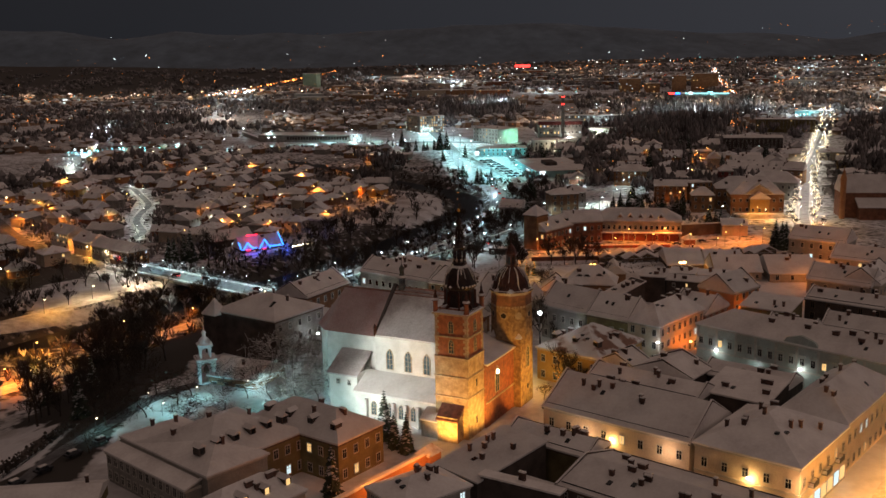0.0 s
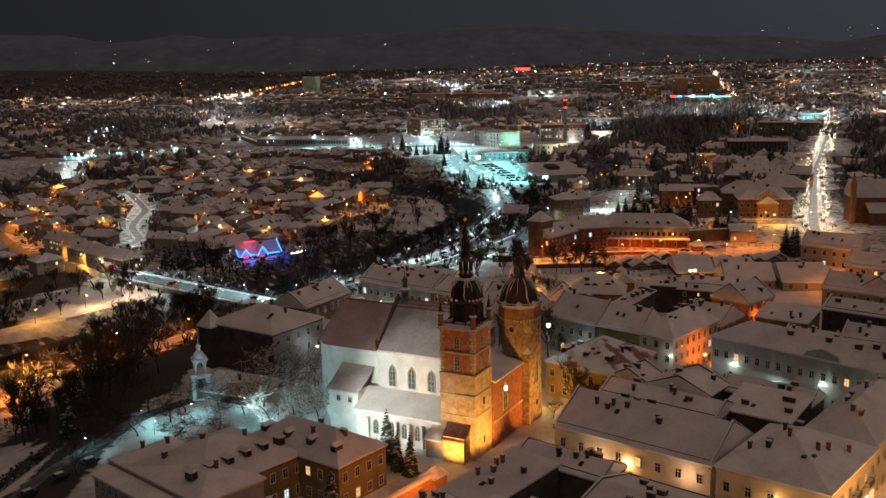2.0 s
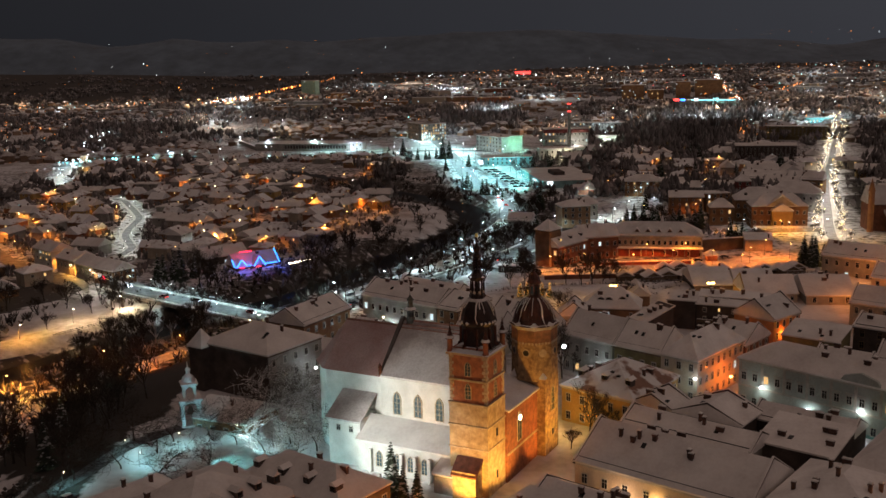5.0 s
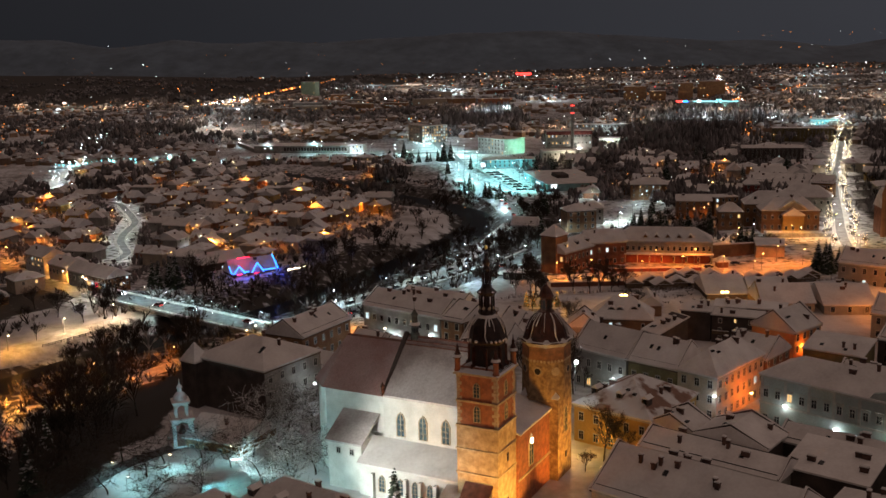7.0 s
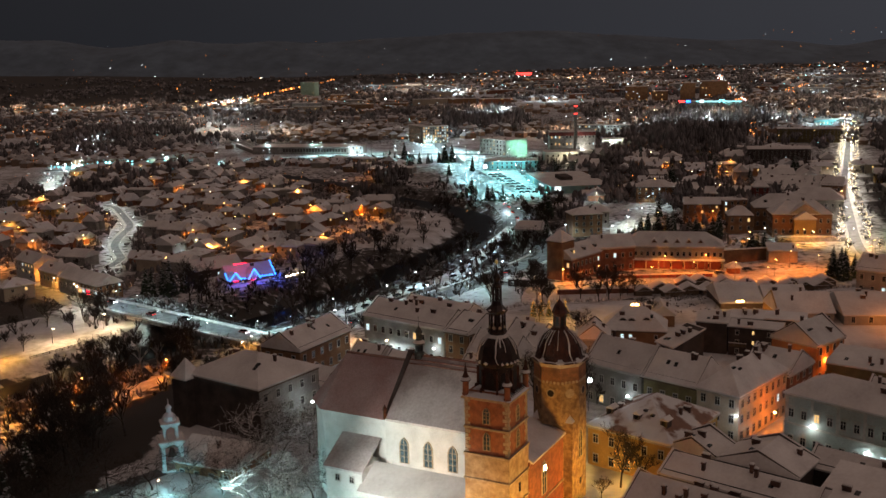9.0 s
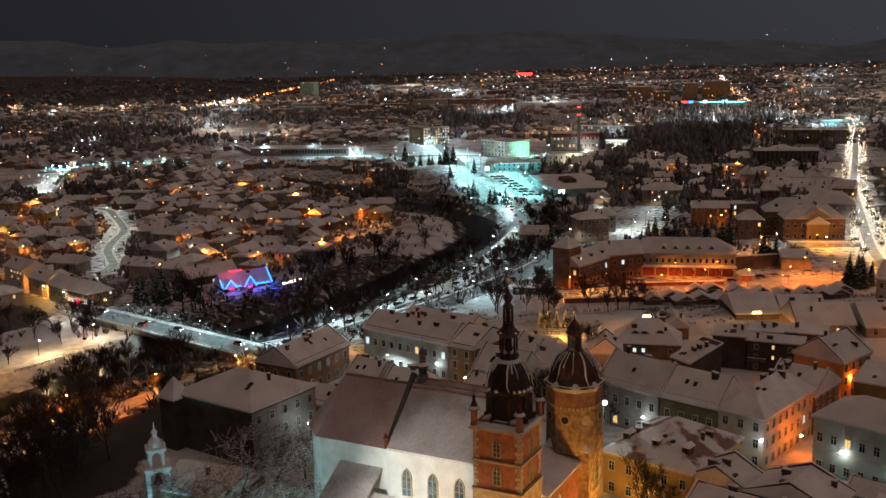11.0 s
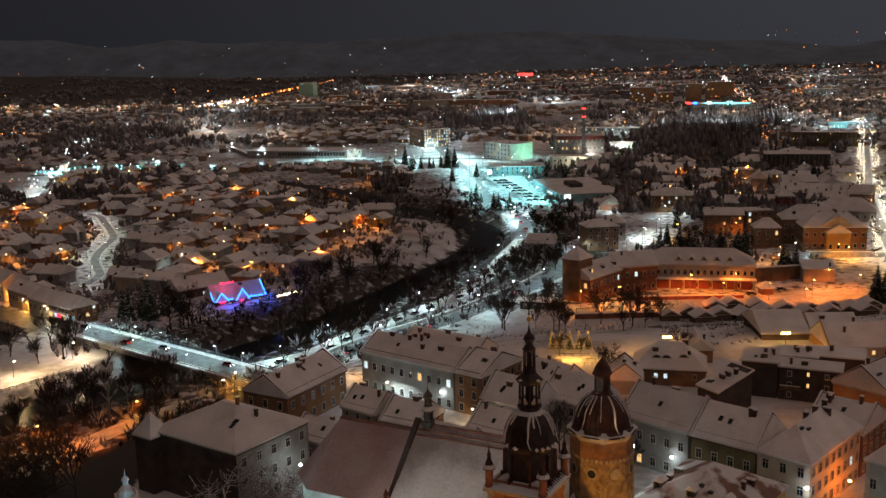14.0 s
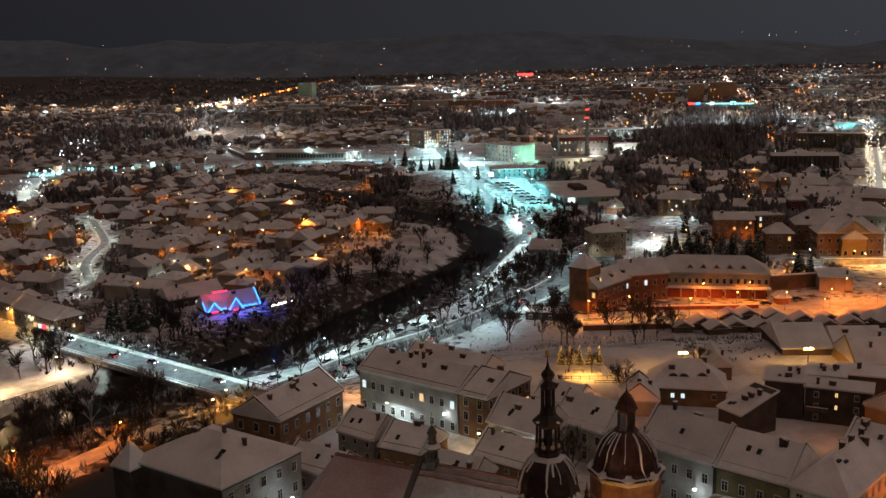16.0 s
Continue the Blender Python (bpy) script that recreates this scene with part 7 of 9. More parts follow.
for k in range(230):
    y = 900 + 800 * rng.random()
    x = -(0.36 + 0.16 * rng.random()) * y
    if noise.noise((x / 70, y / 90, 21)) > -0.1:
        dot("o" if rng.random() < 0.85 else "w", x, y, land(x, y) + rng.uniform(5, 8), dist_r(y, rng.choice((0.9, 1.2, 1.6, 2.2))))
string("o", [(-440, 2190), (-430, 2500), (-400, 3000), (-355, 3540)], 36, 9, 3.6)
string("w", [(-470, 2080), (-440, 2180), (-425, 2260)], 6, 8, 2.8, 26)
string("o", [(-470, 2080), (-440, 2180), (-425, 2300)], 14, 8, 2.8, 30)
string("w", [(-330, 890), (-355, 1000), (-369, 1081), (-410, 1230), (-445, 1410), (-470, 1600)], 8, 6, 3.0, 14)
string("c", [(-375, 1020), (-330, 1030), (-246, 1043)], 4, 4, 4.0, 16)
string("w", [(-200, 1190), (-150, 1185), (-90, 1160)], 12, 6, 1.8, 24)
string("w", [(-238, 1218), (-236, 1222)], 3, 8, 4.0)
string("w", [(-40, 1050), (-20, 1150), (-30, 1260)], 16, 7, 1.8, 20)
TRAIL = [(495, 1747), (587, 2099), (680, 2483), (875, 3302)]
string("o", TRAIL, 17, 8, 1.9, 9)
string("w", TRAIL, 14, 8, 1.5, 9)
string("r", TRAIL, 24, 5, 1.4, 7)
string("o", [(495, 1747), (540, 1920)], 5, 7, 2.2, 14)
string("w", [(428, 1351), (475, 1515), (560, 1798)], 4.5, 6, 1.5, 11)
string("o", [(690, 2060), (710, 2140), (846, 2427)], 9, 8, 1.5, 8)
string("o", [(388, 1334), (350, 1230), (328, 1106)], 9, 7, 1.7, 10)
string("w", [(-103, 1941), (-77, 1974)], 40, 18, 4.5)
string("c", [(452, 1290), (492, 1282)], 5, 5, 1.8, 5)
string("o", [(140, 1330), (330, 1480), (395, 1660)], 26, 9, 2.4, 12)
string("w", [(150, 1420), (420, 1640)], 26, 9, 1.6, 30)
string("r", [(-455, 2230), (-400, 2500)], 22, 6, 1.8, 20)
string("w", [(-330, 1620), (-100, 1500), (-20, 1400)], 22, 8, 1.6, 70)
string("w", [(-150, 3500), (60, 3450), (320, 3400)], 40, 12, 2.6, 20)
string("o", [(380, 3500), (900, 3500), (1700, 3500)], 60, 14, 2.0, 60)
string("o", [(400, 1500), (760, 1640)], 40, 8, 2.2, 30)
for k in range(230):
    x = rng.uniform(-1900, 2300)
    s = rng.random() ** 1.6
    y = 4150 + 560 * s
    z = -4 + 150 * smooth(s)
    dot("o" if rng.random() < 0.6 else "w", x, y - 6, z, dist_r(y, rng.choice((0.6, 0.8, 1.2))))
solid("far_sodium_lights", dots["o"], DOT_ORANGE, "orange street and house lights across the valley", "town lights", kind="stuff")
solid("far_white_lights", dots["w"], DOT_WHITE, "white street and house lights across the valley", "town lights", kind="stuff")
solid("far_red_lights", dots["r"], DOT_RED_FAR, "red lamps and tail lights of the far town", "town lights", kind="stuff")
solid("far_cyan_lights", dots["c"], DOT_CYAN, "cyan lights of far shop fronts and trees", "town lights", kind="stuff")
sign = thing("roof_sign", pose(289, 3560, land(289, 3560)), "glowing red sign on a far building", "sign")
part("panel", Shape().box(-26, 0, 8, 26, 2, 17), DOT_RED, sign)

# ---- trees ----
def bare_tree(seed, height, last=5):
    r = random.Random(seed)
    trunk, twigs = Shape(), Shape()

    def grow(p, d, length, radius, depth):
        q = p + d * length
        (trunk if depth < 3 else twigs).tube(p, q, max(radius, 0.035 if last == 5 else 0.06), max(radius * 0.66, 0.03 if last == 5 else 0.05), 5 if depth < 2 else 3)
        if depth == last:
            return
        for k in range((6, 4, 3, 3, 3)[depth]):
            turn = Vector((r.gauss(0, 1), r.gauss(0, 1), r.gauss(0.6, 0.5)))
            nd = (d * 1.0 + turn.normalized() * r.uniform(0.55, 0.95)).normalized()
            start = p + d * length * r.uniform(0.55 if depth else 0.5, 1.0)
            grow(start, nd, length * r.uniform(0.56, 0.8), radius * 0.55, depth + 1)

    grow(Vector((0, 0, -0.6)), Vector((r.gauss(0, 0.05), r.gauss(0, 0.05), 1)).normalized(), height * 0.40, height * 0.020, 0)
    return trunk, twigs


def tree_kind(seed, height, mat, label, last=5):
    trunk, twigs = bare_tree(seed, height, last)
    top = thing("bare_tree", pose(0, -400, -300), label, "tree", "bare trees")
    part("trunk", trunk, mat, top)
    part("crown", twigs, BARK, top)
    return top


FROST = material("frosted_twigs", (0.66, 0.65, 0.65), 0.9, (0.14, 0.12, 0.11), 0.6, 4, 0.2)
BARE = [tree_kind(s, h, BARK, "bare winter tree with dark branches") for s, h in ((1, 13), (2, 11), (3, 15), (4, 9))]
FROSTED = [tree_kind(s, h, FROST, "bare tree with snow lying on its branches", 4) for s, h in ((6, 11), (7, 13), (8, 9))]


def park_tree(seed, height, snowy):
    """An open old tree with long crooked limbs; snow lies along the limbs of a snowy one."""
    r = random.Random(seed)
    trunk, crown, snow = Shape(), Shape(), Shape()

    def limb(p, d, length, radius, depth):
        n = (4, 4, 3, 2, 1)[depth]
        for k in range(n):
            q = p + d * (length / n)
            r1 = radius * 0.8
            (trunk if depth < 2 else crown).tube(p, q, max(radius, 0.025), max(r1, 0.02), 6 if depth < 2 else 3)
            if snowy and 0 < depth < 4:
                up = Vector((0, 0, max(radius, 0.04) * 0.8))
                snow.tube(p + up, q + up, max(radius, 0.045) * 0.85, max(r1, 0.04) * 0.85, 4)
            p, radius = q, r1
            if depth < 4 and (depth or k > 0):
                for m in range((2, 1, 1 + (r.random() < 0.5), 2)[depth]):
                    turn = Vector((r.gauss(0, 1), r.gauss(0, 1), r.gauss(0.15, 0.5))).normalized()
                    limb(p, (d * 0.6 + turn * 0.95).normalized(), length * r.uniform(0.55, 0.9), radius * 0.58, depth + 1)
            d = (d + Vector((r.gauss(0, 0.22), r.gauss(0, 0.22), r.gauss(0.12, 0.16)))).normalized()

    limb(Vector((0, 0, -0.5)), Vector((r.gauss(0, 0.06), r.gauss(0, 0.06), 1)).normalized(), height * 0.55, height * 0.022, 0)
    top = thing("bare_tree", pose(0, -400, -300), "old bare tree with snow lying along its crooked limbs" if snowy else "slender bare tree with fine dark twigs", "tree", "bare trees")
    part("trunk", trunk, BARK, top)
    part("crown", crown, BARK, top)
    if snowy:
        part("snow", snow, SNOW, top, "snow lying along the limbs")
    return top


PARK = [park_tree(31, 11, False), park_tree(32, 9, False)]
PARK_SNOWY = [park_tree(33, 10, True), park_tree(35, 12, True)]


def fir_kind(seed, height):
    r = random.Random(seed)
    top = thing("fir_tree", pose(0, -400, -300), "tall dark fir with snow on its boughs", "tree", "fir trees")
    part("trunk", Shape().tube((0, 0, -0.5), (0, 0, height * 0.9), height * 0.018, 0.05, 6), BARK, top)
    boughs, snow = Shape(), Shape()
    tiers = int(height * 1.5)
    for t in range(tiers):
        s = t / tiers
        z = height * (0.10 + 0.9 * s)
        reach = height * 0.23 * (1 - s) ** 0.85 + 0.15
        n = max(4, int(9 * (1 - s) + 4))
        for k in range(n):
            a = 2 * math.pi * (k + r.random() * 0.7) / n
            L = reach * r.uniform(0.75, 1.12)
            w, drop = L * 0.30 + 0.12, L * r.uniform(0.28, 0.5)
            c, q = math.cos(a), math.sin(a)
            tip = (L * c, L * q, z - drop)
            lft, rgt = (0.6 * L * c - w * q, 0.6 * L * q + w * c, z - drop * 0.75), (0.6 * L * c + w * q, 0.6 * L * q - w * c, z - drop * 0.75)
            mid = (0.55 * L * c, 0.55 * L * q, z - drop * 0.22)
            root = (0, 0, z + 0.1)
            low = (0.5 * L * c, 0.5 * L * q, z - drop * 0.95)
            boughs.add([root, lft, tip, rgt, mid, low], [(0, 4, 1), (1, 4, 2), (2, 4, 3), (3, 4, 0), (0, 1, 5), (1, 2, 5), (2, 3, 5), (3, 0, 5)])
            if r.random() < 0.5:
                up = 0.07
                snow.add([(mid[0] * 0.7, mid[1] * 0.7, mid[2] + 0.12 + up), (lft[0] * 0.85, lft[1] * 0.85, lft[2] + 0.16 + up), (tip[0] * 0.9, tip[1] * 0.9, tip[2] + 0.14 + up), (rgt[0] * 0.85, rgt[1] * 0.85, rgt[2] + 0.16 + up)], [(0, 1, 2), (0, 2, 3)])
    count = len(boughs.f)
    boughs.add(snow.v, snow.f)
    me = boughs.mesh("crown", FIR)
    me.materials.append(FIR_SNOW)
    for q in me.polygons[count:]:
        q.material_index = 1
    part("crown", me, None, top)
    return top


FIRS = [fir_kind(s, h) for s, h in ((31, 15), (32, 12), (33, 9), (34, 18))]
tr = random.Random(77)


far_trees = Shape()
LOW = []
for seed in (41, 42, 43, 44):
    trunk, twigs = bare_tree(seed, 11, 4)
    trunk.add(twigs.v, twigs.f)
    LOW.append(trunk)


CLEAR = ((-114, 338, 17), (-110, 322, 12), (-137, 321, 15), (-135, 297, 12), (-97, 358, 9), (-60, 250, 5), (-50, 244, 5), (-50, 258, 4), (-62, 276, 8), (-55, 275, 7))


park_spots = []


def plant(kinds, x, y, size=1.0):
    if -92 < x < -26 and 215 < y < 298:
        kinds = PARK_SNOWY if x > -53 else PARK
        size = min(size, 1.05)
        if any(math.hypot(x - a, y - b) < 6.5 for a, b in park_spots):
            return None
        park_spots.append((x, y))
    k = tr.choice(kinds)
    if any(math.hypot(x - a, y - b) < r for a, b, r in CLEAR):
        return None
    if y > 470 and k in BARE:
        low, a = tr.choice(LOW), tr.uniform(0, 6.28)
        c, s, z = size * math.cos(a), size * math.sin(a), land(x, y) - 0.1
        far_trees.add([(x + u * c - v * s, y + u * s + v * c, z + size * w) for u, v, w in low.v], low.f)
        return None
    ob = copy_thing(k, pose(x, y, land(x, y) - 0.1, tr.uniform(-3, 3), tr.uniform(-3, 3), tr.uniform(0, 360)))
    ob.scale = (size, size, size * tr.uniform(0.9, 1.1))
    return ob


# garden below the church, in cold floodlight
for x, y, s in ((-68, 242, 1.15), (-78, 249, 1.05), (-75, 251, 1.0), (-60, 252, 1.0), (-70, 265, 1.2), (-62, 268, 1.0), (-85, 226, 1.3), (-54, 262, 1.0), (-84, 232, 1.25), (-87, 244, 1.2), (-80, 266, 1.2), (-57, 245, 0.9), (-72, 258, 1.1), (-89, 239, 1.3), (-91, 250, 1.3), (-86, 258, 1.2)):
    plant(BARE + FROSTED, x, y, s)
for x, y, s in ((-45, 252, 1.5), (-41, 262, 1.3), (-38, 246, 1.2), (-50, 268, 1.5), (-34, 257, 1.1), (-54, 256, 1.2), (-58, 262, 1.5), (-48, 258, 1.4), (-44, 268, 1.5), (-37, 252, 1.0)):
    plant(FROSTED, x, y, s)
for x, y, s in ((-52, 274, 1.3), (-44, 278, 1.4), (-38, 284, 1.2), (-50, 284, 1.1), (-33, 274, 1.2), (-58, 276, 1.2), (-28, 290, 1.0), (-46, 292, 1.0)):
    plant(BARE + FROSTED[:1], x, y, s)
for x, y, s in ((-15, 230.5, 1.0), (-12.5, 225.5, 0.75), (-9.5, 222.5, 0.8), (-24.5, 199.5, 0.95), (-17, 226, 0.6)):
    ob = copy_thing(FIRS[1], pose(x, y, -0.1, 0, 0, tr.uniform(0, 360)))
    ob.scale = (s, s, s * 1.1)
for x, y, s in ((31, 260.5, 0.85), (26, 255, 0.6), (24, 300, 0.9), (30, 306, 1.0), (34, 312, 0.8), (18, 318, 0.9), (38, 370, 0.9), (27, 395, 0.7), (34, 398, 0.6)):
    plant(BARE, x, y, s)
# river banks and the dark slope
NEAR_PATHS = [[(-300, 245), (-205, 338), (-160, 388), (-131, 432)], [(-165, 262), (-140, 294), (-126, 314), (-112, 338), (-100, 362), (-84, 384)]]
n = 0
while n < 84:
    x, y = tr.uniform(-215, 40), tr.uniform(200 + 130 * tr.random(), 720)
    d = off_line(x, y, RIVER)[0]
    if 14 < d < 36 and not (-175 < x < -112 and 285 < y < 360) and not (math.hypot(x + 32, (y - 655) * 0.5) < 34 and tr.random() < 0.8) and y > 180 and all(off_line(x, y, q)[0] > 8 for q in LANES[:2]) and not (x > -84 and y < 310) and math.hypot(x + 110, y - 440) > 26 and off_line(x, y, NEAR_PATHS[0])[0] > 8 and off_line(x, y, NEAR_PATHS[1])[0] > 4 and math.hypot(x + 86, y - 494) > 27:
        plant(BARE + FROSTED[:1], x, y, tr.uniform(0.8, 1.35))
        n += 1
n = 0
while n < 18:
    x, y = tr.uniform(-134, -66), tr.uniform(235, 395)
    if off_line(x, y, RIVER)[0] > 13 and off_line(x, y, NEAR_PATHS[1])[0] > 4 and not (x < -108 and 285 < y < 355) and math.hypot((x + 118) * 0.85, (y - 234) * 0.8) > 22 and (x < -86 or y > 318) and math.hypot(x + 70, y - 405) > 20:
        plant(BARE + FIRS[1:2], x, y, tr.uniform(0.8, 1.2))
        n += 1
for x, y, s in ((-92, 378, 1.0), (-97, 372, 0.9), (-88, 366, 0.8), (-140, 440, 0.9), (-150, 452, 1.0), (-146, 430, 0.8), (-160, 440, 1.0), (-175, 455, 1.1), (-168, 430, 0.9), (-185, 440, 1.1), (-155, 405, 0.7)):
    plant(BARE, x, y, s)
for k in range(34):
    x, y = tr.uniform(-114, -92), tr.uniform(254, 312)
    if off_line(x, y, NEAR_PATHS[1])[0] > 4 and k < 20:
        plant(BARE, x, y, tr.uniform(0.9, 1.35))
for k in range(36):
    x, y = tr.uniform(-112, -85), tr.uniform(252, 312)
    if off_line(x, y, NEAR_PATHS[1])[0] > 5 and not (y < 272 and x < -96):
        plant(BARE, x, y, tr.uniform(0.8, 1.2))
lamp(-156, 463, -4, 1300, (1.0, 0.93, 0.8))
for x, y, s in ((-132, 486, 1.1), (-128, 492, 1.0), (-124, 487, 1.2), (-136, 493, 0.9), (-120, 495, 1.0), (-130, 499, 1.1)):
    plant(FIRS[:2], x, y, s)
for x, y, s in ((-212, 480, 1.2), (-190, 455, 1.0), (-200, 462, 1.1), (52, 424, 0.9), (63, 392, 0.8), (40, 372, 0.9), (12, 258, 0.8), (33, 268, 1.0), (36, 262, 0.9), (31, 272, 0.8)):
    plant(BARE, x, y, s)
# slope under the market square
for k in range(20):
    x = tr.uniform(8, 75)
    plant(BARE + FROSTED, x, tr.uniform(440, 476) + 0.1 * x, tr.uniform(0.8, 1.3))
for k, (x, y, a) in enumerate(along(EMBANKMENT[1:8], 7)):
    plant(BARE, x + 6.2 * math.sin(a) + tr.uniform(-1, 1), y - 6.2 * math.cos(a), tr.uniform(0.6, 1.0))
n = 0
while n < 60:
    x, y = tr.uniform(0, 75), tr.uniform(490, 720)
    d, side = off_line(x, y, EMBANKMENT)
    if side < 0 and 9 < d < 40 and off_line(x, y, RIVER_ROAD)[0] > 7.5 and not (y < 530 and x > 38) and off_line(x, y, LANES[5])[0] > 7 and not (60 < x and 600 < y < 650) and not (30 < x < 52 and 592 < y < 610):
        plant(BARE, x, y, tr.uniform(0.5, 0.95))
        n += 1
for x, y in ((36, 572), (42, 566), (47, 575), (40, 585), (50, 590), (45, 560), (55, 600)):
    plant(FIRS[:1] + BARE, x, y, 1.0)
for x, y in ((14, 790), (17, 795), (20, 786), (34, 744), (37, 748), (40, 735), (27, 755), (30, 750), (0, 860), (-6, 864), (22, 930), (2, 905)):
    plant(FIRS[:3], x, y, 0.85)
for x in range(-60, 8, 6):
    plant(FIRS, x + tr.uniform(-2, 2), 1020 + tr.uniform(-25, 25), tr.uniform(0.9, 1.3))
for k in range(95):
    x, y = tr.uniform(60, 300), tr.uniform(560, 1000)
    if free(x, y, 30, 12) and all(math.hypot(x - a, y - b) > 9 for a, b in placed):
        plant(FIRS + BARE[:2], x + 0, y, tr.uniform(0.7, 1.15))
for k in range(46):
    x, y = tr.uniform(-330, -40), tr.uniform(530, 1030)
    if free(x, y, 24, 9) and all(math.hypot(x - a, y - b) > 10 for a, b in placed):
        plant(BARE + FIRS[2:3], x, y, tr.uniform(0.5, 0.85))
for k in range(60):
    x, y = tr.uniform(235, 330), tr.uniform(620, 860)
    if off_line(x, y, LANES[4])[0] > 18 and x > 246 + (y - 650) * 0.36:
        plant(BARE + FIRS[:2], x, y, tr.uniform(0.9, 1.3))
for x, y, s in ((165, 482, 1.2), (168, 485, 1.1), (162, 484, 1.0), (166, 479, 1.0), (170, 481, 1.0), (163, 478, 0.9)):
    plant(FIRS[:2], x, y, s)
n = 0
while n < 46:
    x, y = tr.uniform(100, 166), tr.uniform(534, 640)
    if not (135 < x < 178 and 590 < y < 632 or x < 108 and y > 620) and off_line(x, y, LANES[5])[0] > 7:
        plant(FIRS + BARE[:2], x, y, tr.uniform(0.6, 1.0))
        n += 1

scrub, frosted_scrub = Shape(), Shape()
for k in range(13500):
    x, y = tr.uniform(-250, 62), tr.uniform(190, 860)
    d = off_line(x, y, RIVER)[0]
    if d < 13.5 or d > 60 or any(off_line(x, y, q)[0] < 8 for q in LANES[:1]) or (x > -84 and y < 315) or noise.noise((x / 34, y / 34, 2)) < -0.22 or x > 30 and y < 560 or off_line(x, y, NEAR_PATHS[0])[0] < 8 or off_line(x, y, NEAR_PATHS[1])[0] < 4.5 or math.hypot((x + 118) * 0.85, (y - 234) * 0.8) < 23:
        continue
    if math.hypot(x + 32, (y - 655) * 0.5) < 34 and tr.random() < 0.85:
        continue
    z = land(x, y)
    s = frosted_scrub if tr.random() < 0.3 else scrub
    tall = tr.uniform(1.4, 4.4)
    for m in range(9):
        a, lean, w = tr.uniform(0, 6.28), tr.uniform(0.1, 0.75), tr.uniform(0.06, 0.2)
        h = tall * tr.uniform(0.5, 1.0)
        c, q = math.cos(a), math.sin(a)
        s.add([(x - w * q, y + w * c, z - 0.2), (x + w * q, y - w * c, z - 0.2), (x + lean * h * c + 1.6 * w * q, y + lean * h * q - 1.6 * w * c, z + h * 0.7), (x + lean * h * c * 1.2, y + lean * h * q * 1.2, z + h), (x + lean * h * c - 1.6 * w * q, y + lean * h * q + 1.6 * w * c, z + h * 0.65)], [(0, 1, 2, 3, 4)])
for k in range(900):
    x, y = tr.uniform(0, 165), tr.uniform(424, 462)
    if noise.noise((x / 16, y / 9, 5)) < 0.02 and not (66 < x < 92 and 424 < y < 450):
        continue
    z, tall = land(x, y), tr.uniform(0.6, 2.2)
    for m in range(6):
        a, lean, w = tr.uniform(0, 6.28), tr.uniform(0.1, 0.8), tr.uniform(0.05, 0.14)
        c, q, h = math.cos(a), math.sin(a), tall * tr.uniform(0.5, 1.0)
        frosted_scrub.add([(x - w * q, y + w * c, z - 0.2), (x + w * q, y - w * c, z - 0.2), (x + lean * h * c, y + lean * h * q, z + h)], [(0, 1, 2)])
for k in range(620):
    x, y = tr.uniform(62, 93), tr.uniform(402, 446)
    patch = noise.noise((x / 7, y / 5, 9))
    if patch < (0.0 if y > 422 else 0.12):
        continue
    z, tall = land(x, y), tr.uniform(0.35, 1.1)
    for m in range(7):
        a, lean, w = tr.uniform(0, 6.28), tr.uniform(0.2, 1.1), tr.uniform(0.05, 0.12)
        c, q, h = math.cos(a), math.sin(a), tall * tr.uniform(0.5, 1.0)
        scrub.add([(x - w * q, y + w * c, z - 0.1), (x + w * q, y - w * c, z - 0.1), (x + lean * h * c, y + lean * h * q, z + h)], [(0, 1, 2)])
solid("frosted_scrub", frosted_scrub, FROST, "snow-dusted bushes along the river banks", "scrub", kind="stuff")
solid("river_scrub", scrub, SCRUB, "dark leafless scrub along the river banks", "scrub", kind="stuff")


# ---- street lamps and the light they give ----
def lamp_kind(lum, label, height, arm):
    top = thing("street_lamp", pose(0, -400, -300), label, "street lamp", "street lamps")
    part("pole", Shape().tube((0, 0, -0.5), (0, 0, height), 0.11, 0.07, 6), STEEL, top)
    part("arm", Shape().tube((0, 0, height), (arm, 0, height + 0.25), 0.06, 0.05, 5).box(arm - 0.2, -0.2, height + 0.1, arm + 0.75, 0.2, height + 0.32), STEEL, top)
    part("luminaire", Shape().turned([(0.2, height - 0.22), (0.34, height - 0.05), (0.3, height + 0.1)], 8, arm + 0.3, 0), lum, top)
    return top


L_WHITE, L_ORANGE, L_WARM = lamp_kind(LUM_WHITE, "street lamp giving cold white light", 8.0, 1.4), lamp_kind(LUM_ORANGE, "street lamp giving orange sodium light", 8.0, 1.2), lamp_kind(LUM_WARM, "lamp post giving warm light", 6.0, 0.4)


def street_lamp(kind, x, y, watts, colour, turn=0.0, z=None, size=1.0):
    z = land(x, y) if z is None else z
    ob = copy_thing(kind, pose(x, y, z, 0, 0, turn))
    ob.scale = (size, size, size)
    h = 7.6 if kind is not L_WARM else 5.6
    d = 1.7 * size
    downlight(x + d * math.cos(radians(turn)), y + d * math.sin(radians(turn)), z + (h - 0.5) * size, watts, colour)


def flood_mast(x, y, watts):
    top = thing("floodlight_mast", pose(x, y, land(x, y)), "dark mast with two glaring sodium floodlights", "floodlight", "floodlight masts")
    part("pole", Shape().tube((0, 0, -0.5), (0, 0, 6.2), 0.14, 0.09, 6), IRON, top)
    for s in (-0.75, 0.75):
        part("floodlight", Shape().box(s - 0.6, -0.35, 6.0, s + 0.6, 0.15, 6.6, 0.08), LUM_ORANGE, top, "glaring sodium floodlight")
    downlight(x, y - 0.9, land(x, y) + 5.6, watts, (1.0, 0.42, 0.10))


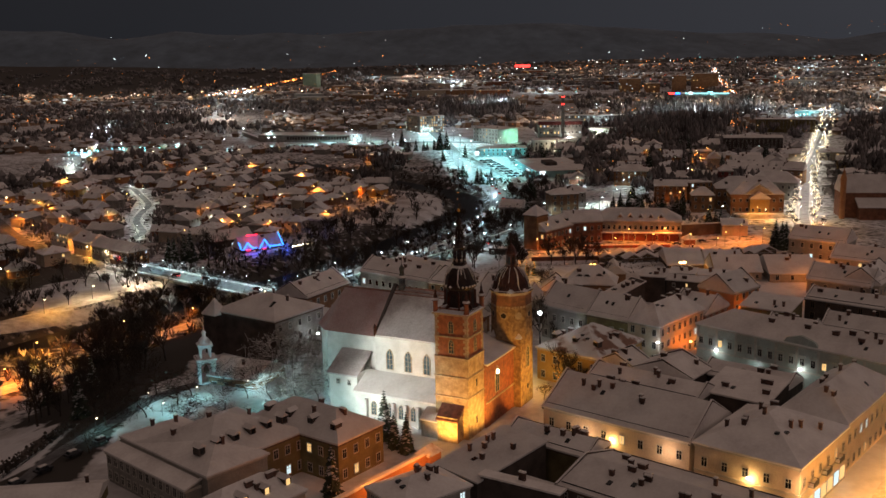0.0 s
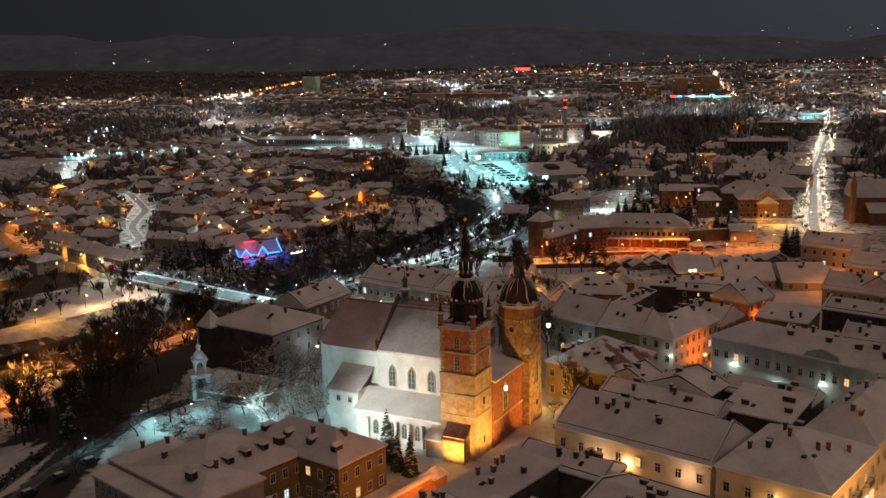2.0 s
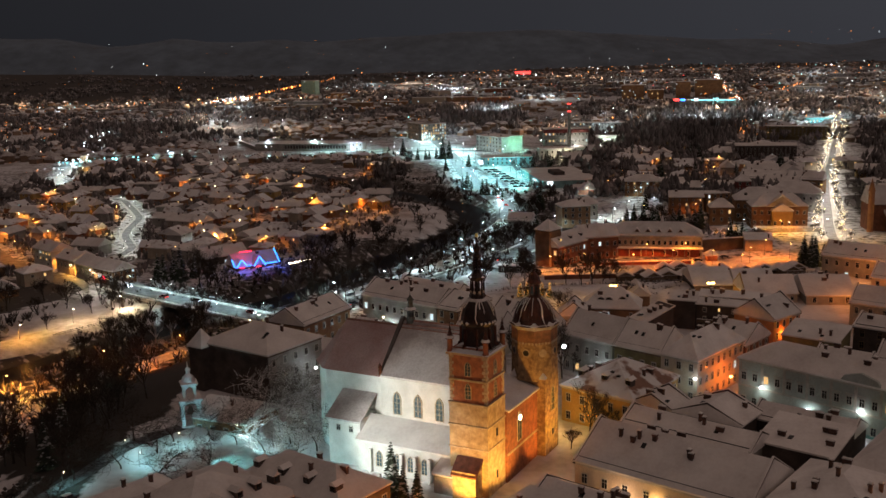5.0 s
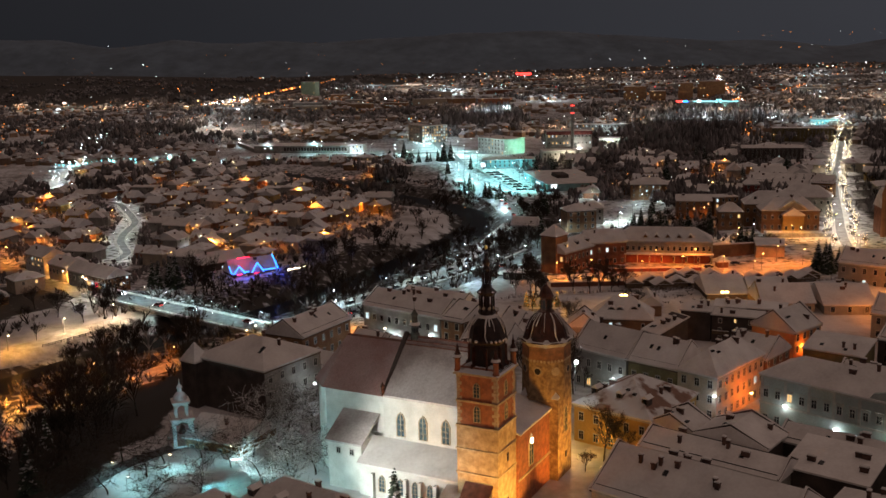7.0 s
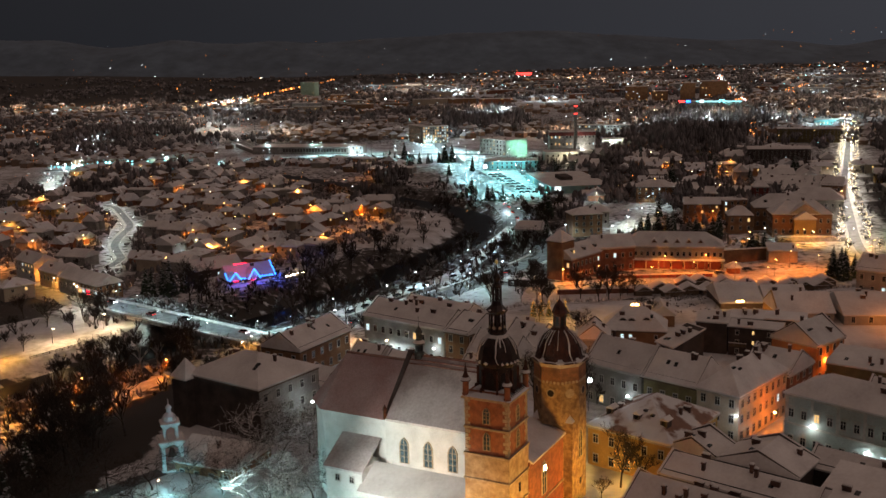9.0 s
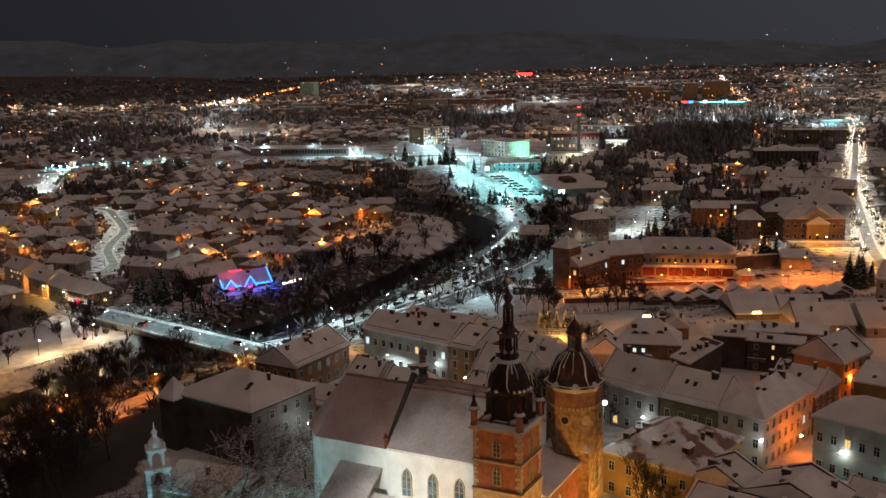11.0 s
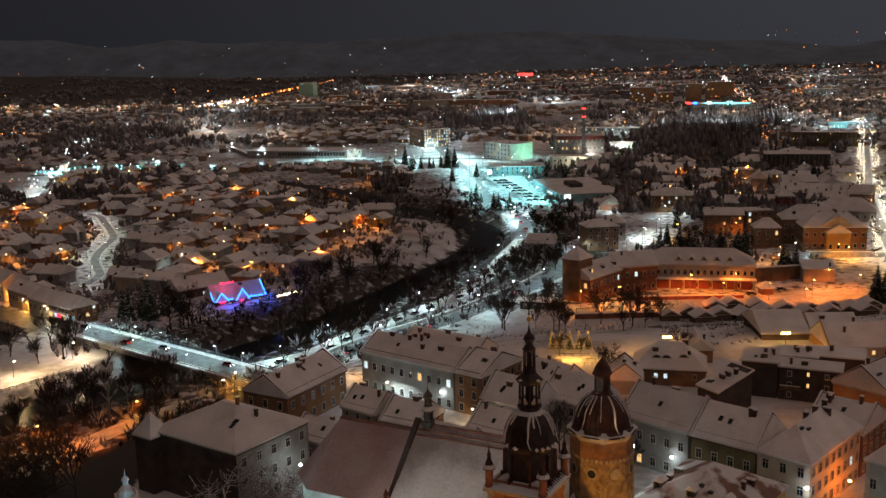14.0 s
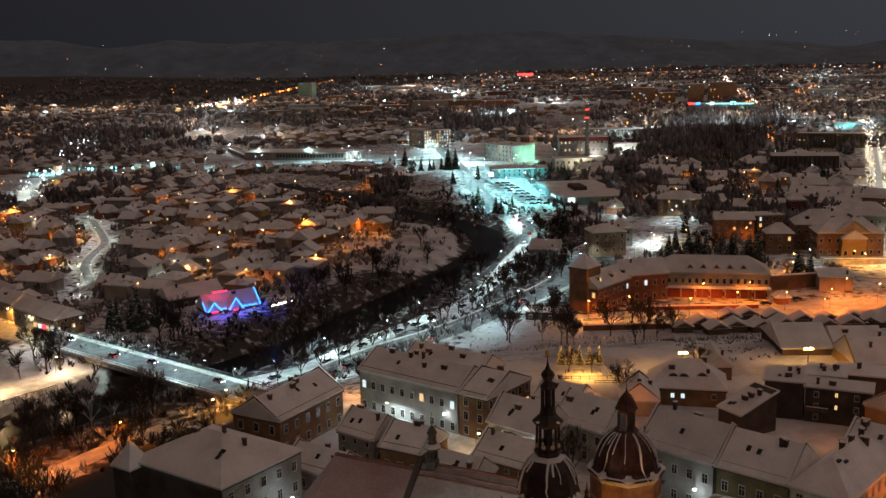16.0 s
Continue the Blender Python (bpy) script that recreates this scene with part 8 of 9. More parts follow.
for k in range(7):
    s = (k + 0.4) / 7
    x, y = -150 + 80 * s, 470 - 64 * s
    street_lamp(L_WHITE, x + 3.9, y + 4.9, 380, (0.62, 0.95, 1.0), 231, -7.0, 0.5)
    if k % 2:
        street_lamp(L_WHITE, x - 4.2, y - 5.3, 380, (0.62, 0.95, 1.0), 51, -7.0, 0.5)
for k, (x, y, a) in enumerate(along(EMBANKMENT[1:13], 28)):
    off = 4.4 if k % 2 else -4.4
    street_lamp(L_WHITE, x - off * math.sin(a), y + off * math.cos(a), 1100 if y < 700 else 3200, (0.66, 0.96, 1.0) if y < 740 else (0.5, 0.95, 1.0), math.degrees(a) + (-90 if off > 0 else 90), size=0.8)
for k, (x, y, a) in enumerate(along(RIVER_ROAD[1:10], 27)):
    street_lamp(L_WHITE, x + 6.2 * math.sin(a), y - 6.2 * math.cos(a), 1300, (0.66, 0.96, 1.0), math.degrees(a) + 90)
for x, y, w in ((-325, 1030, 6000), (-275, 1041, 6000), (-225, 1052, 7000), (-175, 1066, 7000), (-125, 1079, 8000), (-75, 1086, 8000), (-190, 1134, 4500), (-140, 1136, 4500), (-100, 1142, 4500), (-2, 1050, 9000), (14, 1090, 9000), (-24, 1080, 9000), (-50, 1072, 7000), (-90, 1085, 6000), (-130, 1075, 5000), (-180, 1060, 4000), (-10, 1130, 9000), (-18, 1190, 9000), (-30, 1260, 9000), (20, 1040, 8000), (-35, 1000, 5000), (8, 960, 5000), (60, 1010, 7000), (100, 1060, 7000)):
    street_lamp(L_WHITE, x, y, w * 0.62, (0.58, 0.96, 0.98), 90, size=1.3)
for x, y in ((40, 790), (40, 850), (44, 910), (58, 780), (58, 840), (56, 880), (30, 980), (56, 980)):
    street_lamp(L_WHITE, x, y, 3600, (0.30, 0.93, 1.0), 90, size=1.3)
for k, (x, y, a) in enumerate(along(S_LANE, 23)):
    s = 3.8 if k % 2 else -3.8
    street_lamp(L_WHITE, x - s * math.sin(a), y + s * math.cos(a), 380, (0.92, 1.0, 0.90), math.degrees(a) + (-90 if s > 0 else 90), size=0.55)
for k, (x, y, a) in enumerate(along([(-300, 840), (-335, 901), (-355, 1000), (-369, 1081), (-410, 1230), (-445, 1410), (-470, 1600)], 46)):
    street_lamp(L_WHITE, x + 6, y, 2300, (0.85, 1.0, 0.97), 180, size=0.9)
for x, y in ((-360, 1036), (-330, 1042), (-295, 1046), (-262, 1052), (-240, 1050)):
    street_lamp(L_WHITE, x, y - 8, 7000, CYAN, 90, size=0.8)
for x, y in ((-455, 2120), (-435, 2200), (-425, 2300), (-480, 2060)):
    street_lamp(L_ORANGE, x, y, 50000, (1.0, 0.75, 0.45), 90, size=2.0)
for x, y in ((-163, 488), (-176, 505), (-192, 522), (-210, 540), (-232, 560), (-256, 596), (-150, 478)):
    street_lamp(L_ORANGE, x, y + 6, 1500, ORANGE, 270)
for x, y, w, c in ((-136, 434, 1500, (1.0, 0.66, 0.38)), (-148, 414, 1500, (1.0, 0.62, 0.32)), (-160, 392, 1000, (1.0, 0.38, 0.06)), (-180, 370, 1000, (1.0, 0.36, 0.055)), (-202, 348, 900, (1.0, 0.34, 0.05))):
    street_lamp(L_WARM, x, y, w, c, 0)
street_lamp(L_ORANGE, -115.5, 348, 5200, (1.0, 0.19, 0.018), 0)
street_lamp(L_ORANGE, -96, 370, 1000, (1.0, 0.22, 0.02), 0, size=0.8)
street_lamp(L_WARM, -73, 380, 900, (1.0, 0.42, 0.08), 0)
street_lamp(L_ORANGE, -139, 329, 4600, (1.0, 0.36, 0.05), 0, size=0.8)
street_lamp(L_ORANGE, -139, 303, 2400, (1.0, 0.19, 0.018), 0, size=0.7)
AVENUE = [(196, 535), (236, 650), (285, 782), (338, 910), (395, 1050), (470, 1230), (540, 1420)]
for k, (x, y, a) in enumerate(along(AVENUE, 19)):
    s = 4.6 if k % 2 else -4.6
    street_lamp(L_WHITE if k % 3 else L_ORANGE, x - s * math.sin(a), y + s * math.cos(a), 950 if y < 850 else 600, (1.0, 0.90, 0.74), math.degrees(a) + (-90 if s > 0 else 90))
for x, y in ((188, 505), (196, 520), (202, 540), (182, 478), (176, 556)):
    street_lamp(L_ORANGE, x, y, 1500, AMBER, 90)
fairy, gold = Shape(), Shape()
for k, (x, y, a) in enumerate(along(AVENUE, 16)):
    for s in (-6.2, 6.2):
        s, y = s * tr.uniform(0.8, 1.3), y + tr.uniform(-5, 5)
        px, py = x - s * math.sin(a), y + s * math.cos(a)
        if y < 860:
            plant(FROSTED, px, py, tr.uniform(0.55, 0.75))
        for m in range(tr.randrange(14, 52) if y < 800 else tr.randrange(10, 32)):
            g, r, h = tr.uniform(0, 6.28), tr.uniform(0, 1.9), tr.uniform(0.6, 7.5)
            fairy.blob(px + r * math.cos(g), py + r * math.sin(g), land(px, py) + h, 0.055 + 0.00014 * y)
for k, (x, y) in enumerate(((25.8, 402.7), (28.4, 402.6), (31.2, 402.2), (34.0, 402.0), (36.9, 401.8))):
    ob = copy_thing(FIRS[2], pose(x, y, land(x, y), 0, 0, 50 * k))
    ob.scale = (0.62, 0.62, 0.6)
    for m in range(130):
        h = 5.3 * tr.random() ** 1.3
        r, g = 1.5 * (1.05 - h / 5.6) * tr.random() ** 0.4, tr.uniform(0, 6.28)
        gold.blob(x + r * math.cos(g), y + r * math.sin(g), land(x, y) + 0.3 + h, tr.uniform(0.06, 0.13))
lamp(31, 390, 3.4, 1500, AMBER)
for k in range(90):
    g, r = tr.uniform(0, 6.28), 2.6 * tr.random() ** 0.5
    gold.blob(31.6 + r * math.cos(g), 261 + r * math.sin(g), tr.uniform(4.2, 7.4), tr.uniform(0.06, 0.12))
street_lamp(L_WARM, 34.8, 258.6, 420, AMBER, 0, size=0.6)
solid("golden_lights", gold, GOLD, "golden string lights wound over a row of small firs", "string lights", kind="stuff")
solid("string_lights", fairy, FAIRY, "warm string lights wound through the avenue's trees", "string lights", kind="stuff")
for x, y in ((62, 489), (84, 484), (104, 492), (122, 490), (140, 492), (160, 496), (46, 484), (132, 478), (95, 508), (113.5, 508), (46, 500), (152, 508)):
    street_lamp(L_ORANGE, x, y, 1700 if x < 100 else 1250, (1.0, 0.215, 0.025), 270)
for x, y in [(MARKET_LANE[k][0] + 5, MARKET_LANE[k][1]) for k in range(3)]:
    street_lamp(L_WHITE, x, y, 750, (0.9, 1.0, 0.95), 0)
street_lamp(L_ORANGE, 84.5, 325.0, 800, ORANGE, 40, size=0.8)
flood_mast(59.0, 391.0, 1900)
flood_mast(95.0, 392.0, 2200)
street_lamp(L_WHITE, 27.5, 283, 1300, COLD, 270, 9.5)
# Glowing ball made larger than the lamp, to stand for its glare.
glare = thing("tower_floodlight", pose(27.5, 281.3, 17.0), "glaring cold white floodlight on a lamp post by the tower", "floodlight")
part("globe", Shape().turned([(0.02, -0.55), (0.38, -0.4), (0.55, 0), (0.38, 0.4), (0.02, 0.55)], 12), LUM_WHITE, glare)
part("hood", Shape().turned([(0.3, 0.5), (0.3, 0.62), (0.02, 0.66)], 12), IRON, glare)
for x, y in ((88, 178), (95, 188), (104, 200), (114, 214), (126, 230)):
    street_lamp(L_WARM, x, y, 4600, (1.0, 0.40, 0.07), 0)
for x, y in ((-55, 266), (-74, 250), (-88, 240), (-80, 258), (-68, 262)):
    street_lamp(L_WARM, x, y, 135, (0.4, 0.95, 1.0), 0, size=0.6)
for x, y in ((-66, 698), (-56, 712), (-86, 662)):
    street_lamp(L_ORANGE, x, y - 6, 1700, ORANGE, 200, size=0.8)
for x, y, w in ((188, 768, 1400), (173, 698, 1500), (140, 720, 1500), (102, 642, 2200), (122, 896, 1500)):
    street_lamp(L_WHITE, x, y - 5, w, (0.8, 1.0, 0.95), 90, size=0.8)
for x, y in ((219, 978), (146, 800), (120, 770), (168, 742)):
    street_lamp(L_ORANGE, x, y, 1800, ORANGE, 90, size=0.8)
# suburb lanes
for x, y in ((-144.6, 553), (-140.6, 546), (-147, 629), (-128, 584), (-202, 833), (-173, 812), (-218, 697)):
    street_lamp(L_ORANGE, x, y, 1300, ORANGE, 250, size=0.8)
lamp_rng = random.Random(14)
for px, py in lamp_rng.sample([q for q in placed if q[0] < 0 and q[1] < 1000], 32) + lamp_rng.sample([q for q in placed if q[0] > 80], 14):
    street_lamp(L_WARM, px + lamp_rng.uniform(-6, 6), py - 9.5, 400 + 0.5 * py, lamp_rng.choice((ORANGE, ORANGE, ORANGE, AMBER, (0.9, 1.0, 0.95))), 0)
lamp(177, 563, -1.5, 1100, (1.0, 0.33, 0.05))
lamp(190, 563, -1.5, 700, (1.0, 0.33, 0.05))
lamp(38, 1048, -2, 2600, (0.75, 1.0, 0.95))
lamp(78, 1052, -3, 3600, (0.35, 1.0, 0.62))
lamp(48, 930, -4, 2600, (0.35, 0.95, 1.0))
lamp(66, 932, -4, 2200, (0.35, 0.95, 1.0))
lamp(112, 968, -5, 2600, (1.0, 0.86, 0.6))
lamp(126, 992, 0, 2400, (1.0, 0.95, 0.85))
lamp(168, 1080, -3, 5200, (0.95, 1.0, 0.85))
lamp(190, 1215, -2, 3000, COLD)
lamp(-6, 1186, -2, 900, COLD)
lamp(-94, 1098, -4, 3000, COLD)
lamp(-236, 1216, -1, 5000, COLD)
lamp(470, 1292, 0, 5000, CYAN)
lamp(440, 1655, 4, 9000, CYAN)
# Unseen fill lamps, strewn at random to lift the far town's glow.
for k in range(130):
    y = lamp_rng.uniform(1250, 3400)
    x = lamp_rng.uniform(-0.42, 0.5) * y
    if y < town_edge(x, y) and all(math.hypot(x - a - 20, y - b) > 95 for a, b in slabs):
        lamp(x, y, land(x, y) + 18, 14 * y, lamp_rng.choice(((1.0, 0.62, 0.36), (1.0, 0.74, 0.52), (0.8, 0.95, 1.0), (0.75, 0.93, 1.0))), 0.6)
for x, y, w, c in ((-158, 484, 1200, WARM), (-168, 492, 1400, WARM), (-182, 506, 1200, AMBER), (-42, 376, 900, WARM), (-24, 356, 700, COLD), (-2, 334, 700, WARM), (-72, 392, 900, AMBER), (181, 560, 700, ORANGE), (146, 552, 1200, ORANGE)):
    street_lamp(L_WARM, x, y, w, c, 0)
for x, y in ((-95, 560), (-120, 585), (-70, 590), (-62, 640), (-48, 680), (-90, 700), (-130, 660), (-60, 740), (-150, 720), (-110, 780), (-80, 830), (-160, 850), (-250, 640), (-270, 700), (-290, 780), (-180, 920), (-120, 900), (-60, 900), (-240, 880), (-300, 960)):
    street_lamp(L_ORANGE, x, y, 1000, ORANGE, tr.uniform(0, 360))
for k, (x, y) in enumerate(((118, 636), (178, 640), (150, 632), (128, 700), (186, 742), (152, 790), (212, 820), (122, 850), (236, 900), (180, 890), (148, 560), (158, 566), (200, 610), (176, 700), (230, 690))):
    street_lamp(L_WHITE if k % 4 == 3 else L_ORANGE, x, y, 900, COLD if k % 4 == 3 else ORANGE, 36 * k)
for k in (L_WHITE, L_ORANGE, L_WARM):
    for o in (*k.children_recursive, k):
        bpy.data.objects.remove(o)

def wall_lamp(x, y, z, watts, colour, lum):
    top = thing("wall_lamp", pose(x, y, z), "bright lamp fixed on a house wall", "wall lamp", "wall lamps")
    part("bracket", Shape().box(-0.06, -0.06, -0.1, 0.06, 0.8, 0.06), IRON, top)
    part("luminaire", Shape().turned([(0.25, -0.35), (0.38, -0.15), (0.3, 0.05)], 8), lum, top)
    lamp(x - 0.1, y - 0.7, z - 0.6, watts, colour, 0.3)


# floodlights on the church, and wall lamps of the old town
spot((-1, 221, 0.5), (2, 236, 13), 19000, (1.0, 0.48, 0.09), 84)
spot((15, 224, 0.5), (8, 236, 12), 29000, (1.0, 0.48, 0.09), 80)
spot((26, 240, 0.6), (16, 252, 8.5), 13000, (1.0, 0.40, 0.06), 64)
spot((33, 249, 0.6), (23, 256, 8.5), 16000, (1.0, 0.45, 0.08), 66)
wall_lamp(11.6, 244.4, 12.6, 300, WARM, LUM_WARM)
spot((-30, 226, 13), (-9, 245, 9), 26000, (0.98, 1.0, 0.90), 84)
spot((-50, 244, 9), (-30, 254, 6), 11000, (0.70, 1.0, 0.98), 110)
spot((-60, 250, 4), (-47, 249, 0), 7000, CYAN, 105)
spot((-62, 262, 0.6), (-68, 277, 8), 5200, (0.35, 0.85, 1.0), 70)
spot((-34, 236, 0.8), (-16, 247, 3), 3600, (0.62, 1.0, 0.98), 120)
spot((-50, 258, 0.8), (-36, 262, 4), 2000, (0.5, 1.0, 1.0), 120)
lamp(-4, 207, 6.5, 1300, ORANGE)
lamp(-14, 197, 6.5, 900, ORANGE)
wall_lamp(36.6, 212.2, 6.8, 330, (1.0, 0.55, 0.17), LUM_WARM)
wall_lamp(60.4, 190.0, 6.9, 420, (1.0, 0.55, 0.17), LUM_WARM)
lamp(45.7, 201.0, 7, 300, (1.0, 0.58, 0.33))
lamp(29.9, 214.2, 6, 300, (1.0, 0.6, 0.34))
lamp(69.0, 181.3, 7, 700, (1.0, 0.5, 0.2))
lamp(82.0, 184.0, 7, 2600, AMBER)
lamp(74.5, 288.5, 6, 520, (1.0, 0.17, 0.02))
lamp(70.5, 296.5, 6, 460, (1.0, 0.17, 0.02))
wall_lamp(61.6, 281.6, 7.5, 90, COLD, LUM_WHITE)
# Palace front: some of these lamps are added to wash it cool.
wall_lamp(77.2, 276.6, 6.4, 70, (0.9, 1.0, 0.9), LUM_WHITE)
wall_lamp(94.6, 258.0, 6.4, 70, (0.9, 1.0, 0.9), LUM_WHITE)
wall_lamp(112.0, 239.2, 6.4, 70, (0.9, 1.0, 0.9), LUM_WHITE)
wall_lamp(104.0, 248.2, 3.6, 85, (0.8, 1.0, 0.95), LUM_WHITE)
wall_lamp(86.0, 267.4, 3.6, 75, (0.8, 1.0, 0.95), LUM_WHITE)
wall_lamp(-9.0, 350.2, 5.0, 90, COLD, LUM_WHITE)
wall_lamp(9.4, 328.4, 5.0, 80, COLD, LUM_WHITE)
wall_lamp(-39.0, 300.0, 7.0, 160, COLD, LUM_WHITE)
wall_lamp(40.5, 304.0, 5.0, 60, COLD, LUM_WHITE)
wall_lamp(73.2, 289.4, 5.2, 500, (1.0, 0.2, 0.02), LUM_ORANGE)
lamp(99, 326, 6, 900, ORANGE)
# Mostly unseen orange lamps, added in the lanes to warm the old town.
for x, y, w in ((112, 346, 800), (142, 372, 1300), (30, 346, 800), (128, 306, 1000), (-36, 378, 900), (160, 410, 900)):
    lamp(x, y, 5.5, w, ORANGE)
lamp(36, 268, 6, 800, (1.0, 0.5, 0.1))
lamp(24, 262, 5.5, 800, (1.0, 0.5, 0.1))
# Added unseen lamps: blue and red wash round the inn's light strips.
lamp(-92, 503, -6, 900, (0.02, 0.10, 1.0), 0.8)
lamp(-80, 510, -5, 1200, (0.02, 0.10, 1.0), 0.8)
lamp(-100, 512, -1.0, 260, (1.0, 0.0, 0.04), 0.8)
for k in BARE + FROSTED + PARK + PARK_SNOWY + FIRS:
    for o in (*k.children_recursive, k):
        bpy.data.objects.remove(o)


# ---- cars ----
heap_rng = random.Random(3)


def car_kind(paint, label, snowy):
    top = thing("car", pose(0, -400, -300), label, "car", "cars of the town")
    body = Shape().box(-2.1, -0.85, 0.35, 2.1, 0.85, 0.85, 0.06)
    part("body", body, paint, top)
    part("cabin", Shape().box(-1.5, -0.78, 0.85, 1.0, 0.78, 1.45, 0.28), GLASS, top)
    part("roof", Shape().box(-1.25, -0.55, 1.44, 0.75, 0.55, 1.62 if snowy else 1.5, 0.05), SNOW if snowy else paint, top)
    for x in (-1.3, 1.3):
        for s in (-1, 1):
            part("wheel", Shape().turned([(0.33, -0.11), (0.33, 0.11)], 10), IRON, top, at=pose(x, s * 0.8, 0.33, 90, 0, 0))
    for s in (-0.6, 0.6):
        part("tail_light", Shape().box(-2.16, s - 0.2, 0.55, -2.05, s + 0.2, 0.75), GLASS if snowy else DOT_RED, top)
        part("headlight", Shape().box(2.05, s - 0.2, 0.5, 2.14, s + 0.2, 0.72), GLASS if snowy else LUM_WHITE, top)
    return top


PAINT_D, PAINT_R = material("dark_car_paint", (0.03, 0.035, 0.045), 0.3, (0.02, 0.02, 0.025), 1, 8, 0.0), material("red_car_paint", (0.22, 0.03, 0.03), 0.3, (0.15, 0.02, 0.02), 1, 8, 0.0)
parked, moving, red_car = car_kind(PAINT_D, "parked dark car with snow on its roof", True), car_kind(PAINT_D, "dark car driving with its lights on", False), car_kind(PAINT_R, "red car driving with its lights on", False)
for k, (s, o, t) in enumerate(((0.08, 1.8, 0), (0.38, -1.6, 180), (0.55, 1.8, 0), (0.88, 1.7, 0))):
    copy_thing((moving, red_car)[k % 2], pose(-150 + 80 * s + o * 0.62, 470 - 64 * s + o * 0.78, -7.05, 0, 0, -38.7 + t))
for x, y, a in ((30, 765, 97), (-14, 463, 52), (22, 513, 60), (-42, 431, 55), (-46, 424, 55)):
    copy_thing(red_car if y > 600 else moving, pose(x + 2, y, land(x, y) + 0.45, 0, 0, a))
for k in range(24):
    row, u = k % 3, (k // 3) / 7
    y = 788 + 108 * u + heap_rng.uniform(-2, 2)
    x = 51 - 0.15 * (y - 779) + (3.5, 8.0, 12.2)[row] * (1 - 0.1 * u) + heap_rng.uniform(-0.5, 0.5)
    copy_thing(parked, pose(x, y, land(50, 800) + 0.45, 0, 0, -14 + heap_rng.uniform(-3, 3)))
for x, y in ((41, 734), (43, 720), (44, 698), (45, 674)):
    copy_thing(red_car, pose(x - 4, y, land(x, y) + 0.4, 0, 0, 97))
for x, y, a in ((-92, 216, 52), (-88, 224, 52), (-96, 210, 52), (-84, 232, 52), (70, 489, 0), (106, 499, 5), (112, 498, 8), (118, 500, 3), (132, 506, 10), (150, 468, 30), (186, 470, 80), (183, 462, 82)):
    copy_thing(parked, pose(x, y, land(x, y) + 0.35, 0, 0, a))
for k, (x, y, a) in enumerate(along(EMBANKMENT[1:8], 10.5)):
    if k % 4 != 1:
        copy_thing(parked, pose(x + 2.6 * math.sin(a), y - 2.6 * math.cos(a), land(x, y) + 0.35, 0, 0, math.degrees(a)))
for k in (parked, moving, red_car):
    for o in (*k.children_recursive, k):
        bpy.data.objects.remove(o)


solid("far_trees", far_trees, BARK, "bare winter trees on the banks and in far gardens", "trees", kind="stuff")
# ---- river wall along the embankment ----
wall_line, wall_snow = Shape(), Shape()
for s, half, lo, hi in ((wall_line, 0.3, -2.5, 1.1), (wall_snow, 0.42, 1.1, 1.38)):
    run = along(RIVER_ROAD[:8], 6)
    for x, y, a in run:
        for off, z in ((6.4 - half, lo), (6.4 + half, lo), (6.4 + half, hi), (6.4 - half, hi)):
            px, py = x - off * math.sin(a), y + off * math.cos(a)
            s.v.append((px, py, land(x - 6.4 * math.sin(a), y + 6.4 * math.cos(a)) + z))
    for j in range(len(run) - 1):
        s.f += [(4 * j + k, 4 * j + (k + 1) % 4, 4 * j + 4 + (k + 1) % 4, 4 * j + 4 + k) for k in range(4)]
river_wall = thing("river_wall", pose(0, 0, 0), "long concrete wall capped with snow beside the road", "wall")
part("masonry", wall_line, CONCRETE, river_wall)
part("snow_cap", wall_snow, SNOW, river_wall)


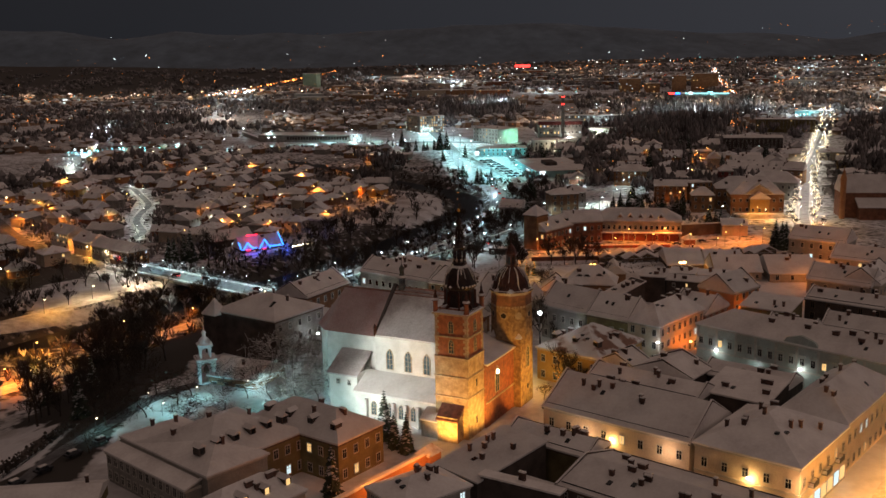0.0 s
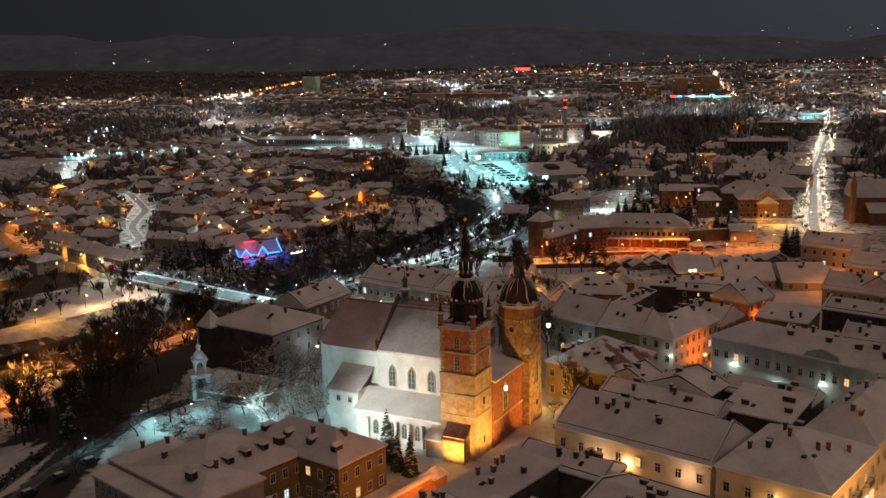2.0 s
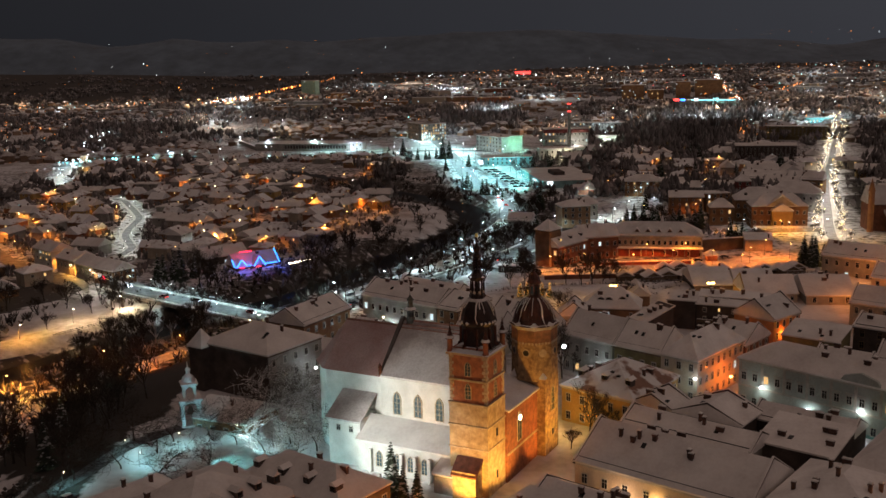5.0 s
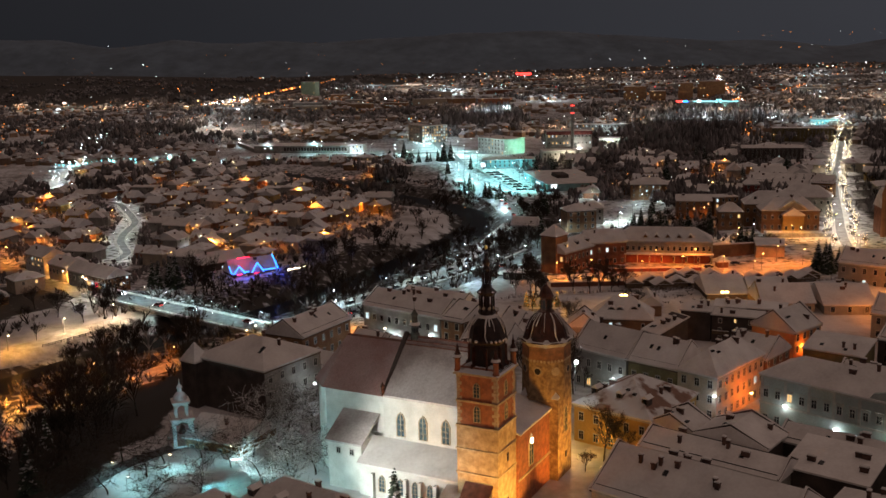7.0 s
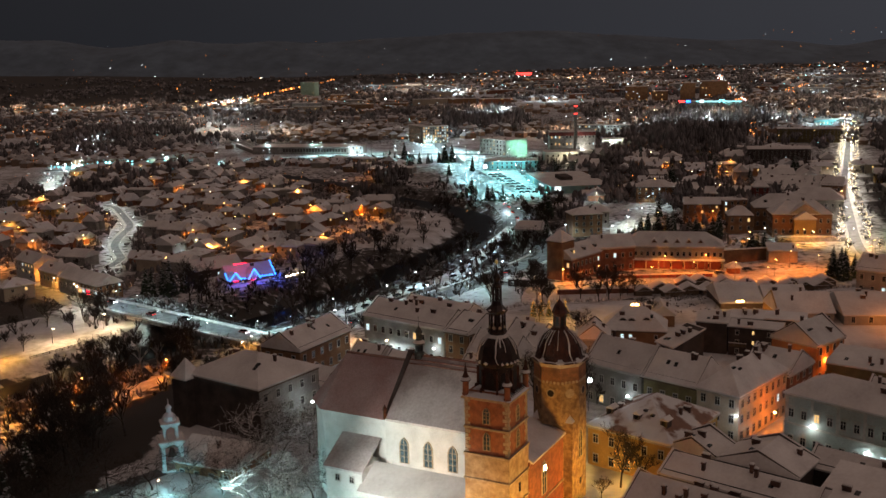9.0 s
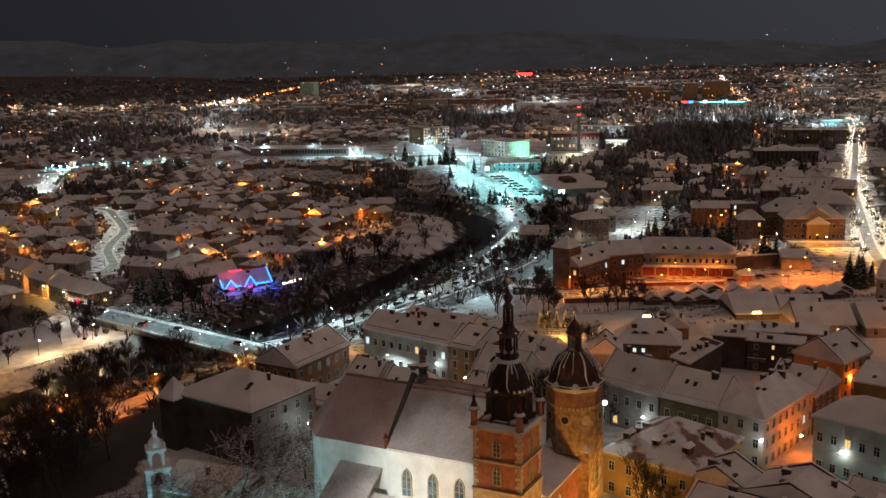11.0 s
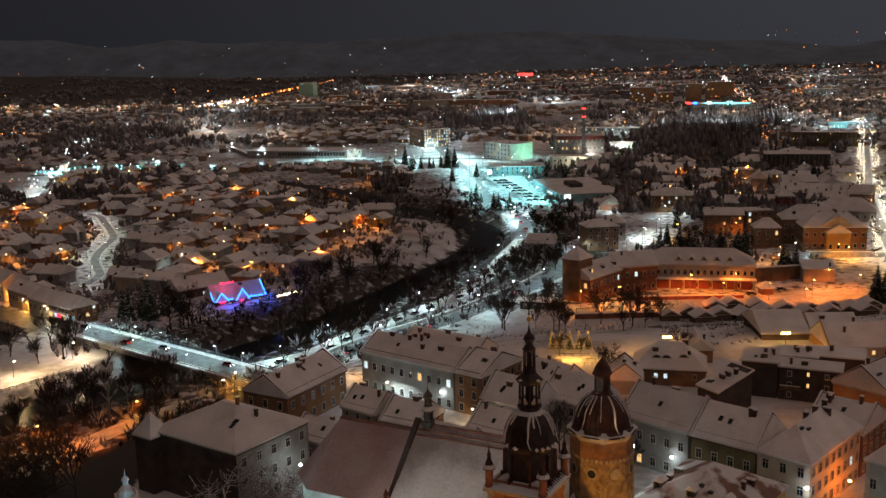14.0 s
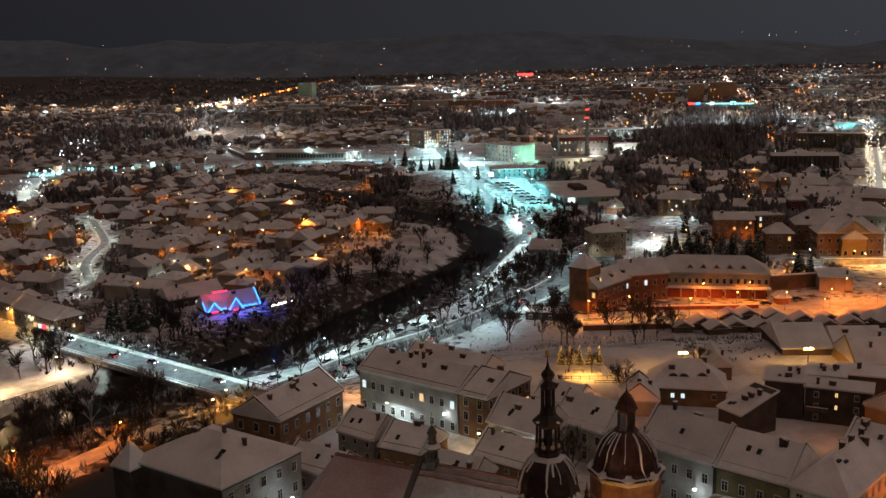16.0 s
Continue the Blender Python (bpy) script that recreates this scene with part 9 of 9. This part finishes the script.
# ---- small things: fences, snow heaps, benches ----
def fence(x, y, angle, length, label="low dark fence with a snow-dusted rail"):
    top = thing("fence", pose(x, y, land(x, y), 0, 0, angle), label, "fence", "fences")
    part("rail", Shape().box(0, -0.04, 0.95, length, 0.04, 1.08), IRON, top)
    part("lower_rail", Shape().box(0, -0.03, 0.4, length, 0.03, 0.48), IRON, top)
    me = Shape().box(-0.06, -0.06, -0.4, 0.06, 0.06, 1.2).mesh("post", IRON)
    for k in range(int(length / 2.5) + 1):
        part("post", me, IRON, top, at=pose(k * 2.5, 0, 0))


for x, y, a, n in ((24.5, 388.5, -4, 14), (26, 394, -4, 10), (33, 384, -4, 7), (44, 482, 6, 25), (70, 478, 2, 20), (-122, 279, 55, 22), (-150, 398, 52, 30), (-141, 392, 52, 28), (-103, 216, 78, 25), (86, 459, 0, 16), (120, 446, 4, 24)):
    fence(x, y, a, n)


def snow_heap(x, y, size):
    s = Shape()
    rings, n = 4, 9
    for j in range(rings):
        r = size * math.cos(0.5 * math.pi * j / rings)
        z = 0.55 * size * math.sin(0.5 * math.pi * j / rings)
        for k in range(n):
            q = r * heap_rng.uniform(0.8, 1.15)
            s.v.append((q * math.cos(2 * math.pi * k / n) * 1.4, q * math.sin(2 * math.pi * k / n), z * heap_rng.uniform(0.85, 1.1) - 0.15))
    s.v.append((0, 0, 0.55 * size))
    for j in range(rings - 1):
        s.f += [(j * n + k, j * n + (k + 1) % n, (j + 1) * n + (k + 1) % n, (j + 1) * n + k) for k in range(n)]
    s.f += [((rings - 1) * n + k, (rings - 1) * n + (k + 1) % n, rings * n) for k in range(n)]
    ob = new("snow_mound", s.mesh("snow_mound", TRODDEN, True))
    ob.matrix_basis = pose(x, y, land(x, y), 0, 0, heap_rng.uniform(0, 180))
    tagged(ob, "mound of ploughed snow beside the road", "snow mound", "ploughed snow along the roads")


for k, (x, y, a) in enumerate(along(RIVER_ROAD[1:8], 15)):
    snow_heap(x + 8.2 * math.sin(a), y - 8.2 * math.cos(a), heap_rng.uniform(0.8, 1.7))
for x, y in ((40, 476), (58, 480), (76, 477), (92, 480), (110, 480), (126, 484), (145, 486), (26, 390), (30, 398), (36, 392), (46, 860), (52, 800), (38, 905), (-18, 362), (6, 336), (28, 312), (54, 288), (100, 196), (112, 212), (86, 180)):
    snow_heap(x, y, heap_rng.uniform(0.7, 1.6))
